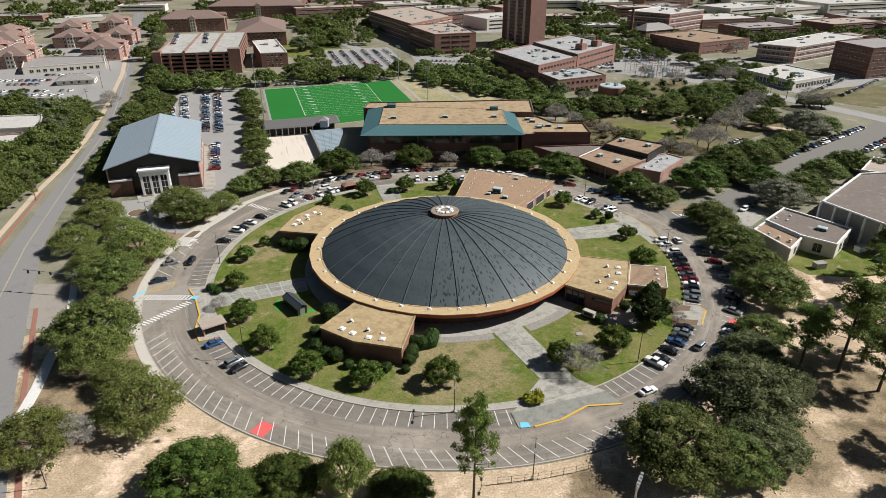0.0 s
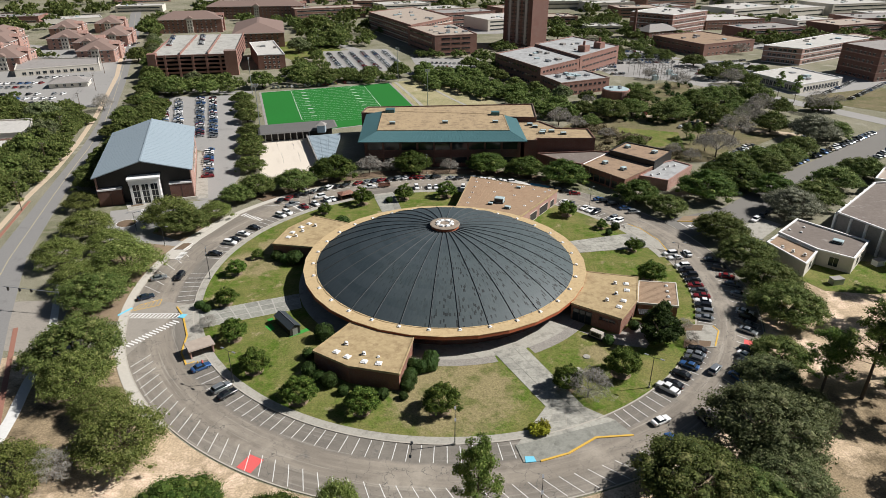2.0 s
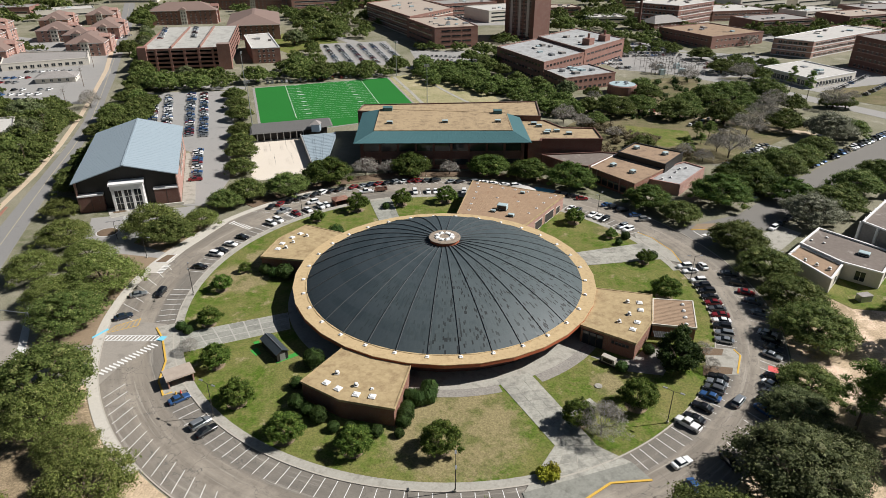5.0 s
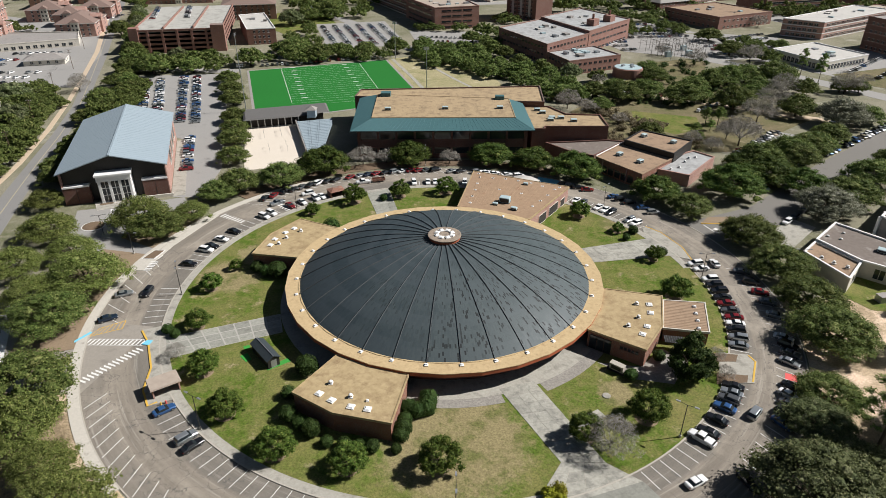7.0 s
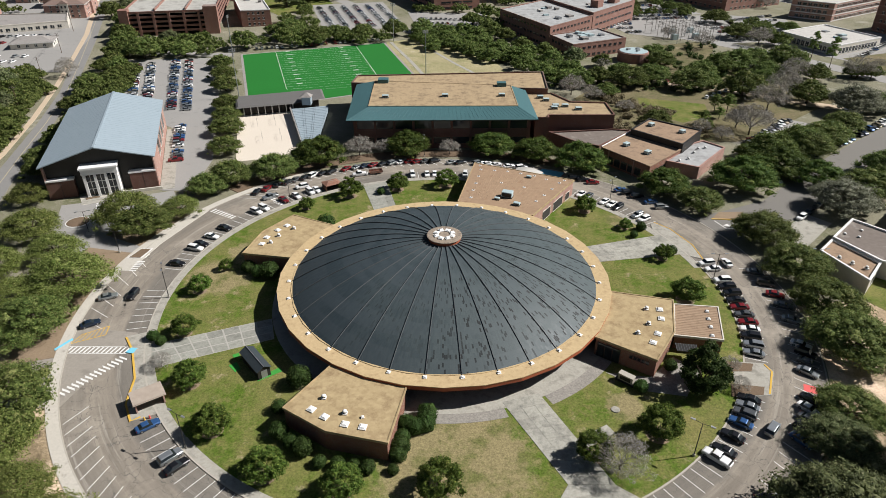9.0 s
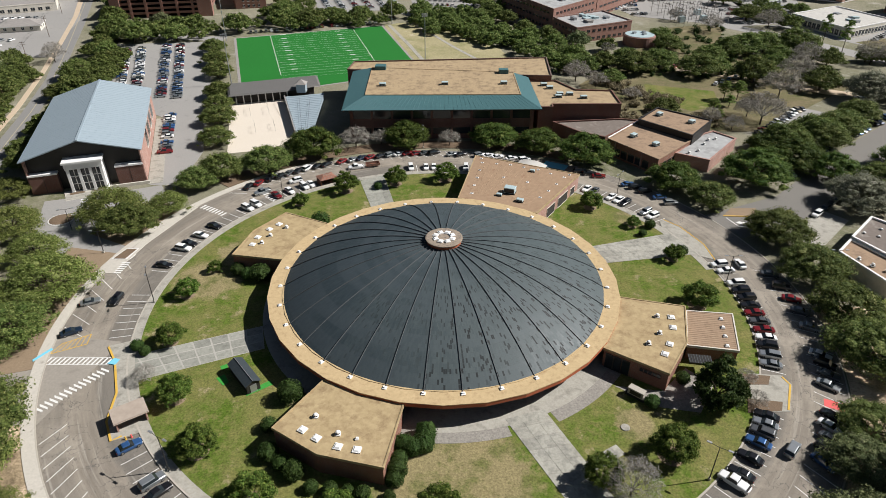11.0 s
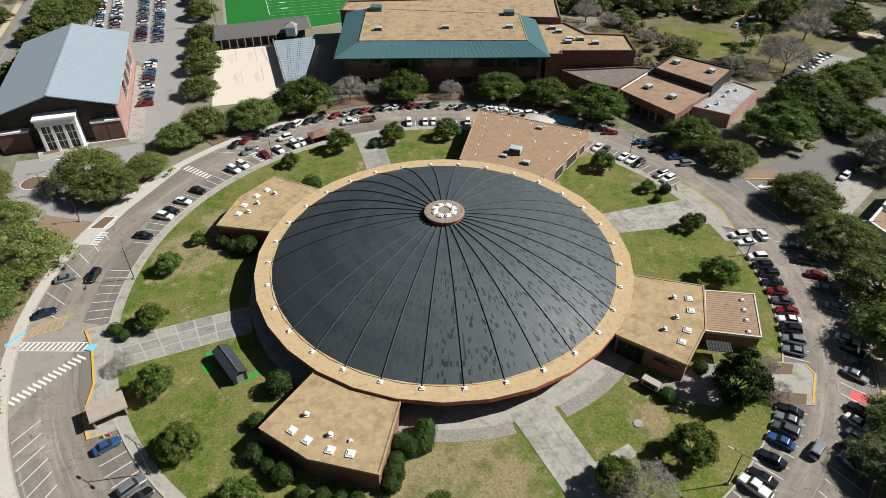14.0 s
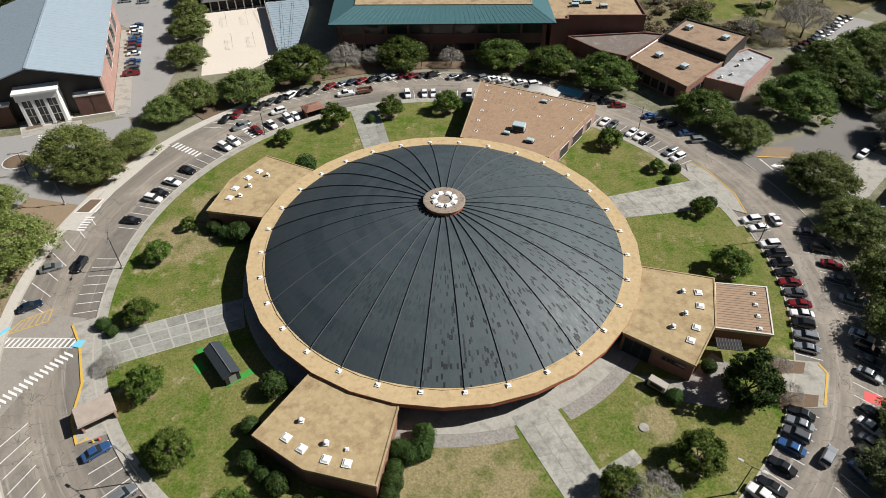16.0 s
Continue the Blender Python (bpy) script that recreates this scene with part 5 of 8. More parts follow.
for x, y in ((-79.5, 132.0), (-72.5, 113.0)):
    for k in (-1, 1):
        net = thing("volleyball_net", "slim volleyball net between thin grey posts on the sand", "net", (x + k * 3.6, y + k * 1.2, 0.1), 108, "volleyball nets")
        for end in (-4, 4):
            part("post", Solid().tube((end, 0, 0), (end, 0, 2.5), 0.045, n=6), M_metal, net)
        part("mesh_band", Solid().box(-4, 4, -0.01, 0.01, 1.52, 1.55).box(-4, 4, -0.01, 0.01, 2.38, 2.43).box(-4, 4, -0.006, 0.006, 1.9, 1.92), M_darkmetal, net)
stand = thing("field_shelter", "long grey-roofed shelter beside the sand courts", "shelter")
SQ = [(-99.5, 155.5), (-94.0, 138.5), (-70.0, 146.0), (-56.5, 154.5), (-60.5, 169.0)]
part("roof", Solid().prism(SQ, 4.4, 5.0, inset(SQ, 1.0)), M_roof_dark, stand)
part("back_wall", frame_band(inset(SQ, 3.0), 0.3, 0, 4.4), M_dark, stand)
for i in range(9):
    p = Vector((-94.0, 138.5)).lerp(Vector((-70.0, 146.0)), i / 8) + Vector((-0.3, 1.0))
    part("post", Solid().box(p.x - 0.18, p.x + 0.18, p.y - 0.18, p.y + 0.18, 0, 4.4), M_metal, stand)
deck = thing("spectator_deck", "pale blue-grey sloping spectator deck beside the hall", "deck")
_q = [Vector(p) for p in ((-58.0, 104.0), (-52.0, 106.0), (-54.5, 150.0), (-71.0, 145.0))]
for i in range(22):
    u0, u1 = i / 22, (i + 1) / 22
    part("step", Solid().prism([tuple(_q[0].lerp(_q[3], u0)), tuple(_q[1].lerp(_q[2], u0)), tuple(_q[1].lerp(_q[2], u1)), tuple(_q[0].lerp(_q[3], u1))], 0, 0.5 + 0.09 * i), M_bluegrey, deck)
for u in (0.36, 0.66):
    a, b = _q[0].lerp(_q[1], u), _q[3].lerp(_q[2], u)
    part("handrail", Solid().tube((a.x, a.y, 1.4), (b.x, b.y, 3.3), 0.05, n=5).tube((a.x, a.y, 0.4), (a.x, a.y, 1.4), 0.05, n=5).tube((b.x, b.y, 2.2), (b.x, b.y, 3.3), 0.05, n=5), M_darkmetal, deck)
part("side_wall", Solid().prism([(-58.4, 103.9), (-58.0, 103.9), (-71.0, 145.2), (-71.5, 145.1)], 0, 3.0, [(-58.4, 103.9), (-58.0, 103.9), (-71.0, 145.2), (-71.5, 145.1)]), M_roof_grey, deck)
part("booth", Solid().box(-66, -62, 147, 151, 3.5, 7.2), M_bluegrey, deck)
part("booth_roof", Solid().prism([(-66.5, 146.5), (-61.5, 146.5), (-61.5, 151.5), (-66.5, 151.5)], 7.2, 9.0, [(-64.1, 149), (-63.9, 149), (-63.9, 149.1), (-64.1, 149.1)]), M_roof_grey, deck)
part("rail", Solid().tube((-70.5, 143, 4.9), (-57.6, 104, 1.6), 0.06).tube((-70.5, 143, 2.0), (-70.5, 143, 4.9), 0.05).tube((-57.6, 104, 0.6), (-57.6, 104, 1.6), 0.05), M_darkmetal, deck)

# parking garage
gar = thing("parking_garage", "brick parking garage with an open top deck", "parking garage", (-216.0, 303.0, 0), 12.5)
part("deck", Solid().box(0.5, 59.5, 1, 118, 14.0, 14.6), M_deck, gar, "stained pale concrete top deck")
for k in range(4):
    part("floor_slab", Solid().box(0.6, 59.4, 0.6, 117, 2.6 + k * 2.95, 2.85 + k * 2.95), M_dark, gar)
for k in range(5):
    part("spandrel", Solid().box(0, 60, 0, 0.5, 2.4 + k * 3.0, 3.8 + k * 3.0).box(59.5, 60, 0, 118, 2.4 + k * 3.0, 3.8 + k * 3.0).box(0, 0.5, 0, 118, 2.4 + k * 3.0, 3.8 + k * 3.0), M_brick_far, gar)
for i in range(7):
    part("pier", Solid().box(i * 9.7 - 0.1, i * 9.7 + 1.5, -0.5, 0.7, 0, 15.4), M_brick_far, gar)
part("stair_tower", Solid().box(52.5, 61.5, -1.5, 6, 0, 18), M_brick_far, gar)
part("stair_tower", Solid().box(-1.5, 4.5, -1.5, 6, 0, 17), M_brick_far, gar)
for i in (1, 2):
    part("ramp_wall", Solid().box(20 * i - 0.4, 20 * i + 0.4, 8, 112, 14.6, 16.2), M_brick_far, gar)

# halls and houses further off
block("campus_building", "white-roofed brick building beside the garage", [(-146, 336), (-126, 341), (-152, 412), (-170, 400)], 11, M_brick_far, M_roof_pale, 3, trim=M_whitewall, sides=(0, 1), rim=M_whitewall, clutter=3)
hip_house("residence_hall", "brick residence hall with a brown hipped roof", -278, 560, 66, 34, 14, 14, 7, M_brick_far, M_shingle, 4)
hip_house("residence_hall", "brick residence hall with a brown hipped roof", -185, 490, 46, 90, 14, 13, 7, M_brick_far, M_shingle, 4, gable=False)
hip_house("residence_hall", "brick residence hall with a brown hipped roof", -240, 690, 120, 30, 10, 15, 6, M_brick_far, M_shingle, 4)
for x, y, lx, ly, tn in ((-345, 346, 24, 40, 14), (-292, 384, 28, 42, 14), (-400, 424, 26, 40, 10), (-352, 446, 30, 30, 14), (-318, 470, 26, 44, 14), (-392, 520, 26, 40, 14), (-440, 350, 30, 40, 14), (-318, 418, 22, 22, 14), (-384, 372, 26, 44, 14), (-430, 470, 26, 44, 14), (-366, 560, 26, 40, 14)):
    hip_house("apartment_house", "pink brick apartment house with brown hipped roofs", x, y, lx, ly, tn, 10, 6, M_brick_pink, M_shingle, 3)
block("shop_building", "long low shop with a grey metal roof", [(-318, 304), (-268, 330), (-282, 358), (-343, 350)], 5, M_stone, M_roof_grey, 1, 2.5, 2.0, 4.5, sides=(0,))
hip_house("bungalow", "low bungalow with a broad grey roof", -262, 275, 24, 14, 18, 3.5, 3.0, M_stone, M_roof_grey, 1, gable=False)
block("workshop", "low white-roofed workshop among trees", [(-236, 134), (-210, 140), (-224, 166), (-250, 160)], 5, M_stone, M_roof_pale, 1, 2.2, 2.0, 5, sides=(0, 1))
block("workshop", "low workshop with a white roof and orange brick wall", [(-222, 90), (-203, 104), (-212, 128), (-238, 120)], 5, M_brick_pink, M_roof_pale, 1, 2.2, 2.0, 5, sides=(0, 1))
block("campus_building", "four-storey brick building with a buff roof", [(-86, 582), (-33, 466), (8, 537), (-38, 640)], 18, M_brick_far, M_roof_far, 4, 2.6, 1.6, 5.6, sides=(0, 1), clutter=10, bands=M_stone)
block("campus_building", "brick laboratory block with long window bands", [(-36, 464), (-9, 401), (28, 414), (8, 486)], 17, M_brick_far, M_roof_far, 4, 8.0, 1.3, 9.4, trim=M_brick_dark, sides=(0, 1), clutter=14)
tower = block("tower_block", "tall dark brick tower with a blank end wall", [(56, 470), (80, 447), (97, 464), (74, 487)], 44, M_brick_dark, M_roof_grey, 13, 2.6, 1.8, 4.4, trim=M_stone, sides=(0,))
for u in (0.22, 0.5, 0.78):
    p, d = Vector((56, 470)).lerp(Vector((80, 447)), u), unit((56, 470), (80, 447))
    part("window_strip", Solid().box(-1.2, 1.2, -0.2, 0.1, 3, 42.5, pose(p.x, p.y, 0, 0, 0, math.degrees(math.atan2(d.y, d.x)))), M_roof_pale, tower, "pale vertical strip of spandrels")
block("campus_building", "brick building with a weathered grey-white roof", [(39, 336), (66, 275), (100, 313), (74, 374)], 13.0, M_brick_far, M_roof_speckle, 3, 2.6, 1.2, 4.2, trim=M_brick_dark, sides=(0, 1), clutter=7)
block("campus_building", "brick wing with a weathered grey-white roof and stacks", [(100.6, 313.6), (142, 366), (114, 420), (74.6, 375)], 14.5, M_brick_far, M_roof_speckle, 3, 4.6, 1.1, 6.0, trim=M_brick_dark, sides=(0,), clutter=5)
for x, y in ((108, 340), (124, 358)):
    part("flue_pipe", Solid().box(-4, 4, -3, 3, 0, 4.5).tube((0, 0, 4.5), (0, 0, 8), 0.9, n=10), M_brick_far, thing("roof_flue", "brick roof penthouse with a dark flue", "penthouse", (x, y, 14.3), 50))
block("campus_building", "low brick building with a pale gravel roof", [(66, 274), (76, 247), (112, 266), (100, 294)], 8.5, M_brick_far, M_roof_speckle, 2, 2.2, 1.4, 4.0, trim=M_brick_dark, sides=(0, 1), clutter=8)
_pav = thing("round_pavilion", "low round brick pavilion with a blue-grey roof", "pavilion")
part("wall", Solid().lathe([(9, 0), (9, 5.2), (8.4, 5.6)], 32, (112, 246)), M_brick_far, _pav)
part("roof", Solid().lathe([(8.2, 5.55), (8.2, 5.75), (0.4, 5.95)], 32, (112, 246)), M_unit, _pav, "pale blue-grey roof sheets")
for x, y in ((109, 247), (114, 244), (115, 249)):
    part("roof_box", Solid().box(-1, 1, -0.8, 0.8, 0, 1.0), M_metal, _pav, at=(x, y, 5.8), turn=30)
block("campus_building", "four-storey brick building with white frames and roof", [(203, 566), (239, 533), (293, 582), (255, 618)], 21, M_brick_far, M_roof_pale, 4, 2.4, 2.2, 4.6, trim=M_whitewall, sides=(0, 1), rim=M_whitewall, clutter=6, bands=M_whitewall)
block("campus_building", "low wide building with a white roof", [(293, 580), (369, 603), (350, 660), (276, 630)], 10, M_brick_far, M_roof_pale, 2, 2.4, 1.6, 4.4, trim=M_whitewall, sides=(0,))
block("campus_building", "low brown-roofed brick classroom block", [(199, 462), (227, 405), (285, 437), (256, 492)], 10, M_brick_far, M_roof_umber, 2, 2.0, 1.5, 5.2, trim=M_stone, sides=(0, 1), clutter=5)
hip_house("campus_hall", "old campus hall with a grey hipped roof", 222, 528, 40, 18, 30, 7, 6, M_brick_dark, M_roof_grey, 2, gable=False)
block("campus_building", "long pale-roofed building with rows of white windows", [(268, 382), (291, 363), (384, 428), (366, 456)], 13, M_brick_pink, M_roof_pale, 3, 2.6, 2.2, 3.8, trim=M_whitewall, sides=(0, 1), rim=M_whitewall, clutter=6, bands=M_whitewall)
block("campus_building", "tall dark brick building with a blank stair tower", [(305, 334), (313, 298), (364, 318), (352, 356)], 22, M_brick_dark, M_roof_grey, 4, 2.0, 1.8, 4.2, trim=M_stone, sides=(0, 1), bands=M_brick_far)
block("campus_building", "low white-roofed building with an arcade", [(224, 299), (239, 258), (280, 282), (264, 322)], 6, M_stone, M_roof_pale, 1, 2.4, 3.2, 3.4, trim=M_whitewall, sides=(0, 1), rim=M_whitewall, clutter=5)
rng = random.Random(5)
for x, y, lx, ly, h, kind in ((-150, 690, 90, 30, 13, 0), (-60, 760, 70, 40, 12, 1), (20, 640, 70, 40, 14, 2), (60, 600, 60, 50, 12, 1), (-30, 860, 80, 40, 10, 2), (90, 720, 60, 36, 12, 0), (150, 820, 90, 40, 11, 1), (330, 520, 70, 40, 12, 2), (380, 700, 90, 50, 15, 1),
                              (440, 560, 80, 40, 12, 0), (480, 470, 70, 40, 10, 1), (520, 640, 90, 50, 10, 2), (560, 780, 110, 60, 14, 1), (640, 560, 80, 40, 9, 1), (330, 860, 90, 40, 12, 0), (470, 880, 110, 50, 10, 1), (250, 720, 60, 40, 12, 0), (-420, 760, 60, 30, 8, 1),
                              (230, 800, 70, 40, 11, 1), (300, 760, 60, 40, 10, 2), (420, 620, 60, 36, 9, 1), (390, 470, 46, 30, 9, 0), (470, 740, 70, 40, 11, 1), (560, 690, 60, 40, 9, 1), (610, 470, 80, 40, 9, 1), (130, 640, 50, 34, 9, 0), (170, 560, 40, 26, 8, 1), (-10, 720, 60, 34, 10, 1), (-100, 830, 70, 36, 10, 0), (330, 680, 50, 30, 8, 1), (500, 560, 50, 36, 10, 2), (540, 520, 50, 30, 8, 1), (700, 700, 90, 50, 11, 1), (-440, 620, 60, 30, 7, 1), (-260, 800, 70, 40, 9, 1), (240, 900, 80, 40, 10, 1),
                              (-520, 640, 60, 36, 7, 2), (-560, 480, 50, 30, 6, 1), (-330, 860, 90, 30, 9, 1), (-480, 900, 80, 40, 8, 2), (-180, 920, 90, 36, 12, 0), (640, 900, 120, 60, 12, 1), (60, 980, 100, 40, 10, 2), (420, 400, 60, 40, 10, 2)):
    a = rng.uniform(8, 32)
    m = pose(x, y, 0, 0, 0, a)
    q = [tuple((m @ Vector(p))[:2]) for p in ((-lx / 2, -ly / 2, 0), (lx / 2, -ly / 2, 0), (lx / 2, ly / 2, 0), (-lx / 2, ly / 2, 0))]
    block("town_building", ("brick campus building with a buff flat roof", "pale-roofed building on the edge of town", "brick building with a grey flat roof")[kind], q, h, (M_brick_far, M_stone, M_brick_far)[kind], (M_roof_far, M_roof_pale, M_roof_grey)[kind],
          max(1, int(h / 4)), lx - 6.0, 1.5, lx - 5.0, sides=(0,), clutter=5)

# ---- trees and shrubs ----
def leaf_material(name, a, b, c):
    m, n, l, p = nodes_of(name)
    isl = n.new("ShaderNodeNewGeometry").outputs["Random Per Island"]
    obj = n.new("ShaderNodeObjectInfo").outputs["Random"]
    col = mix(n, l, ramp(n, l, isl, 0.0, 0.8), a, b)
    col = mix(n, l, ramp(n, l, isl, 0.86, 0.9), col, c)
    tuft_shade = noise_tex(n, l, n.new("ShaderNodeTexCoord").outputs["Object"], 2.6, 4, 0.75)
    # Shaded gaps between leaves are painted in: this noise darkens the leaf colour.
    col = mix(n, l, 0.75, col, mix(n, l, ramp(n, l, tuft_shade, 0.34, 0.66), (0.16, 0.16, 0.16), (0.78, 0.78, 0.70)), "OVERLAY")
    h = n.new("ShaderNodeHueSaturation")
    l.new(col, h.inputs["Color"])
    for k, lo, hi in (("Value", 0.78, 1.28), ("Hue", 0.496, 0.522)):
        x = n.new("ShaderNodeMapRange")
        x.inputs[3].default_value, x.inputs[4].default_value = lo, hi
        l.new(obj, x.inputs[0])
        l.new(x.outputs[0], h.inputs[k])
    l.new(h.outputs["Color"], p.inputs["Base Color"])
    p.inputs["Roughness"].default_value, p.inputs["Specular IOR Level"].default_value = 0.6, 0.12
    bump(n, l, tuft_shade, p, 0.7, 0.25)
    t = n.new("ShaderNodeBsdfTranslucent")
    l.new(h.outputs["Color"], t.inputs["Color"])
    s = n.new("ShaderNodeMixShader")
    s.inputs[0].default_value = 0.3
    l.new(p.outputs[0], s.inputs[1])
    l.new(t.outputs[0], s.inputs[2])
    l.new(s.outputs[0], n["Material Output"].inputs["Surface"])
    return m


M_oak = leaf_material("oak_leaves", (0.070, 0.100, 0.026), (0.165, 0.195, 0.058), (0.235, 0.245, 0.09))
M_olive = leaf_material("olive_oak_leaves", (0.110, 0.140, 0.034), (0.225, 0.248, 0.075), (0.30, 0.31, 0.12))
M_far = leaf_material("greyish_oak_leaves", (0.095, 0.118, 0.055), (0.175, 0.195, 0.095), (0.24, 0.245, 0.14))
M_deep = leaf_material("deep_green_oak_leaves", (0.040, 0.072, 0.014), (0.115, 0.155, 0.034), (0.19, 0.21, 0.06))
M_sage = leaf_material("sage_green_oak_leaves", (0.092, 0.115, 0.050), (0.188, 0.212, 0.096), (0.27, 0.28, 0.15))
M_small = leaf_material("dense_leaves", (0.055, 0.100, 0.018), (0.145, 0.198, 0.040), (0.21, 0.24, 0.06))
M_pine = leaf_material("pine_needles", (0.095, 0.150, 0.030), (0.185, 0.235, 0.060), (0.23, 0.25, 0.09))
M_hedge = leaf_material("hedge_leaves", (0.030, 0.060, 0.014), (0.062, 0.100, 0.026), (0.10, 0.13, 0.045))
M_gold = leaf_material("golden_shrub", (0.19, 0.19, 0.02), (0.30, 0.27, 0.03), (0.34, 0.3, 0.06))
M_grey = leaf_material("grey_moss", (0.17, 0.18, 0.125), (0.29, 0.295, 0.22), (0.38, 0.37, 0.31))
M_twig = surface("bare_twigs", (0.36, 0.335, 0.295), (0.25, 0.23, 0.2), 0.5, 3.0, 0.95, relief=0)
M_bark = surface("bark", (0.11, 0.085, 0.062), (0.07, 0.055, 0.04), 0.5, 4.0, 0.95)


def leaf_mesh(name, seed, clumps, leaves, size, material, core=0.72, slim=1.0, loose=0.66):
    """Clumps of three-cornered leaves round given centres (x, y, z, radius, flatness), with a dark lumpy core in each."""
    g = np.random.default_rng(seed)
    c = np.array(clumps)
    pick = g.choice(len(c), leaves, p=c[:, 3] ** 2 / (c[:, 3] ** 2).sum())
    d = g.normal(size=(leaves, 3))
    d /= np.linalg.norm(d, axis=1)[:, None]
    out = c[pick, :3] - (0, 0, c[:, 2].mean() - 0.3 * c[:, 3].mean())
    d += 0.35 * out / (np.linalg.norm(out, axis=1)[:, None] + 1e-6)
    d /= np.linalg.norm(d, axis=1)[:, None]
    d[:, 2] = np.where(d[:, 2] < -0.35, -d[:, 2] * 0.6, d[:, 2])
    rad = c[pick, 3] * (0.99 - 0.56 * loose + loose * g.random(leaves) ** 1.3)
    pos = c[pick, :3] + d * rad[:, None] * np.stack([np.ones(leaves), np.ones(leaves), c[pick, 4]], 1)
    nrm = d * 0.7 + g.normal(size=(leaves, 3)) * 0.55 + (0, 0, 0.3)
    nrm /= np.linalg.norm(nrm, axis=1)[:, None]
    t = np.cross(nrm, g.normal(size=(leaves, 3)))
    t /= np.linalg.norm(t, axis=1)[:, None]
    b = np.cross(nrm, t)
    s = size * (0.55 + 0.9 * g.random(leaves))[:, None]
    k = s * slim * (0.55 + 0.4 * g.random(leaves))[:, None]
    v = np.stack([pos - t * s + b * k, pos + t * s, pos - t * s * 0.6 - b * k * 1.2], 1).reshape(-1, 3)
    faces = np.arange(leaves * 3).reshape(-1, 3).tolist()
    verts = v.tolist()
    bm = bmesh.new()
    bmesh.ops.create_icosphere(bm, subdivisions=1, radius=1.0)
    ico_v, ico_f = [tuple(x.co) for x in bm.verts], [[x.index for x in f.verts] for f in bm.faces]
    bm.free()
    for x, y, z, r, fl in c if core else ():
        o = len(verts)
        k = r * core * (0.82 + 0.36 * g.random(len(ico_v)))
        verts += [(x + p[0] * q, y + p[1] * q, z + p[2] * q * fl) for p, q in zip(ico_v, k.tolist())]
        faces += [[i + o for i in f] for f in ico_f]
    return mesh_of(name, verts, faces, material)


def oak_clumps(seed, r, n, base, top, squash=0.8):
    """Clump centres spread through a broad uneven dome of radius r between two heights."""
    g = random.Random(seed)
    out = []
    for i in range(n):
        a, u = 2.399963 * i + g.uniform(-0.3, 0.3), (i + 0.5) / n
        rr = r * 0.86 * math.sqrt(u) * g.uniform(0.82, 1.12) * (1 + 0.1 * math.sin(3 * a + seed))
        z = base + (top - base) * (1 - (rr / r) ** 2) * g.uniform(0.66, 1.0) - 0.1 * r * u
        out.append((rr * math.cos(a), rr * math.sin(a), z, r * g.uniform(0.09, 0.22), g.uniform(0.6, 0.95)))
    for i in range(n // 4):
        a = 6.283 * i / (n // 4)
        out.append((0.55 * r * math.cos(a), 0.55 * r * math.sin(a), base + 0.12 * r, r * 0.3, squash))
    return out


def trunk_mesh(name, seed, height, r0, spread, limbs, material):
    g, s = random.Random(seed), Solid()
    s.tube((0, 0, -0.3), (0, 0, height * 0.35), r0 * 1.15, r0 * 0.85, 8)
    for i in range(limbs):
        a = 2 * math.pi * i / limbs + g.uniform(-0.4, 0.4)
        k = spread * g.uniform(0.5, 0.8)
        mid = (k * 0.5 * math.cos(a), k * 0.5 * math.sin(a), height * g.uniform(0.52, 0.62))
        end = (k * math.cos(a + 0.2), k * math.sin(a + 0.2), height * g.uniform(0.7, 0.9))
        s.tube((0, 0, height * 0.32), mid, r0 * 0.6, r0 * 0.4, 6).tube(mid, end, r0 * 0.4, r0 * 0.12, 5)
    return s.mesh(name, material)


def plant(name, label, category, crown, trunk, group=""):
    t = thing(name, label, category, (0, 0, 0), 0, group)
    if trunk is not None:
        part("trunk", trunk, None, t)
    part("crown", crown, None, t)
    return t


def bare_crown(name, seed, height, material):
    """A leafless crown of forking branches and fine twigs."""
    g, s = random.Random(seed), Solid()

    def grow(p, d, length, r, depth):
        q = p + d * length
        s.tube(p, q, r, r * 0.6, 4 if depth > 1 else 3)
        if depth == 0:
            return
        for _ in range(3 if depth > 1 else 4):
            e = (d + Vector((g.gauss(0, 0.5), g.gauss(0, 0.5), g.gauss(0.1, 0.35)))).normalized()
            grow(q if g.random() < 0.7 else p.lerp(q, 0.6), e, length * g.uniform(0.6, 0.85), r * 0.55, depth - 1)
    for i in range(7):
        a = i * 0.898 + g.uniform(-0.3, 0.3)
        grow(Vector((0, 0, height * 0.25)), Vector((math.cos(a) * 0.75, math.sin(a) * 0.75, 0.8)).normalized(), height * 0.27, height * 0.018, 3)
    return s.mesh(name, material)


# every pattern is built once at its true size for a crown of the radius given, then set out and scaled
def add_twigs(t, seed):
    part("twig_haze", leaf_mesh("twig_haze", seed, oak_clumps(seed, 9.0, 40, 4.5, 11.0), 3400, 0.6, M_twig, 0, 0.1), None, t, "haze of fine grey twigs")
    return t


OAKS = [plant("oak_tree", "broad live oak with dense dark green foliage", "tree", leaf_mesh("crown", 10 + i, oak_clumps(20 + i, 10.0, 92, 3.6, 11.0), 14500, 0.18, M_oak, 0.6),
              trunk_mesh("trunk", 30 + i, 9.5, 0.55, 8.0, 6, M_bark), "live oaks round the drive") for i in range(4)]
FAR_OAKS = [plant("oak_tree", "spreading evergreen oak with dark olive foliage", "tree", leaf_mesh("crown", 40 + i, oak_clumps(50 + i, 10.0, 44, 3.6, 10.5), 4200, 0.34, M_oak if i < 2 else M_far),
                  trunk_mesh("trunk", 60 + i, 9.0, 0.5, 7.0, 4, M_bark), "campus trees") for i in range(3)]
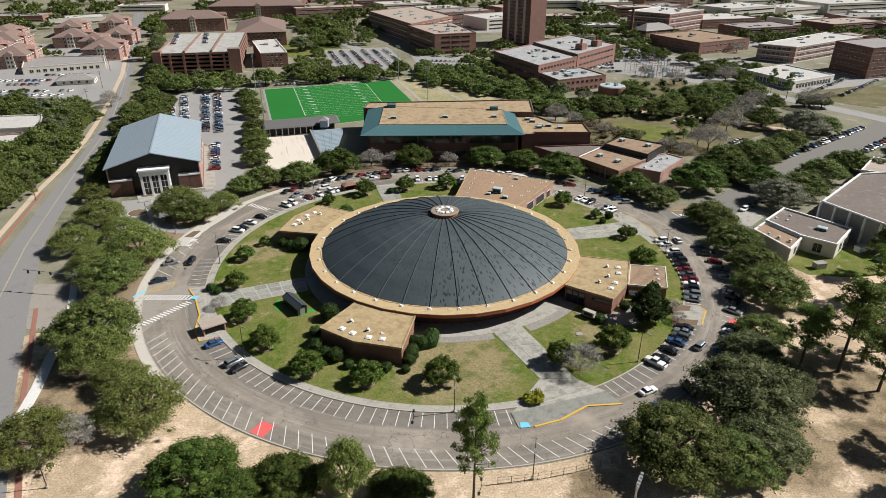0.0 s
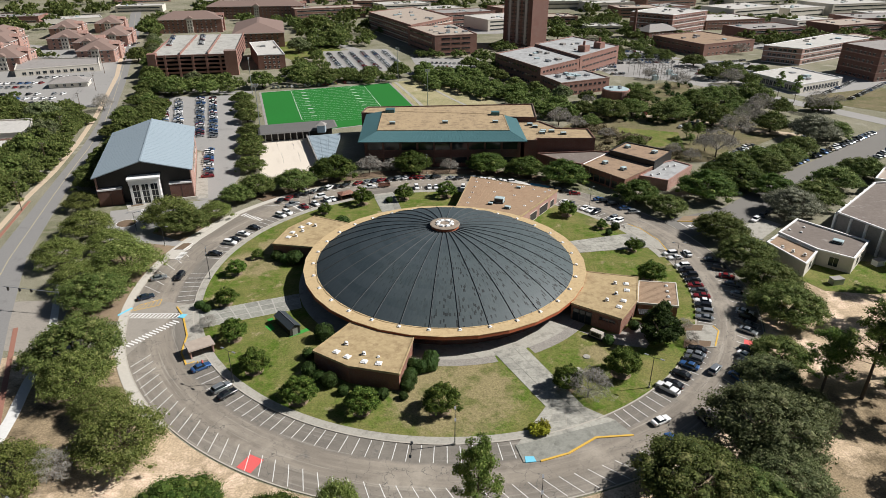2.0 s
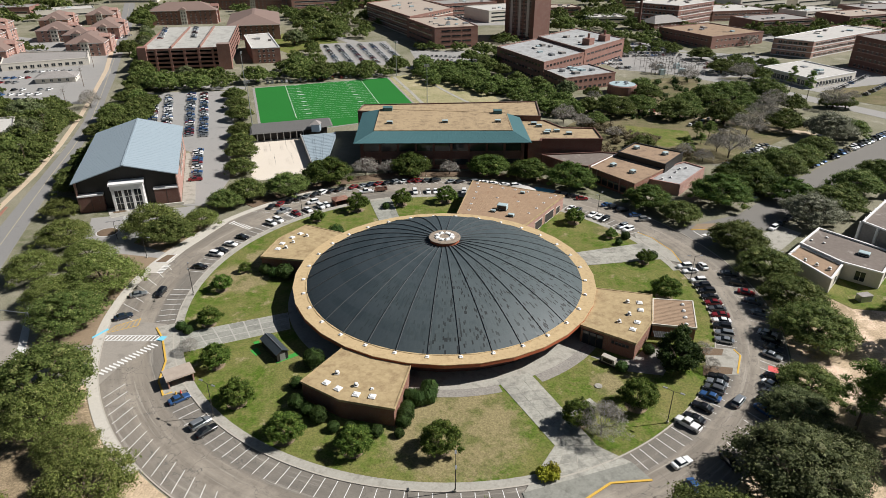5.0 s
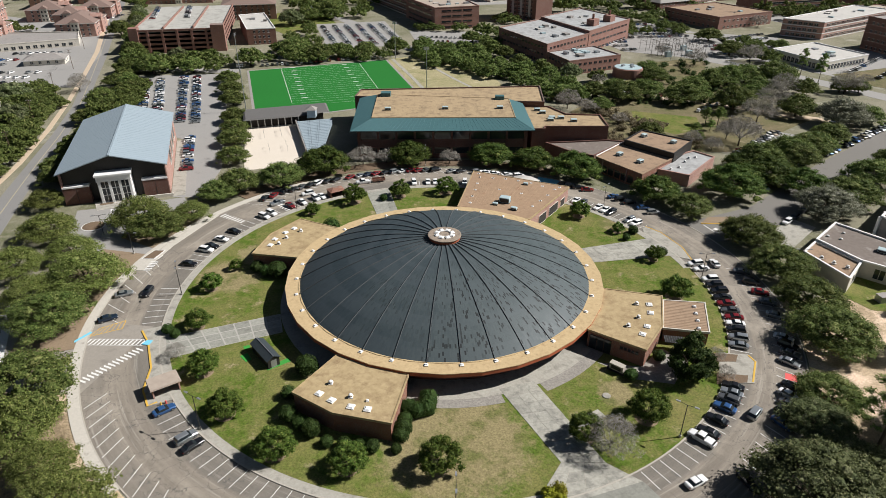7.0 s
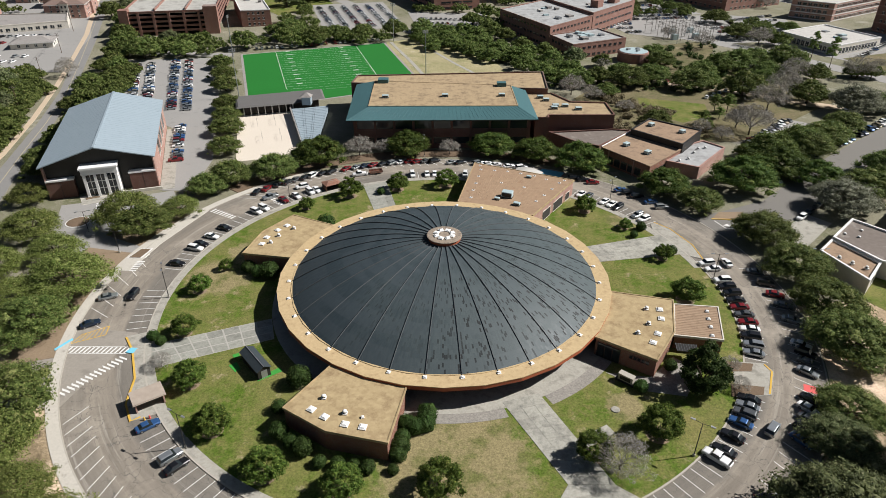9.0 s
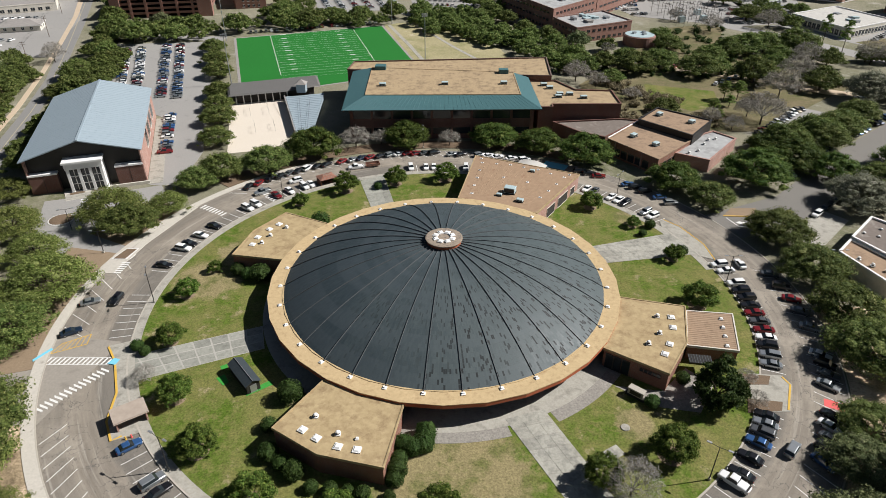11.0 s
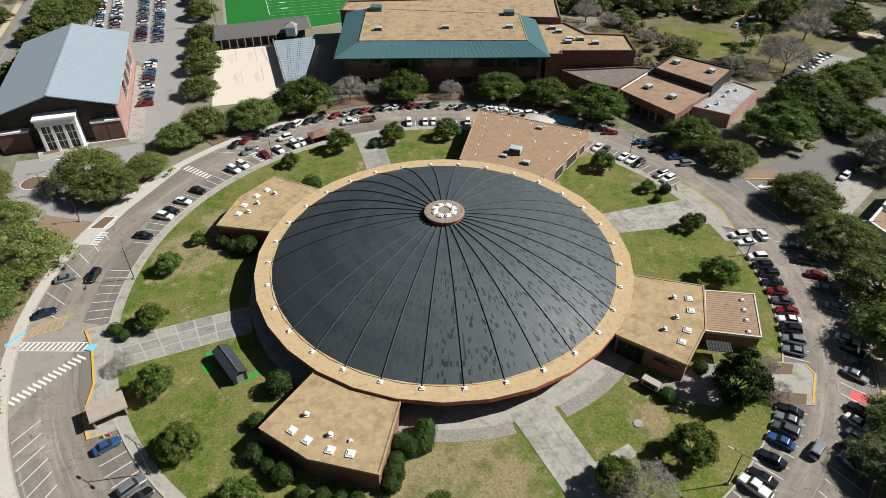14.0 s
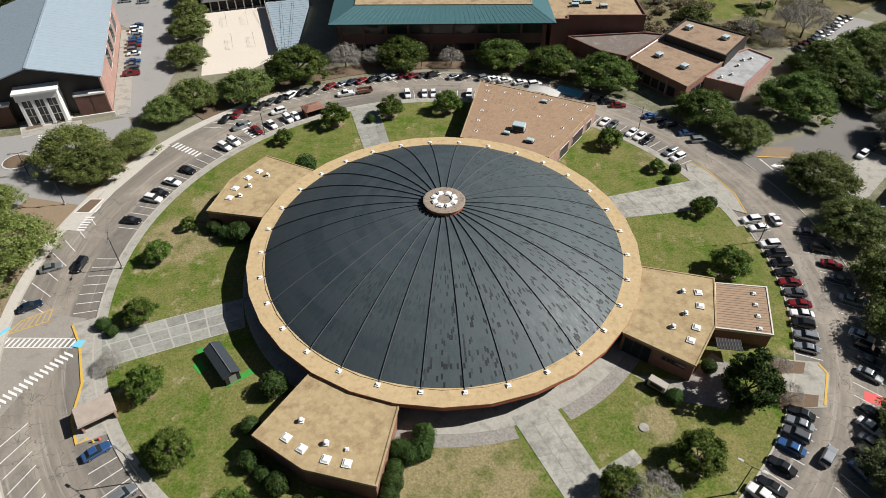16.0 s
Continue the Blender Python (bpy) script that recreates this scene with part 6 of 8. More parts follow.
DEEP_OAKS = [plant("oak_tree", "dense live oak with deep green glossy foliage", "tree", leaf_mesh("crown", 160 + i, oak_clumps(164 + i, 10.0, 96, 3.4, 11.2), 16000, 0.17, M_deep, 0.66),
                   trunk_mesh("trunk", 168 + i, 9.5, 0.55, 8.0, 6, M_bark), "live oaks round the drive") for i in range(2)]
SAGE_OAKS = [plant("oak_tree", "spreading live oak with sage green foliage", "tree", leaf_mesh("crown", 180 + i, oak_clumps(184 + i, 10.0, 96, 3.4, 11.0), 15500, 0.175, M_sage, 0.56),
                   trunk_mesh("trunk", 188 + i, 9.5, 0.55, 8.0, 6, M_bark), "live oaks round the drive") for i in range(2)]
MID_OAKS = [plant("oak_tree", "broad evergreen oak with dark green foliage", "tree", leaf_mesh("crown", 140 + i, oak_clumps(144 + i, 10.0, 60, 3.6, 10.8), 7000, 0.26, M_oak, 0.6),
                  trunk_mesh("trunk", 148 + i, 9.0, 0.5, 7.0, 4, M_bark), "campus trees") for i in range(3)]
SMALL = [plant("young_tree", "young round-headed evergreen tree on the lawn", "tree", leaf_mesh("crown", 70 + i, oak_clumps(74 + i, 4.2, 38, 1.9, 6.0), 6500, 0.13, M_small, 0.7),
               trunk_mesh("trunk", 78 + i, 4.0, 0.16, 2.6, 4, M_bark), "young trees on the lawn") for i in range(3)]


def pine_clumps(seed, h, r):
    """Flat tufts of needles at the ends of tiered branches."""
    g = random.Random(seed)
    return [(r * k * math.cos(a), r * k * math.sin(a), z, r * g.uniform(0.16, 0.3), 0.6) for z, k, a in
            ((h * (0.42 + 0.58 * i / 63), g.uniform(0.2, 0.95) * (1.05 - 0.72 * (i / 63) ** 2), g.uniform(0, 6.283)) for i in range(64))]


def pine_trunk(clumps, h):
    s = Solid().tube((0, 0, -0.3), (0.1, 0.05, h * 0.98), 0.3, 0.06, 8)
    for x, y, z, r, f in clumps[::2]:
        s.tube((0, 0, z - 0.9), (x, y, z), 0.07, 0.03, 4)
    return s.mesh("trunk", M_bark)


PINES = [plant("pine_tree", "tall thin pine with tufts of light green needles", "tree", leaf_mesh("crown", 80 + i, pine_clumps(84 + i, 19.0, 4.6), 9500, 0.23, M_pine, 0.4, 0.5),
               pine_trunk(pine_clumps(84 + i, 19.0, 4.6), 19.0), "tall pines") for i in range(2)]
OLIVES = [plant("oak_tree", "spreading oak with sunlit yellow-green foliage", "tree", leaf_mesh("crown", 110 + i, oak_clumps(114 + i, 10.0, 92, 3.6, 11.0), 15500, 0.175, M_olive, 0.4),
                trunk_mesh("trunk", 118 + i, 9.5, 0.5, 8.0, 6, M_bark), "live oaks round the drive") for i in range(2)]
BARE = [add_twigs(plant("bare_tree", "leafless tree with a haze of grey twigs", "tree", bare_crown("crown", 90 + i, 11.0, M_twig),
              Solid().tube((0, 0, -0.3), (0, 0, 3.2), 0.32, 0.22, 8).mesh("trunk", M_bark), "leafless trees"), 92 + i) for i in range(2)]
GREY_OAK = plant("oak_tree", "large oak hung with grey moss", "tree", leaf_mesh("crown", 95, oak_clumps(96, 10.0, 90, 3.6, 11.0), 15000, 0.17, M_grey, 0.6), trunk_mesh("trunk", 97, 9.0, 0.5, 8.0, 6, M_bark))
MAGNOLIA = plant("magnolia_tree", "dense glossy dark evergreen tree beside the annexe", "tree", leaf_mesh("crown", 98, oak_clumps(99, 4.6, 40, 2.0, 9.5), 8000, 0.2, M_hedge), trunk_mesh("trunk", 100, 6.0, 0.25, 3.0, 4, M_bark))
_g = random.Random(101)
BUSH = plant("clipped_bush", "dense clipped round evergreen bush", "bush", leaf_mesh("crown", 102, [(0, 0, 0.9, 1.15, 0.88)] + [(0.3 * math.cos(a), 0.3 * math.sin(a), 0.62, 0.9, 0.75) for a in (0, 2.1, 4.2)], 2600, 0.068, M_hedge, 0.93, loose=0.12), None, "clipped bushes")
GOLD = plant("golden_shrub", "low golden-green shrub beside the apron", "bush", leaf_mesh("crown", 104, [(0, 0, 0.55, 0.8, 0.8), (0.5, 0.2, 0.4, 0.55, 0.8), (-0.4, 0.3, 0.45, 0.6, 0.8)], 700, 0.12, M_gold, 0.85), None)
USED = set()


def grow_at(kinds, radius, x, y, r, g, z=0.05, tall=1.0):
    """Sets one of the patterns at (x, y), scaled to a crown radius r."""
    k = kinds[g.randrange(len(kinds))]
    s = r / radius
    m = pose(x, y, z, 0, 0, g.uniform(0, 360)) @ Matrix.Diagonal((s, s * g.uniform(0.92, 1.06), s * tall * g.uniform(0.92, 1.08), 1))
    if k.name in USED:
        return copy_thing(k, m @ Matrix.Diagonal((*(1 / v for v in k.scale), 1)))
    USED.add(k.name)
    k.matrix_world = m
    return k


rng = random.Random(7)
WEST = [(-125.6, 29.0, 9.7), (-123.4, 6.5, 9.0), (-99.6, -18.5, 10.6), (-98.6, -0.6, 11.2), (-99.6, 37.5, 10.5), (-92.5, 31.9, 9.5), (-82.8, 62.8, 6.4), (-82.6, 60.7, 7.4), (-139.7, 52.5, 7.1), (-147.4, 74.4, 7.1), (-157.7, 104.7, 6.6), (-172.0, 148.3, 8.1), (-178.9, 178.1, 9.4), (-190.0, 216.6, 7.9), (-154.6, 88.2, 6.8), (-109.7, -7.8, 8.5), (-111.8, 16.6, 8)]
SOUTH = [(-47.5, -95.5, 9.4), (-38.5, -101.0, 7.5), (-30.0, -97.5, 8.0), (-8.4, -99.3, 6.8), (46.5, -88.0, 11.8), (66.5, -73.0, 12.8), (77.0, -66.0, 8.6), (64.5, -86.0, 9.4), (57.5, -90.5, 8.6), (76.5, -53.5, 7.6)]
EASTS = [(105.1, 66.5, 12.0), (114.8, 76.6, 8.5), (134.1, 69.5, 9.0), (124.5, 79.0, 10.8), (120.3, 91.8, 8.1), (146.0, 59.7, 10.9), (163.6, 77.4, 10.1), (182.3, 93.0, 9.6), (96.5, 29.0, 9.8), (97.8, 10.0, 9.4), (96.8, -9.0, 9.6), (94.5, -25.0, 10.8), (83.0, -45.5, 7.6)]
NORTH = [(76.6, 62.1, 9.4), (84.8, 49.6, 8.2), (153.4, 107.5, 10.1), (144.3, 96.5, 9.8), (173.2, 125.8, 8.9), (-48.3, 87.3, 10.8), (-62.0, 74.5, 9.6), (-14.4, 96.9, 9.2), (18.8, 96.9, 9.8), (35.0, 91.8, 9.0), (50.8, 83.3, 10.4), (-126.8, 224.1, 8.4), (-111.5, 180.0, 8.2), (-102.0, 150.6, 7.6), (-93.0, 119.0, 7.5), (-87.0, 96.8, 7.5), (-76.6, 68.7, 8.6), (-118.9, 201.5, 8), (-97.5, 134.5, 7)]
for group in (WEST, SOUTH, EASTS, NORTH):
    for x, y, r in group:
        grow_at(OLIVES if x < -94 and -12 < y < 60 else SAGE_OAKS if x > 60 and y < -50 else DEEP_OAKS if y < -80 and x < 0 or (-52 < x < 135 and 50 < y < 105) else OAKS, 10.0, x, y, r * 1.04, rng, tall=0.78 if r > 6 else 1.0)
for x, y, r in ((-89.3, -48.2, 12.6), (-65.2, -77.0, 10.4), (-75.0, -66.0, 6.8), (-84.5, -57.5, 9.6), (-85.5, 43.5, 6.6), (-83.3, -86.8, 9.6), (-18.4, -97.0, 5.6)):
    grow_at(OLIVES if r < 12 else OAKS, 10.0, x, y, r, rng, tall=0.86 if r > 6 else 1.9)
FAR = [(60, 252, 8.0), (76, 240, 8.0), (90, 230, 7.0), (48, 268, 8.5), (81, 197, 8.0), (95, 208, 7.5), (30, 318, 8.5), (40, 296, 8.0), (22, 300, 8.0), (-179.0, 244.2, 11.7), (-156.8, 250.1, 9.2), (-196.1, 248.5, 9.4), (-178.3, 284.0, 8.1), (-211.1, 290.2, 9.5)]
FAR2 = [(-304.6, 514.0, 16.4), (-253.9, 366.9, 11.2), (-104.0, 301.5, 12.5), (-84.8, 284.7, 11.0), (-126.5, 270.6, 10.8), (-54.7, 299.8, 9.5), (-68.7, 297.5, 7.7), (-34.5, 309.6, 10.5), (-205.4, 143.9, 10.0), (-226.4, 178.8, 11.3), (-194.0, 110.4, 10.8), (-186.8, 85.7, 9.0),
        (-172.4, 41.5, 9.5), (-212.4, 165.9, 8.8), (-203.8, 98.7, 9.0), (-186.8, 62.0, 8.7), (-142.4, 561.7, 17.7), (-105.0, 459.5, 15.2), (-120.1, 436.7, 12.4), (-131.8, 419.1, 12.1), (20.2, 345.8, 8.6), (113.4, 495.7, 13.6), (92.2, 407.3, 8.6)]
for group in (FAR, FAR2):
    for x, y, r in group:
        grow_at(FAR_OAKS, 10.0, x, y, r, rng)
# belts of trees: corner, opposite corner, number, crown radius
for x0, y0, x1, y1, n, r in ((215, 60, 330, 130, 14, 10), (222, 208, 240, 214, 3, 7), (150, 400, 196, 440, 5, 6.5)):
    for i in range(n):
        grow_at(FAR_OAKS if rng.random() < 0.8 else BARE, 10.0, rng.uniform(x0, x1), rng.uniform(y0, y1), r * rng.uniform(0.7, 1.2), rng)
for x, y, r in ((141, 212, 7.2), (153, 219, 8.4), (166, 227, 9.6), (178, 231, 9.7), (179, 213, 6.6), (149, 175, 10.1), (167, 193, 7.1), (96, 192, 9.2), (110, 198, 8.6), (126, 186, 9.3), (125, 234, 7.5), (125, 250, 6.8), (137, 192, 6.9), (205, 154, 7.7), (176, 164, 9.3),
                (159, 112, 8.0), (172, 125, 6.9), (143, 101, 9.0), (127, 93, 8.6), (184, 91, 7.6), (194, 227, 10.8), (199, 203, 7.5), (198, 306, 9.1), (202, 357, 8.7), (181, 404, 6.6), (190, 389, 6.5), (94, 133, 5.7), (80, 174, 5.5), (71, 192, 4.9), (217, 311, 8.2), (243, 328, 6.1)):
    grow_at(MID_OAKS, 10.0, x, y, r * 1.28, rng, tall=0.84)
grow_at([GREY_OAK], 10.0, 190.0, 148.0, 13.6, rng, tall=0.9)


def inside(poly, x, y):
    hit = False
    for (ax, ay), (bx, by) in zip(poly, poly[1:] + poly[:1]):
        if (ay > y) != (by > y) and x < (bx - ax) * (y - ay) / (by - ay) + ax:
            hit = not hit
    return hit


def woods(name, label, belts, seed, leaves=380, size=1.15, clumps=12):
    """Far trees past counting, as one mesh: leafy crowns on short stems. A belt is two corners or a polygon, a number and a radius."""
    g = random.Random(seed)
    pattern = [leaf_mesh("far_crown", seed + i, oak_clumps(seed + i, 10.0, clumps, 3.0, 10.5), leaves, size, M_oak) for i in range(3)]
    arrays = []
    for me in pattern:
        co = np.empty(len(me.vertices) * 3)
        me.vertices.foreach_get("co", co)
        arrays.append((co.reshape(-1, 3), [tuple(f.vertices) for f in me.polygons]))
    vs, fs, base = [], [], 0
    for *area, n, r in belts:
        poly = area[0] if len(area) == 1 else [(area[0], area[1]), (area[2], area[1]), (area[2], area[3]), (area[0], area[3])]
        xs, ys, done = [p[0] for p in poly], [p[1] for p in poly], []
        for _ in range(n * 30):
            x, y = g.uniform(min(xs), max(xs)), g.uniform(min(ys), max(ys))
            if len(done) >= n:
                break
            if not inside(poly, x, y) or any((x - u) ** 2 + (y - v) ** 2 < (0.85 * r) ** 2 for u, v in done):
                continue
            done.append((x, y))
            co, faces = arrays[g.randrange(3)]
            k, a = r * g.uniform(0.65, 1.2) / 10, g.uniform(0, 6.283)
            rot = np.array([[math.cos(a), -math.sin(a), 0], [math.sin(a), math.cos(a), 0], [0, 0, g.uniform(0.85, 1.15)]]) * k
            vs.append(co @ rot.T + (x, y, 0))
            fs += [tuple(i + base for i in f) for f in faces]
            base += len(co)
    for me in pattern:
        bpy.data.meshes.remove(me)
    return tagged(new(name, mesh_of(name, np.concatenate(vs).tolist(), fs, M_oak)), label, "woods", kind="stuff")


woods("distant_woods", "dark belts of trees among far campus buildings", (
    (190, 500, 210, 560, 4, 9), (300, 450, 420, 520, 12, 10), (170, 620, 420, 760, 26, 12), (400, 280, 640, 460, 34, 12), (-150, 600, 30, 720, 20, 12), (-350, 560, -305, 640, 8, 11), (-580, 520, -440, 800, 34, 13), (-480, 280, -370, 330, 10, 10), (-420, 380, -300, 400, 8, 8),
    (-230, 760, 140, 900, 34, 13), (180, 860, 620, 1000, 40, 14), (640, 620, 860, 900, 26, 14), (-700, 850, -420, 1100, 30, 15), (-400, 1000, 800, 1250, 60, 16), (-900, 1250, 1400, 1500, 70, 22), (-120, 520, -60, 600, 10, 12), (100, 560, 190, 620, 10, 11), (-360, 640, -300, 800, 10, 12)), 200)
woods("roadside_woods", "dense dark evergreen woods beside the avenue", (
    ([(-275, 190), (-275, 212), (-222, 208), (-197, 170), (-199, 146), (-238, 170)], 34, 7.5), ([(-208, 132), (-205, 176), (-190, 140), (-172, 72), (-176, 45), (-200, 100)], 30, 7.5), ([(-183, 200), (-170, 212), (-156, 149), (-142, 96), (-140, 70), (-153, 86), (-166, 130)], 26, 6.5),
    ([(-172, 40), (-168, 66), (-196, 100), (-204, 90)], 12, 7.0)), 300, 2200, 0.42, 34)
woods("campus_woods", "dense evergreen trees between campus buildings", (
    ([(-203, 278), (-150, 290), (-136, 246), (-186, 240)], 16, 8.0), ([(-179, 555), (-187, 702), (-73, 490), (-76, 445), (-112, 430)], 30, 10.0), ([(-117, 420), (-90, 318), (-40, 318), (-10, 304), (-14, 290), (-120, 268)], 26, 7.5),
    ([(130, 678), (224, 620), (198, 510), (110, 492)], 22, 10.0), ([(223, 360), (244, 334), (215, 275), (205, 290)], 8, 7.0),
    (150, 440, 196, 500, 10, 8.5), (288, 470, 330, 520, 8, 8.5), (340, 440, 400, 500, 12, 9.0), (300, 600, 340, 640, 6, 9.0), (118, 372, 190, 392, 8, 7.0), (-420, 300, -350, 330, 9, 7.0), (-330, 214, -270, 240, 6, 6.0), (28, 330, 44, 380, 5, 8), (100, 430, 130, 460, 4, 8), (-24, 392, 36, 402, 6, 7), (10, 300, 40, 330, 5, 8), (40, 420, 60, 450, 4, 8), (300, 640, 420, 700, 16, 9), (430, 500, 480, 540, 7, 9), (230, 620, 290, 680, 9, 9), (380, 520, 430, 560, 6, 8), (-40, 660, 20, 710, 8, 9), (236, 500, 262, 530, 4, 7), (-290, 600, -200, 660, 10, 9), (500, 600, 560, 640, 7, 9)), 320, 1050, 0.62, 18)
woods("slope_woods", "dense dark oaks along the slope behind the hall", (
    ([(-20, 325), (6, 318), (34, 285), (52, 250), (72, 215), (74, 190), (58, 186), (44, 214), (22, 244), (-8, 264), (-24, 300)], 40, 8.0),), 340, 2600, 0.4, 34)


def shrubs(name, label, poly, n, material, seed):
    """Low rough shrubs past counting, as one mesh."""
    g, cl = random.Random(seed), []
    xs, ys = [p[0] for p in poly], [p[1] for p in poly]
    while len(cl) < n:
        x, y = g.uniform(min(xs), max(xs)), g.uniform(min(ys), max(ys))
        if inside(poly, x, y):
            cl.append((x, y, g.uniform(0.5, 1.3), g.uniform(0.8, 2.2), g.uniform(0.7, 1.1)))
    return tagged(new(name, leaf_mesh(name, seed, cl, n * 130, 0.3, material, 0.6, 0.6)), label, "shrubs", kind="stuff")


M_brush = leaf_material("dry_brush", (0.15, 0.125, 0.075), (0.27, 0.225, 0.15), (0.36, 0.31, 0.22))
shrubs("dry_shrubs", "tangled dry brown shrubs behind the annexe", [(70, 120), (90, 116), (112, 116), (122, 128), (100, 130), (108, 146), (90, 168), (78, 188), (70, 180), (84, 150), (79, 140), (64, 150)], 130, M_brush, 401)
shrubs("low_shrubs", "low dark shrubs among the trees behind the hall", [(60, 178), (120, 182), (160, 166), (172, 180), (164, 240), (180, 290), (140, 280), (110, 214), (62, 200)], 150, M_hedge, 402)
# street trees along the avenue and the far side of the field
for i in range(26):
    p = Vector((-186, 200)).lerp(Vector((-304, 500)), i / 25)
    grow_at(FAR_OAKS, 10.0, p.x + 9 + rng.uniform(-2, 2), p.y, 7.5 * rng.uniform(0.8, 1.1), rng)
for i in range(10):
    p = Vector((176, 100)).lerp(Vector((252, 160)), i / 9)
    grow_at(FAR_OAKS, 10.0, p.x + 16 + rng.uniform(-3, 3), p.y - 16, 7.0 * rng.uniform(0.8, 1.2), rng)
grow_at([GREY_OAK], 10.0, 131.0, 48.5, 11.6, rng, tall=0.82)
grow_at([MAGNOLIA], 4.6, 55.8, -36.2, 5.6, rng)
for x, y, r in ((-61.1, 10.8, 2.3), (-64.7, -0.1, 3.7), (-62.4, -18.2, 3.8), (-54.8, -35.9, 4.2), (-45.9, -49.4, 4.5), (-32.9, -60.3, 4.8), (-18.1, -63.8, 4.3), (-0.8, -63.4, 5.2), (46.4, 47.5, 4.2), (56.8, 35.6, 2.6), (63.4, 17.7, 3.3), (63.4, -3.1, 5.0), (43.0, -49.8, 5.0),
                (-32.2, 58.1, 4.7), (-16.1, 63.5, 4.4), (0.6, 66.4, 4.8), (-45.5, 48.6, 3.1), (28.6, -55.6, 4.4)):
    grow_at(SMALL, 4.2, x, y, r * 0.98, rng, 0.12)
    setting("mulch_ring", Solid().lathe([(r * 0.5, 0.0), (r * 0.5, 0.125), (r * 0.42, 0.15)], 14, (x - 0.3, y)), M_mulch_dry, "small ring of dry mulch under a young tree", "mulch")
for x, y, r, k in ((5.5, -98.5, 4.2, 1.32), (86.9, -57.4, 5.8, 0.74), (95.7, -58.7, 6.8, 0.9), (104.0, -54.5, 6.2, 0.86), (101.0, -66.0, 5.6, 0.74), (111.5, -50.0, 6.4, 0.8), (125.0, -27.0, 5.6, 0.95), (135.5, -8.9, 5.4, 0.8), (104.5, -83.0, 6.0, 0.86), (105.5, -95.0, 6.4, 0.84), (126, 150, 3.4, 0.6), (115, 133, 3.0, 0.5), (132, 150, 3.4, 0.6), (125, 141, 2.6, 0.5), (114, 124, 2.4, 0.5), (220, 249, 3.4, 1.2), (222, 231, 3.4, 1.2)):
    grow_at(PINES, 4.6, x, y, r, rng, tall=k)
for x, y, r in ((2.0, 96.7, 5.0), (-33.5, 95.0, 6.7), (63.5, 175.9, 8.0), (152, 153, 10.4), (169, 175, 10.3), (130, 120, 10.7), (128, 129, 6.6), (33.0, -58.6, 6.0), (84, 150, 5), (-24, 97, 5), (164, 276, 8.4), (72, 168, 6), (204, 286, 9.9), (189, 206, 9.4), (224, 207, 9.7), (151, 305, 6.6), (90, 226, 5.4), (250, 435, 8.7), (267, 420, 8.6), (248, 228, 5.2), (-76, -84, 5), (-63.5, -30.5, 3.0),
                (64.5, -30, 2.6), (64, -36.6, 2.6), (110, 122, 5), (116, 114, 5), (-205, 205, 7), (-212, 218, 6)):
    grow_at(BARE, 9.0, x, y, r, rng)
for x, y, s in ((-31.4, -35.6, 2.4), (-33.9, -43.7, 1.6), (-32.4, -50.6, 1.8), (-29.6, -52.8, 1.5), (-26.9, -54.8, 1.9), (-23.3, -57.7, 1.3), (-19.8, -58.2, 1.3), (-16.7, -58.4, 1.1), (-14.0, -59.0, 1.4), (-9.3, -59.4, 1.1),
                (-54.6, 10.0, 1.9), (-51.4, 7.6, 1.8), (-48.0, 7.2, 2.5), (-36.9, 35.0, 2.6), (42.6, -37.0, 1.5), (50.9, -30.2, 1.4), (-69.3, -20.4, 1.4), (-66.8, -22.2, 1.2), (66.6, 20.6, 1.6), (61.5, 35.0, 1.5), (-22, 60, 1.3), (58.2, 30.4, 1.2)):
    grow_at([BUSH], 1.3, x, y, s * 1.2, rng, 0.1)
hedge = plant("clipped_hedge", "tall clipped evergreen hedge that bends round the brick wing", "hedge",
              leaf_mesh("crown", 120, [(x + dx, y + dy, 1.25, r, 1.1) for x, y, r in ((-3.3, -45.5, 1.75), (-3.5, -47.0, 1.7), (-3.8, -48.6, 1.75), (-5.6, -49.3, 1.7), (-7.4, -48.4, 1.75)) for dx, dy in ((0, 0), (0.5, 0.3), (-0.4, 0.4))], 16000, 0.07, M_hedge, 0.95, loose=0.14), None)
hedge.location.z = 0.1
for x, y, s in ((-8.0, -51.6, 1.5), (-8.2, -54.2, 1.8), (-8.6, -56.2, 1.6)):
    grow_at([BUSH], 1.3, x, y, s * 1.2, rng, 0.1)
for x, y, s in ((19.5, -70.2, 1.8), (21.1, -69.1, 1.7), (20.8, -71.1, 1.6)):
    grow_at([GOLD], 1.1, x, y, s, rng, 0.2)

# ---- vehicles ----
def paint(name, c, metal=0.3):
    m, n, l, p = nodes_of("car_paint_" + name)
    p.inputs["Base Color"].default_value = (*c, 1)
    p.inputs["Metallic"].default_value, p.inputs["Roughness"].default_value = metal, 0.28
    p.inputs["Coat Weight"].default_value, p.inputs["Coat Roughness"].default_value = 0.6, 0.08
    return m


PAINTS = {"white": paint("white", (0.75, 0.75, 0.74), 0.0), "silver": paint("silver", (0.42, 0.44, 0.45), 0.7), "grey": paint("grey", (0.13, 0.135, 0.14), 0.5), "black": paint("black", (0.012, 0.012, 0.014), 0.2),
          "red": paint("red", (0.22, 0.014, 0.018), 0.3), "blue": paint("blue", (0.04, 0.11, 0.27), 0.35), "tan": paint("tan", (0.33, 0.28, 0.2), 0.4), "navy": paint("navy", (0.015, 0.03, 0.06), 0.4)}
MANY = ["white"] * 5 + ["silver"] * 4 + ["grey"] * 3 + ["black"] * 5 + ["red"] + ["blue"] * 2 + ["navy"] * 2 + ["tan"]
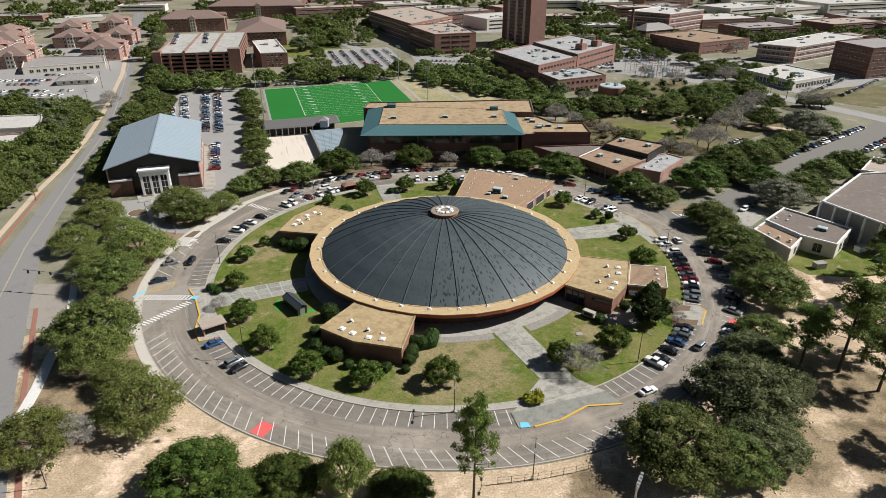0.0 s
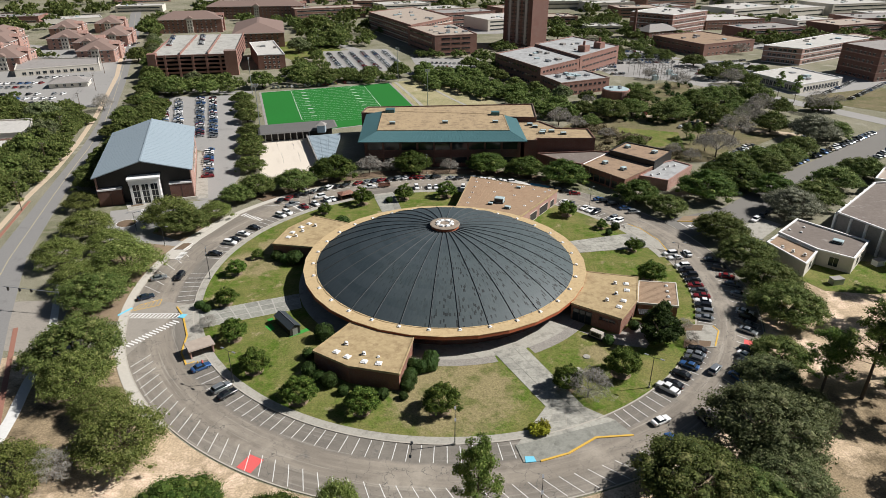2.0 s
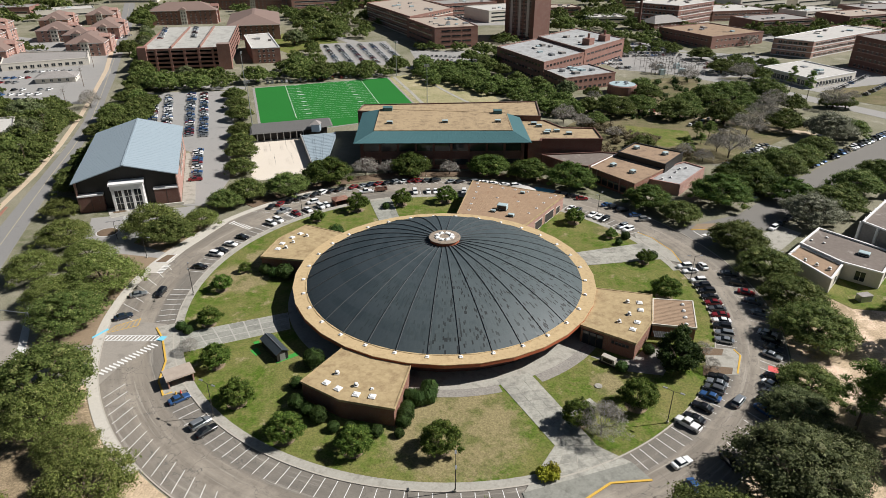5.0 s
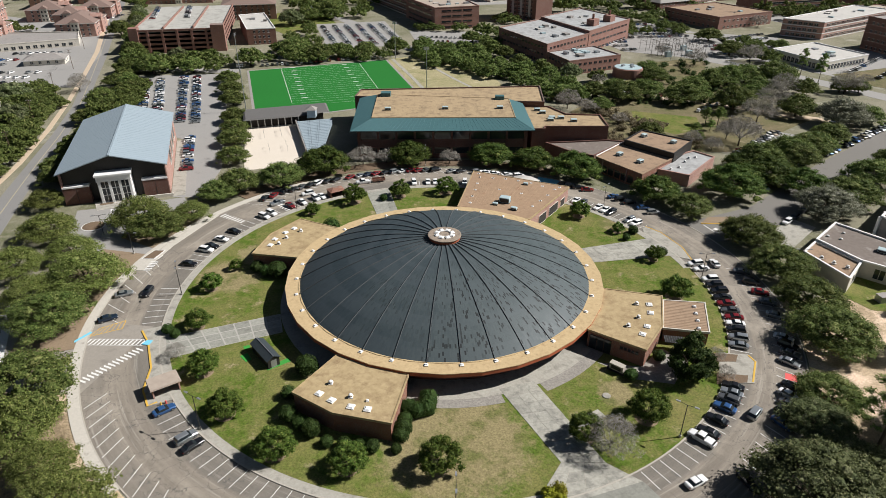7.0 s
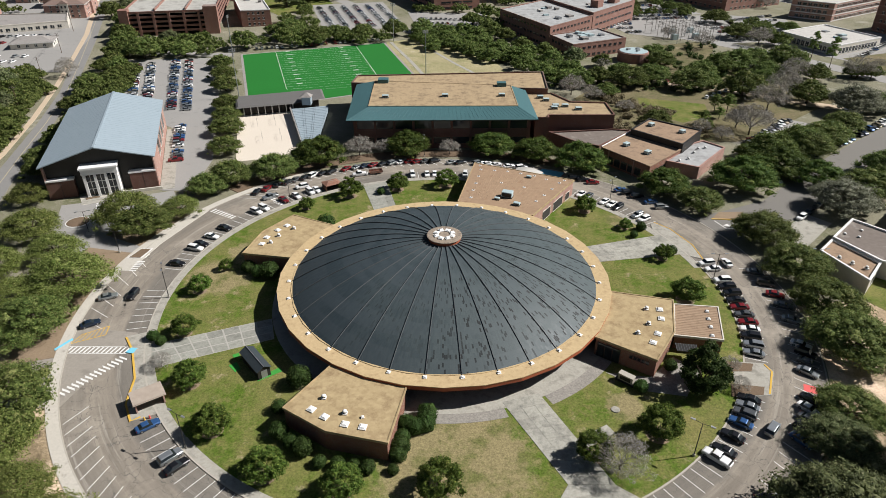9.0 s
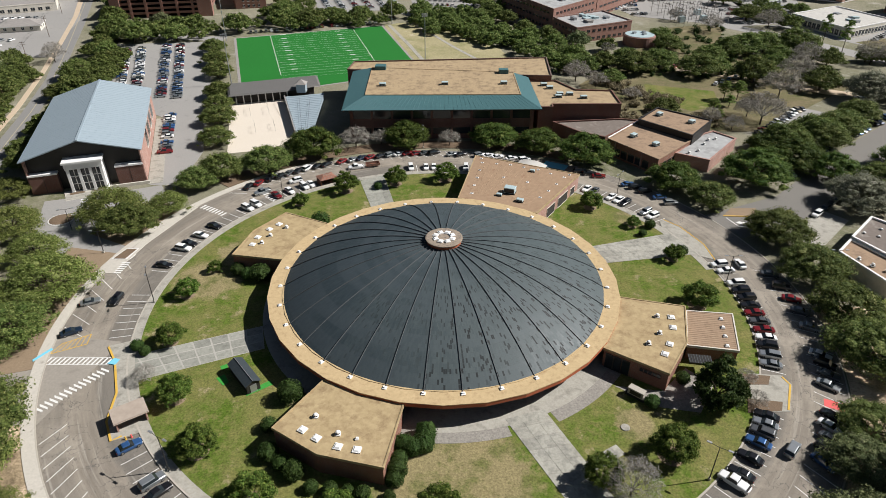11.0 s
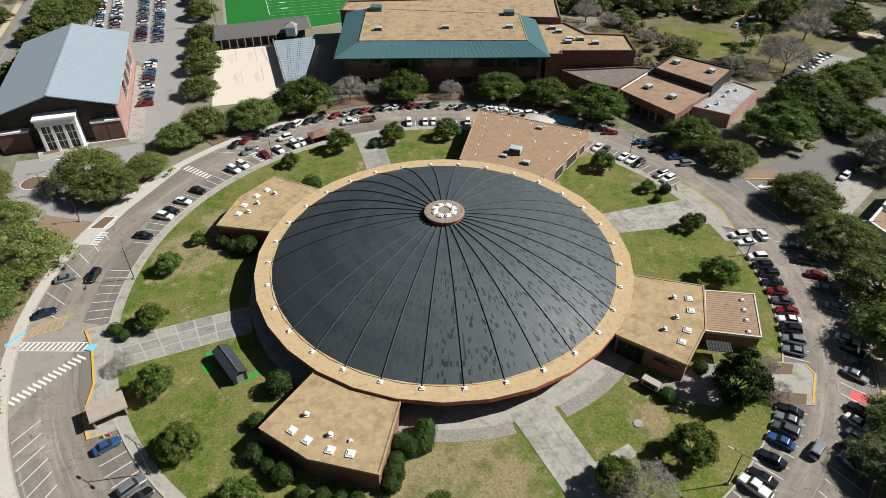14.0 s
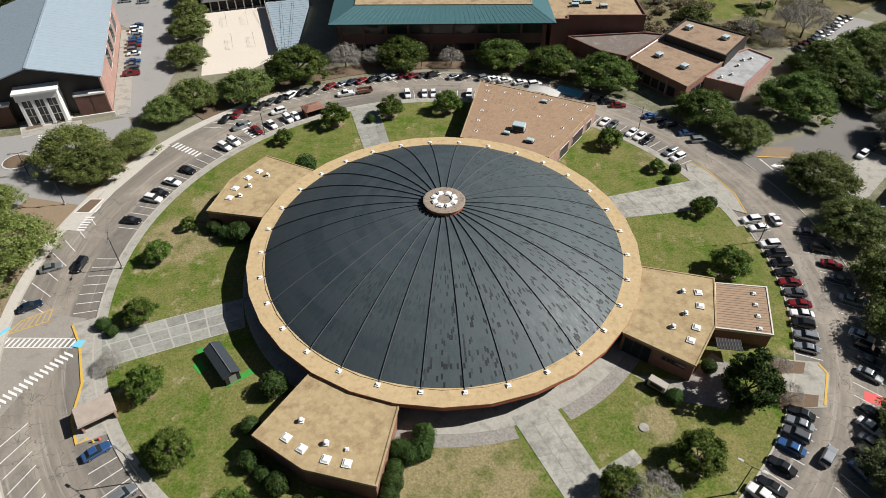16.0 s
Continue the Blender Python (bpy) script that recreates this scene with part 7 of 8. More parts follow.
LIGHT = ["white"] * 7 + ["silver"] * 5 + ["grey"] * 2 + ["black"] * 2 + ["red"] * 2 + ["blue"] * 4 + ["tan"]
M_tyre = surface("tyre_rubber", (0.02, 0.02, 0.02), (0.03, 0.03, 0.03), 1.0, 5.0, 0.85, relief=0)
M_rim = surface("wheel_alloy", (0.5, 0.5, 0.5), (0.4, 0.4, 0.4), 1.0, 5.0, 0.35, 0.8, relief=0)
M_lamp_red = surface("tail_lamp", (0.35, 0.015, 0.015), (0.28, 0.01, 0.01), 1.0, 5.0, 0.3, relief=0)


def loft(stations):
    """Joins closed outlines of equal length into a skin with closed ends."""
    n, vs, fs = len(stations[0]), [], []
    for st in stations:
        vs += st
    for j in range(len(stations) - 1):
        fs += [(j * n + i, j * n + (i + 1) % n, (j + 1) * n + (i + 1) % n, (j + 1) * n + i) for i in range(n)]
    fs += [tuple(range(n)), tuple(range((len(stations) - 1) * n, len(stations) * n))[::-1]]
    return Solid().add(vs, fs)


def section(x, w, z0, z1, r=0.12):
    return [(x, -w * 0.94, z0), (x, -w, z0 + r * 2), (x, -w, z1 - r), (x, -w + r * 1.2, z1), (x, w - r * 1.2, z1), (x, w, z1 - r), (x, w, z0 + r * 2), (x, w * 0.94, z0)]


def car_model(name, kind, fine=True):
    """A car facing +x, with body, cabin glass, roof panel, four wheels and lamps."""
    L, W, H = {"sedan": (4.75, 0.91, 1.45), "suv": (4.7, 0.95, 1.72), "pickup": (5.7, 1.0, 1.88)}[kind]
    hood, belt = {"sedan": (0.92, 0.98), "suv": (1.05, 1.12), "pickup": (1.12, 1.2)}[kind]
    t = thing(name, "parked car", "car")
    f, b = L / 2, -L / 2
    tail = {"sedan": hood + 0.06, "suv": belt, "pickup": belt - 0.1}[kind]
    body = part("body", loft([section(f, W * 0.72, 0.34, hood * 0.72), section(f - 0.25, W * 0.93, 0.24, hood * 0.9), section(f - 1.3, W, 0.22, hood), section(0.25, W, 0.22, belt), section(b + 1.0, W, 0.22, belt), section(b + 0.2, W * 0.94, 0.26, tail), section(b, W * 0.8, 0.36, tail * 0.86)]), PAINTS["white"], t, smooth=False)
    if kind == "sedan":
        lo, hi = (f - 1.45, b + 0.62), (f - 2.2, b + 1.35)
    elif kind == "suv":
        lo, hi = (f - 1.3, b + 0.1), (f - 1.95, b + 0.5)
    else:
        lo, hi = (f - 1.5, b + 2.1), (f - 2.1, b + 2.35)
    wl, wh = W * 0.95, W * 0.74
    zb, zt = belt - 0.06, H - 0.05
    part("cabin_glass", Solid().add([(lo[0], -wl, zb), (lo[1], -wl, zb), (lo[1], wl, zb), (lo[0], wl, zb), (hi[0], -wh, zt), (hi[1], -wh, zt), (hi[1], wh, zt), (hi[0], wh, zt)],
                                [(0, 1, 2, 3), (7, 6, 5, 4), (0, 4, 5, 1), (1, 5, 6, 2), (2, 6, 7, 3), (3, 7, 4, 0)]), M_glass, t)
    roof = part("roof", Solid().prism([(hi[0] + 0.08, -wh - 0.04), (hi[0] + 0.08, wh + 0.04), (hi[1] - 0.08, wh + 0.04), (hi[1] - 0.08, -wh - 0.04)], zt - 0.02, H, [(hi[0] - 0.1, -wh + 0.08), (hi[0] - 0.1, wh - 0.08), (hi[1] + 0.1, wh - 0.08), (hi[1] + 0.1, -wh + 0.08)]), PAINTS["white"], t)
    if kind == "pickup":
        part("bed", Solid().box(b + 0.18, b + 1.95, -W * 0.82, W * 0.82, belt - 0.13, belt - 0.06), M_darkmetal, t)
    wheel = Solid().tube((0, -0.11, 0), (0, 0.11, 0), 0.33, 0.33, 12).mesh("wheel", M_tyre)
    rim = Solid().tube((0, -0.125, 0), (0, 0.125, 0), 0.2, 0.2, 8).mesh("rim", M_rim)
    for x in (f - 0.9, b + 0.95):
        for y in (-W + 0.1, W - 0.1):
            k = part("wheel", wheel, None, t, at=(x, y, 0.33))
            if fine:
                part("rim", rim, None, k)
    for y in (-W * 0.68, W * 0.68) if fine else ():
        part("headlight", Solid().box(f - 0.16, f - 0.02, y - 0.16, y + 0.16, hood * 0.62, hood * 0.74), M_plastic, t)
        part("tail_light", Solid().box(b + 0.0, b + 0.1, y - 0.14, y + 0.14, tail * 0.7, tail * 0.84), M_lamp_red, t)
    return t


MODELS = {(k, fine): car_model("car" if k != "pickup" else "pickup_truck", k, fine) for k in ("sedan", "suv", "pickup") for fine in (True, False)}
WORDS = {"sedan": "saloon car", "suv": "sport utility vehicle", "pickup": "pickup truck"}
PLACED = set()


def car(kind, colour, x, y, turn, where, z=0.05):
    key = (kind, math.hypot(x, y) < 93)
    src = MODELS[key]
    if key in PLACED:
        t = copy_thing(src, pose(x, y, z, 0, 0, turn))
    else:
        PLACED.add(key)
        src.matrix_world = pose(x, y, z, 0, 0, turn)
        t = src
    for o in t.children:
        if o.name.split(".")[0] in ("body", "roof"):
            o.material_slots[0].link = "OBJECT"
            o.material_slots[0].material = PAINTS[colour]
    return tagged(t, colour + " " + WORDS[kind] + " " + where, "pickup truck" if kind == "pickup" else "car", "cars " + where)


def pick(g):
    return g.choice(["sedan"] * 5 + ["suv"] * 4 + ["pickup"])


rng = random.Random(11)
BAY, LOT, ROADSIDE = "parked in a bay of the ring drive", "parked in the lot behind the gymnasium", "parked along the side street"


def ring_cars(items, r, extra, where=BAY):
    """Cars at angles round the drive; extra turns them from the radial direction."""
    for a, kind, colour in items:
        rr = r + rng.uniform(-0.25, 0.25)
        x, y = polar(rr, a)
        car(kind, colour, x, y, a + extra + rng.uniform(-1.5, 1.5), where)


ring_cars([(11.0, "suv", "white"), (8.7, "sedan", "white"), (4.3, "suv", "white"), (1.9, "suv", "black"), (-0.4, "suv", "black"), (-2.8, "sedan", "black"), (-5.1, "sedan", "red"), (-7.5, "sedan", "grey"), (-9.9, "sedan", "red"), (-12.1, "sedan", "white"),
           (-14.3, "suv", "black"), (-16.8, "suv", "silver"), (-19.2, "sedan", "silver"), (-31.8, "sedan", "black"), (-33.6, "sedan", "silver"), (-35.6, "suv", "grey"), (-37.9, "sedan", "blue"), (-41.4, "sedan", "black"), (-45.0, "sedan", "black"), (-47.0, "pickup", "white")], 76.3, 180)
ring_cars([(6.5, "sedan", "grey"), (2.8, "suv", "black"), (-0.7, "sedan", "red"), (-4, "sedan", "grey"), (-8, "sedan", "silver"), (-14.6, "sedan", "white"), (-16.6, "suv", "black"), (-18.9, "sedan", "grey"), (-21.2, "sedan", "silver"), (-27.4, "sedan", "black"),
           (-29.5, "sedan", "white"), (-31.8, "sedan", "grey"), (-34.0, "suv", "black"), (-36.2, "sedan", "blue"), (-49.5, "sedan", "black"), (-57, "sedan", "blue")], 87.4, -22)
ring_cars([(153.5, "sedan", "black"), (157.9, "sedan", "white"), (161.6, "sedan", "black"), (163.6, "suv", "white"), (170.2, "sedan", "black"), (-140.7, "sedan", "blue"), (-132.6, "suv", "silver"), (-130.4, "sedan", "black"), (143.6, "suv", "white"), (141.2, "suv", "white"),
           (135.2, "sedan", "red"), (131.6, "sedan", "white"), (127.6, "suv", "white"), (125.7, "sedan", "white")], 76.8, 180)
ring_cars([(-177.7, "sedan", "silver"), (-170.1, "sedan", "navy")], 88.0, 204)
ring_cars([(137.1, "sedan", "black"), (134.7, "sedan", "red"), (131.7, "suv", "black"), (129.4, "sedan", "black"), (127.2, "sedan", "grey"), (125.0, "sedan", "black"), (122.8, "suv", "white"), (120.4, "sedan", "black"), (118.3, "sedan", "black"), (114.5, "sedan", "red"),
           (111.9, "sedan", "silver"), (109.8, "sedan", "navy"), (107.7, "sedan", "red"), (105.3, "sedan", "black"), (102.9, "suv", "silver"), (100.8, "sedan", "white"), (98.7, "sedan", "red"), (96.7, "sedan", "red"), (94.6, "sedan", "grey"), (92.5, "suv", "black")], 88.9, -62)
ring_cars([(88.1, "sedan", "silver"), (86.0, "sedan", "black"), (81.6, "suv", "silver"), (79.3, "sedan", "white"), (77.1, "sedan", "white"), (73.8, "sedan", "white"), (70.7, "suv", "white"), (57.1, "suv", "black"), (54.8, "sedan", "black"), (52.5, "sedan", "red")], 87.6, -55)
ring_cars([(51.6, "sedan", "white"), (49.6, "sedan", "grey"), (44.9, "sedan", "white"), (42.8, "sedan", "white"), (40.8, "suv", "black"), (35.0, "suv", "silver"), (32.8, "suv", "white"), (98.9, "suv", "white"), (94.9, "sedan", "white"), (92.8, "sedan", "white"), (84.3, "suv", "white")], 76.4, 180)
ring_cars([(45.7, "sedan", "blue"), (43.8, "suv", "black"), (41.3, "suv", "black"), (37.6, "sedan", "blue"), (34.7, "suv", "silver")], 88.2, -30)
ring_cars([(-178.2, "suv", "black"), (136.6, "pickup", "silver"), (127.9, "suv", "white"), (10.4, "sedan", "white"), (-36.4, "suv", "silver"), (112.4, "pickup", "white"), (-54.8, "sedan", "white")], 82.0, 84, "on the ring drive")
_t = thing("trailer", "rusty low utility trailer behind the white pickup", "trailer", (*polar(81.6, 108.2), 0.05), 197)
part("bed", Solid().box(-2.4, 2.4, -1.0, 1.0, 0.55, 0.75), M_brick, _t)
part("rail", Solid().box(-2.4, 2.4, -1.0, -0.94, 0.75, 1.5).box(-2.4, 2.4, 0.94, 1.0, 0.75, 1.5).box(-2.4, -2.3, -1, 1, 0.75, 1.5), M_brick, _t)
for _y in (-1.05, 1.05):
    part("wheel", Solid().tube((0, _y - 0.1, 0.33), (0, _y + 0.1, 0.33), 0.33, n=12), M_tyre, _t)
part("hitch", Solid().tube((2.4, 0, 0.6), (3.6, 0, 0.5), 0.06), M_darkmetal, _t)


def car_row(a, b, n, turn, where, skip=0.06, z=0.07):
    for i in range(n):
        if rng.random() < skip:
            continue
        p = Vector(a).lerp(Vector(b), (i + 0.5) / n)
        car(pick(rng), rng.choice(LIGHT if where == LOT else MANY), p.x + rng.uniform(-0.2, 0.2), p.y + rng.uniform(-0.2, 0.2), turn + rng.choice((0, 180)) + rng.uniform(-2, 2), where, z)


# rows of the lot behind the gymnasium
car_row((-152.5, 163), (-178.0, 231), 24, 18, LOT)
car_row((-145.5, 165), (-170.5, 233), 24, 18, LOT)
car_row((-127.2, 146), (-158.5, 239), 32, 18, LOT)
car_row((-120.4, 148), (-150.8, 239), 32, 18, LOT)
car_row((-103.0, 87), (-116.0, 128), 14, 18, LOT)
car_row((-165.5, 160), (-188.0, 226), 20, 18, LOT, 0.3)
# both sides of the eastern street
car_row((118.5, 70), (160.0, 108), 10, 100, ROADSIDE, 0.3)
car_row((160.5, 107), (231.0, 162), 24, 100, ROADSIDE)
car_row((206.0, 118), (240.0, 146), 11, 100, ROADSIDE)
car_row((113, 41), (128, 54), 3, 40, ROADSIDE, 0)
car_row((124, 108), (156, 138.5), 13, 100, "parked in the small lot beside the scrub", 0.05, 0.09)


def car_field(name, label, rows, seed):
    """Many far cars as one mesh: a body and a dark cabin for each."""
    g, s = random.Random(seed), Solid()
    mats, idx = [PAINTS["white"], PAINTS["silver"], PAINTS["black"], PAINTS["grey"], PAINTS["red"], PAINTS["blue"], M_glass], []
    for a, b, n, turn, *up in rows:
        for i in range(n):
            if g.random() < 0.1:
                continue
            p = Vector(a).lerp(Vector(b), (i + 0.5) / n)
            m = pose(p.x, p.y, up[0] if up else 0.07, 0, 0, turn)
            k = len(s.f)
            s.add([m @ Vector(v) for v in ((2.3, -0.85, 0.3), (2.3, 0.85, 0.3), (-2.3, 0.85, 0.3), (-2.3, -0.85, 0.3), (2.2, -0.8, 0.75), (2.2, 0.8, 0.75), (-2.25, 0.85, 0.95), (-2.25, -0.85, 0.95))],
                  [(3, 2, 1, 0), (4, 5, 6, 7), (0, 1, 5, 4), (1, 2, 6, 5), (2, 3, 7, 6), (3, 0, 4, 7)])
            s.box(-1.7, 0.9, -0.72, 0.72, 0.9, 1.35, m)
            k2 = len(s.f)
            s.box(-1.4, 0.4, -0.64, 0.64, 1.35, 1.5, m)
            c = g.choice((0, 0, 0, 0, 0, 1, 1, 1, 2, 3, 4, 5))
            idx += [c] * 6 + [6] * 6 + [c] * 6
    me = s.mesh(name, mats)
    for p, i in zip(me.polygons, idx):
        p.material_index = i
    return tagged(new(name, me), label, "cars", kind="stuff")


car_field("distant_cars", "rows of parked cars in the far campus lots", [((-104 + k * 9.5, 412 + k * 3), (-80 + k * 9.5, 334 + k * 1.5), 28, 18) for k in range(6)]
          + [((130 + k * 4, 366 + k * 13), (196 - k * 4, 376 + k * 11), 22, 100) for k in range(4)] + [((192, 298 + k * 13), (228, 304 + k * 13), 12, 100) for k in range(4)] + [((124, 322 + k * 14), (138, 324 + k * 14), 5, 100) for k in range(3)] + [((-120, 268), (-44, 296), 26, 110), ((88, 305), (140, 360), 14, 40), ((250, 252), (300, 300), 16, 100), ((262, 240), (318, 292), 18, 100), ((215, 300), (250, 332), 10, 20), ((100, 210), (128, 196), 8, 40)]
          + [((-330, 318 + k * 14), (-300, 330 + k * 14), 6, 80) for k in range(4)] + [((-318, 402 + k * 12), (-296, 420 + k * 12), 8, 80) for k in range(5)]
          + [((-234 + k * 12, 352 + k * 3), (-252 + k * 12, 410 + k * 3), 14, 12, 14.65) for k in (1, 3)] + [((118, 384 + k * 16), (196, 402 + k * 16), 22, 100) for k in range(3)] + [((212, 318 + k * 15), (256, 340 + k * 15), 12, 100) for k in range(4)]
          + [((-320, 216 + k * 13), (-250, 222 + k * 13), 13, 80) for k in range(3)] + [((-335, 262), (-284, 268), 11, 80), ((-335, 276), (-284, 282), 11, 80), ((-300, 300), (-262, 306), 8, 80), ((-18, 352), (28, 346), 13, 100), ((-20, 368), (28, 362), 13, 100), ((280, 500), (340, 530), 14, 20), ((290, 484), (350, 512), 14, 20), ((-30, 600), (70, 620), 22, 100), ((-20, 580), (70, 598), 20, 100), ((360, 590), (450, 640), 20, 110), ((372, 572), (462, 622), 20, 110), ((128, 170), (160, 196), 7, 60), ((186, 150), (214, 172), 8, 100)], 3)

# ---- small structures, lamps and poles ----
shed = thing("garden_shed", "dark metal shed with a gabled roof on green matting", "shed", (-42.2, -30.4, 0.12), -50.5)
part("wall", Solid().box(-4.3, 4.3, -1.45, 1.45, 0, 2.3), M_darkmetal, shed)
for k in (-1, 1):
    part("roof", Solid().add([(-4.6, 0, 3.2), (4.6, 0, 3.2), (4.6, k * 1.75, 2.25), (-4.6, k * 1.75, 2.25), (-4.6, 0, 3.3), (4.6, 0, 3.3), (4.6, k * 1.75, 2.35), (-4.6, k * 1.75, 2.35)],
                             [(0, 1, 2, 3), (4, 5, 6, 7), (0, 3, 7, 4), (1, 2, 6, 5), (2, 3, 7, 6)]), M_roof_shed, shed)
part("gable", Solid().add([(4.3, -1.45, 2.3), (4.3, 1.45, 2.3), (4.3, 0, 3.15), (4.2, -1.45, 2.3), (4.2, 1.45, 2.3), (4.2, 0, 3.15)], [(0, 1, 2), (5, 4, 3), (0, 2, 5, 3), (1, 4, 5, 2)]), M_darkmetal, shed)
part("door", Solid().box(4.3, 4.36, -0.7, 0.7, 0, 2.0), M_metal, shed)
part("seam", Solid().box(-4.6, 4.6, -0.06, 0.06, 3.28, 3.36), M_metal, shed)
for poly in ([(-48.6, -29.9), (-47.2, -28.6), (-45.6, -31.0), (-46.6, -32.0)], [(-40.8, -35.0), (-36.0, -31.6), (-37.0, -30.4), (-41.0, -33.8)], [(-48.9, -26.2), (-47.6, -25.4), (-47.0, -26.6), (-48.2, -27.2)]):
    tagged(new("ground_mat", Solid().prism(poly, 0.1, 0.17).mesh("ground_mat", M_mat)), "bright green artificial grass matting beside the shed", "mat", "mats round the shed")

shelter = thing("bus_shelter", "small brick shelter with a weathered flat roof", "shelter", (-61.8, -41.7, 0.19), 35)
part("roof", Solid().box(-3.2, 3.2, -2.3, 2.3, 2.4, 2.62).box(-3.3, 3.3, -2.4, 2.4, 2.36, 2.42), M_roof_far, shelter)
part("wall", Solid().box(-2.9, -2.6, -1.9, 1.9, 0, 2.4).box(-2.6, 2.9, 1.6, 1.9, 0, 2.4).box(2.6, 2.9, -1.9, 1.6, 0, 2.4), M_brick_pink, shelter)
part("bench", Solid().box(-2.2, 2.2, 0.9, 1.4, 0.4, 0.5).box(-2.0, -1.9, 0.9, 1.4, 0, 0.4).box(1.9, 2.0, 0.9, 1.4, 0, 0.4), M_wood_pole, shelter)
for x, y, c in ((-60.0, -46.0, M_red), (-60.9, -46.5, M_yellow)):
    b = thing("hydrant", "small red and yellow post beside the shelter", "bollard", (x, y, 0.05), 0, "posts beside the shelter")
    part("barrel", Solid().lathe([(0.22, 0), (0.22, 0.15), (0.16, 0.2), (0.16, 0.65), (0.1, 0.8)], 10), c, b)
shelter_n = thing("bus_shelter", "brown roofed shelter beside the northern walk", "shelter", (-39.8, 64.2, 0.05), 33)
part("roof", Solid().prism([(-3, -2.4), (3, -2.4), (3, 2.4), (-3, 2.4)], 2.4, 3.1, [(-1.2, -0.2), (1.2, -0.2), (1.2, 0.2), (-1.2, 0.2)]), M_brick, shelter_n)
part("wall", Solid().box(-2.7, 2.7, 1.7, 2.0, 0, 2.4).box(-2.7, -2.4, -1.6, 1.7, 0, 2.4).box(2.4, 2.7, -1.6, 1.7, 0, 2.4), M_brick, shelter_n)


def street_lamp(x, y, h, turn, z=0.1, material=None, twin=True):
    """A tapered pole with an arm and a flat lamp head."""
    material = material or M_darkmetal
    t = thing("street_lamp", "slim dark street lamp with two short arms", "street lamp", (x, y, z), turn, "street lamps round the drive")
    part("base", Solid().lathe([(0.28, 0), (0.28, 0.5), (0.2, 0.6)], 12), M_concrete, t)
    part("pole", Solid().tube((0, 0, 0.5), (0, 0, h), 0.11, 0.07, 8), material, t)
    part("arm", Solid().tube((0, 0, h - 0.1), (1.6, 0, h + 0.15), 0.05, 0.05, 6), material, t)
    part("head", Solid().prism([(1.4, -0.2), (2.3, -0.16), (2.3, 0.16), (1.4, 0.2)], h + 0.08, h + 0.24), M_metal, t)
    if twin:
        part("arm", Solid().tube((0, 0, h - 0.1), (-1.6, 0, h + 0.15), 0.05, 0.05, 6), material, t)
        part("head", Solid().prism([(-1.4, -0.2), (-2.3, -0.16), (-2.3, 0.16), (-1.4, 0.2)], h + 0.08, h + 0.24), M_metal, t)


for x, y, h, a in ((-50.0, -53.7, 9.0, 150), (48.0, -55.1, 8.6, -35), (-72.2, -3.1, 9.4, 110), (2.2, -74.0, 8.0, -90), (56.4, 55.5, 8.0, 50), (74.2, 7.0, 8.0, 0), (-75.8, -96.0, 9.0, 150), (-95.2, 19.7, 7.0, 180), (-110.2, 32.0, 7.0, 200), (-52.0, 52.6, 8.0, 140), (-8.0, 94.2, 8.0, 270), (17.2, -93.4, 9.0, 80), (104.2, 11.6, 7, 0)):
    street_lamp(x, y, h, a)


def light_mast(x, y, h, turn):
    t = thing("floodlight_mast", "tall grey floodlight mast beside the playing field", "floodlight", (x, y, 0), turn, "floodlight masts")
    part("pole", Solid().tube((0, 0, 0), (0, 0, h), 0.28, 0.14, 10), M_metal, t)
    part("crossbar", Solid().box(-1.6, 1.6, -0.08, 0.08, h - 0.6, h - 0.45).box(-1.6, 1.6, -0.08, 0.08, h - 1.5, h - 1.35), M_metal, t)
    for i in range(4):
        for k in (0, 1):
            part("lamp", Solid().box(-1.5 + i * 0.85, -1.0 + i * 0.85, -0.45, 0.05, h - 0.45 - 0.9 * k, h - 0.0 - 0.9 * k), M_metal, t)


for x, y, h, a in ((-101.5, 168.0, 24, 30), (-10.5, 211.0, 24, 200), (-128, 250, 24, 90), (-34, 292, 24, 150), (33.9, -102.8, 10.4, 60)):
    light_mast(x, y, h, a)


def utility_pole(x, y, h, turn):
    t = thing("utility_pole", "weathered wooden utility pole with crossarms", "utility pole", (x, y, 0), turn, "poles along the avenue")
    part("pole", Solid().tube((0, 0, 0), (0, 0, h), 0.17, 0.11, 8), M_wood_pole, t)
    for k in (0.5, 1.6):
        part("crossarm", Solid().box(-1.2, 1.2, -0.06, 0.06, h - k - 0.12, h - k), M_wood_pole, t)
    for i in (-1.1, -0.4, 0.4, 1.1):
        part("insulator", Solid().lathe([(0.05, h - 0.5), (0.07, h - 0.42), (0.04, h - 0.3)], 6, (i, 0)), M_plastic, t)


POLES = [(-122.0, 6.0), (-158.0, 50.0), (-176.0, 100.0), (-193.0, 146.0), (-212.0, 200.0), (-232.0, 258.0), (-256.0, 320.0)]
for x, y in POLES[1:]:
    utility_pole(x - 4, y, 12, 18)
for (x0, y0), (x1, y1) in zip(POLES[1:], POLES[2:]):
    for k in (-1.1, 0.4, 1.1):
        s, n = Solid(), 8
        for i in range(n):
            u0, u1 = i / n, (i + 1) / n
            s.tube((x0 - 4 + k + (x1 - x0) * u0, y0 + (y1 - y0) * u0, 11.6 - 3.2 * u0 * (1 - u0)), (x0 - 4 + k + (x1 - x0) * u1, y0 + (y1 - y0) * u1, 11.6 - 3.2 * u1 * (1 - u1)), 0.025, 0.025, 3)
        tagged(new("power_cable", s.mesh("power_cable", M_darkmetal)), "thin dark power cable sagging between poles", "cable", "cables along the avenue")

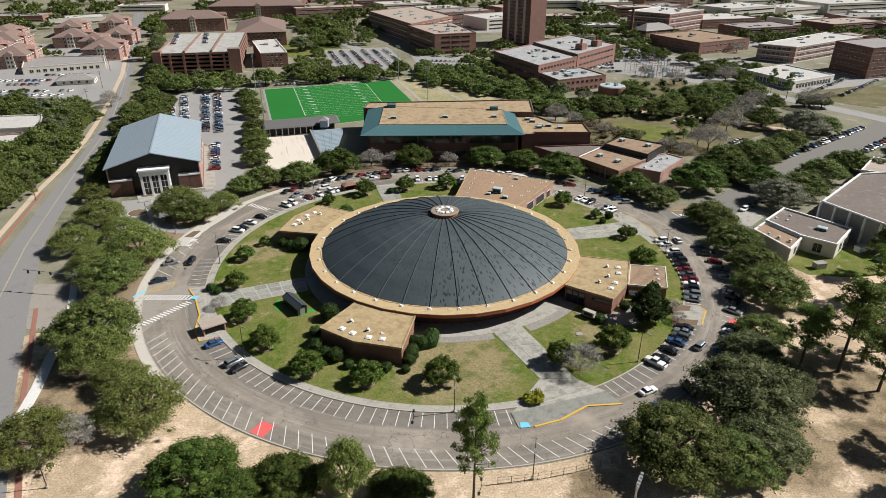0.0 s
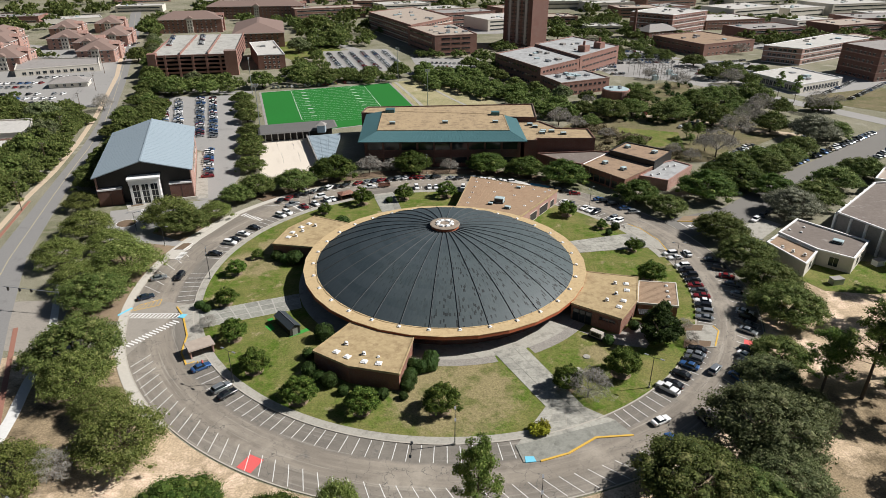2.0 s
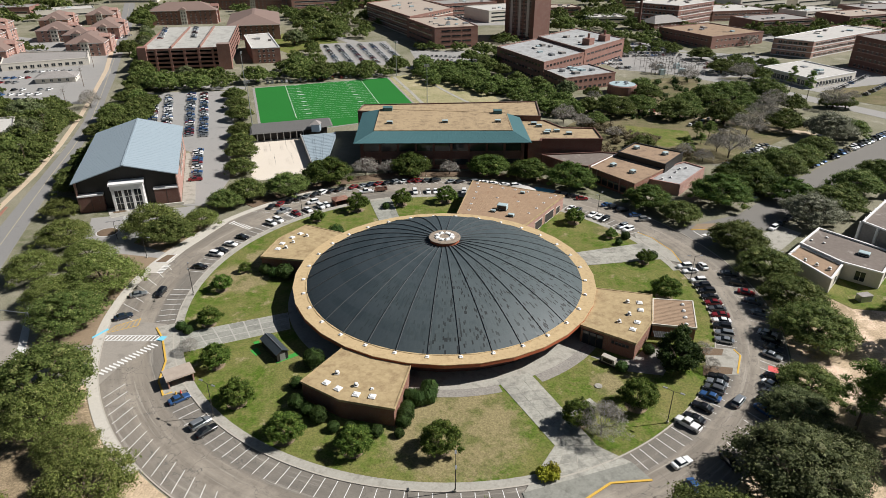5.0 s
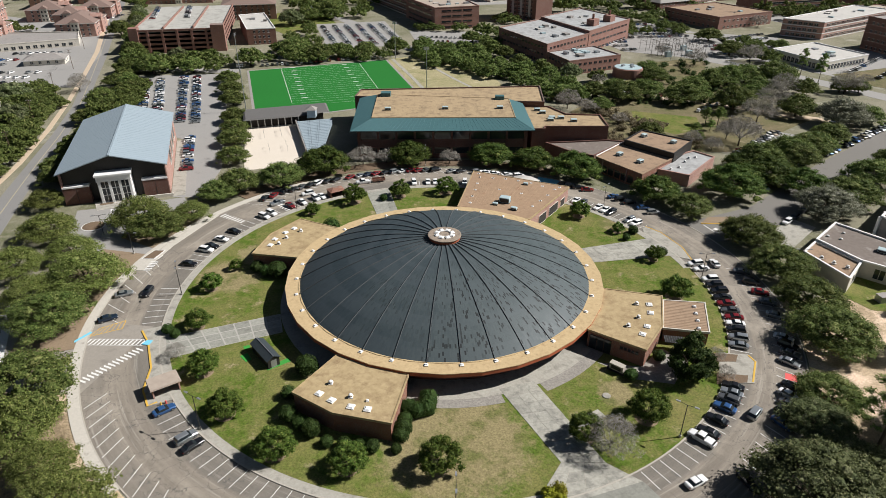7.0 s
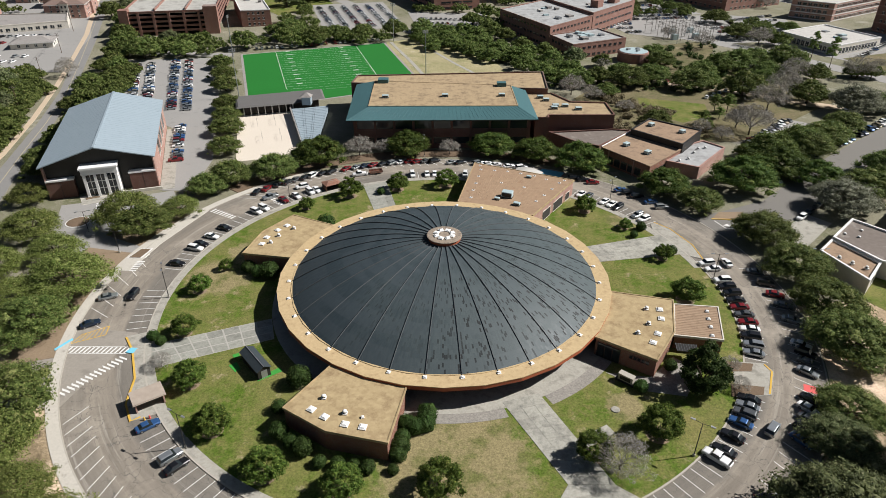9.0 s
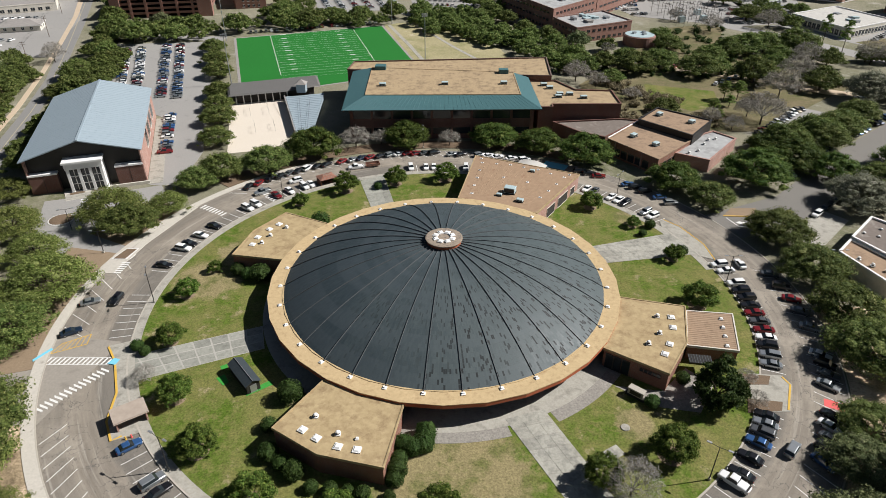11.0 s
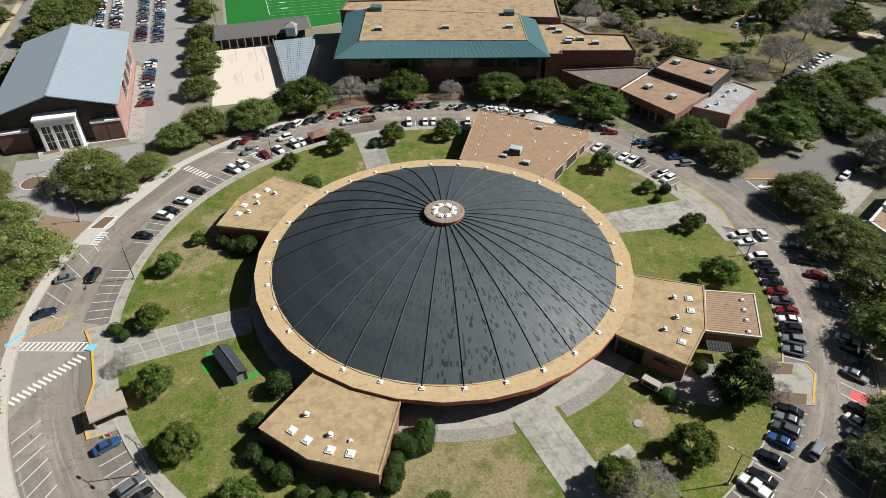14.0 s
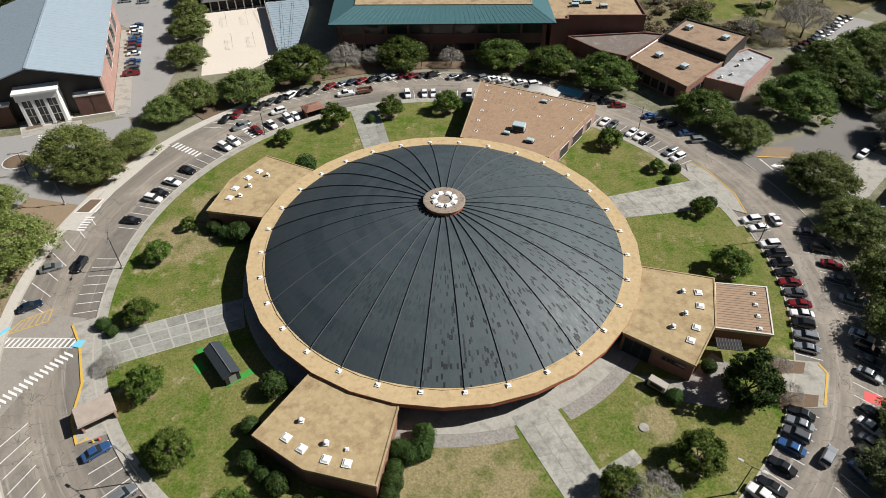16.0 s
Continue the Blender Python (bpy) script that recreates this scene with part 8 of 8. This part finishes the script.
# grey steel electric yard among the campus lots
yard = thing("substation", "grey steel lattice electric substation behind a fence", "substation", (162, 312, 0.07), 15)
for i in range(5):
    for k in range(3):
        x, y = -16 + i * 8, -16 + k * 16
        part("portal", Solid().tube((x, y - 4, 0), (x, y - 4, 10), 0.16, n=5).tube((x, y + 4, 0), (x, y + 4, 10), 0.16, n=5).tube((x, y - 4, 9.8), (x, y + 4, 9.8), 0.16, n=5).tube((x, y - 4, 6.5), (x, y + 4, 6.5), 0.1, n=4).tube((x, y - 4, 6.5), (x, y, 9.8), 0.08, n=4).tube((x, y + 4, 6.5), (x, y, 9.8), 0.08, n=4), M_roof_grey, yard)
for k in (-20, -12, -4, 4, 12, 20):
    part("busbar", Solid().tube((-18, k, 7.6), (18, k, 7.6), 0.09, n=4).tube((-18, k, 4.6), (18, k, 4.6), 0.07, n=4), M_roof_grey, yard)
for x, y in ((-10, -8), (6, -8), (-2, 8), (12, 8)):
    part("transformer", Solid().box(x - 2, x + 2, y - 1.4, y + 1.4, 0, 3.4).tube((x - 1, y, 3.4), (x - 1, y, 5.0), 0.18, n=6).tube((x + 1, y, 3.4), (x + 1, y, 5.0), 0.18, n=6), M_unit, yard)

# traffic signals over the avenue
sig = thing("traffic_signal", "dark mast arm with three hanging traffic signals", "traffic signal", (-107.0, -22.5, 0), 172)
part("pole", Solid().tube((0, 0, 0), (0, 0, 6.6), 0.16, 0.12, 8), M_metal, sig)
part("arm", Solid().tube((0, 0, 6.2), (17, 0, 6.8), 0.12, 0.07, 6), M_metal, sig)
for i in range(3):
    part("signal_head", Solid().box(8 + i * 3.6, 8.4 + i * 3.6, -0.2, 0.2, 5.6, 6.6), M_darkmetal, sig)

# timber rail fence at the southern edge
for i in range(12):
    f = thing("fence_panel", "dark metal fence panel on the sandy verge", "fence", (*polar(95.2, -83 + i * 1.6), 0), -83 + i * 1.6 + 90, "fence panels")
    part("post", Solid().tube((-1.3, 0, 0), (-1.3, 0, 1.9), 0.05, n=6), M_darkmetal, f)
    for z in (0.3, 1.1, 1.8):
        part("rail", Solid().tube((-1.3, 0, z), (1.35, 0, z), 0.025, n=4), M_darkmetal, f)
# storage containers and clutter in the service yard
for x, y, a, m in ((140, 8, 20, M_whitewall), (143, 1, 25, M_unit), (119.5, -4.5, 12, M_metal)):
    c = thing("storage_box", "weathered storage box in the service yard", "container", (x, y, 0.08), a, "boxes in the service yard")
    part("body", Solid().box(-1.8, 1.8, -1.1, 1.1, 0, 1.9), m, c)
    part("lid", Solid().box(-1.9, 1.9, -1.2, 1.2, 1.9, 2.0), M_roof_grey, c)
part("cover", Solid().lathe([(0.9, 0), (0.9, 0.16), (0.4, 0.2)], 16), M_concrete, thing("manhole", "round concrete manhole ring in the lawn", "manhole", (30.6 + 5.2, -43.0, 0.12)))
_c = thing("chimney", "tall thin brick chimney on the campus", "chimney", (196, 520, 0))
part("flue_pipe", Solid().lathe([(1.8, 0), (1.2, 28), (1.35, 28.2), (1.35, 29)], 16), M_brick_dark, _c)
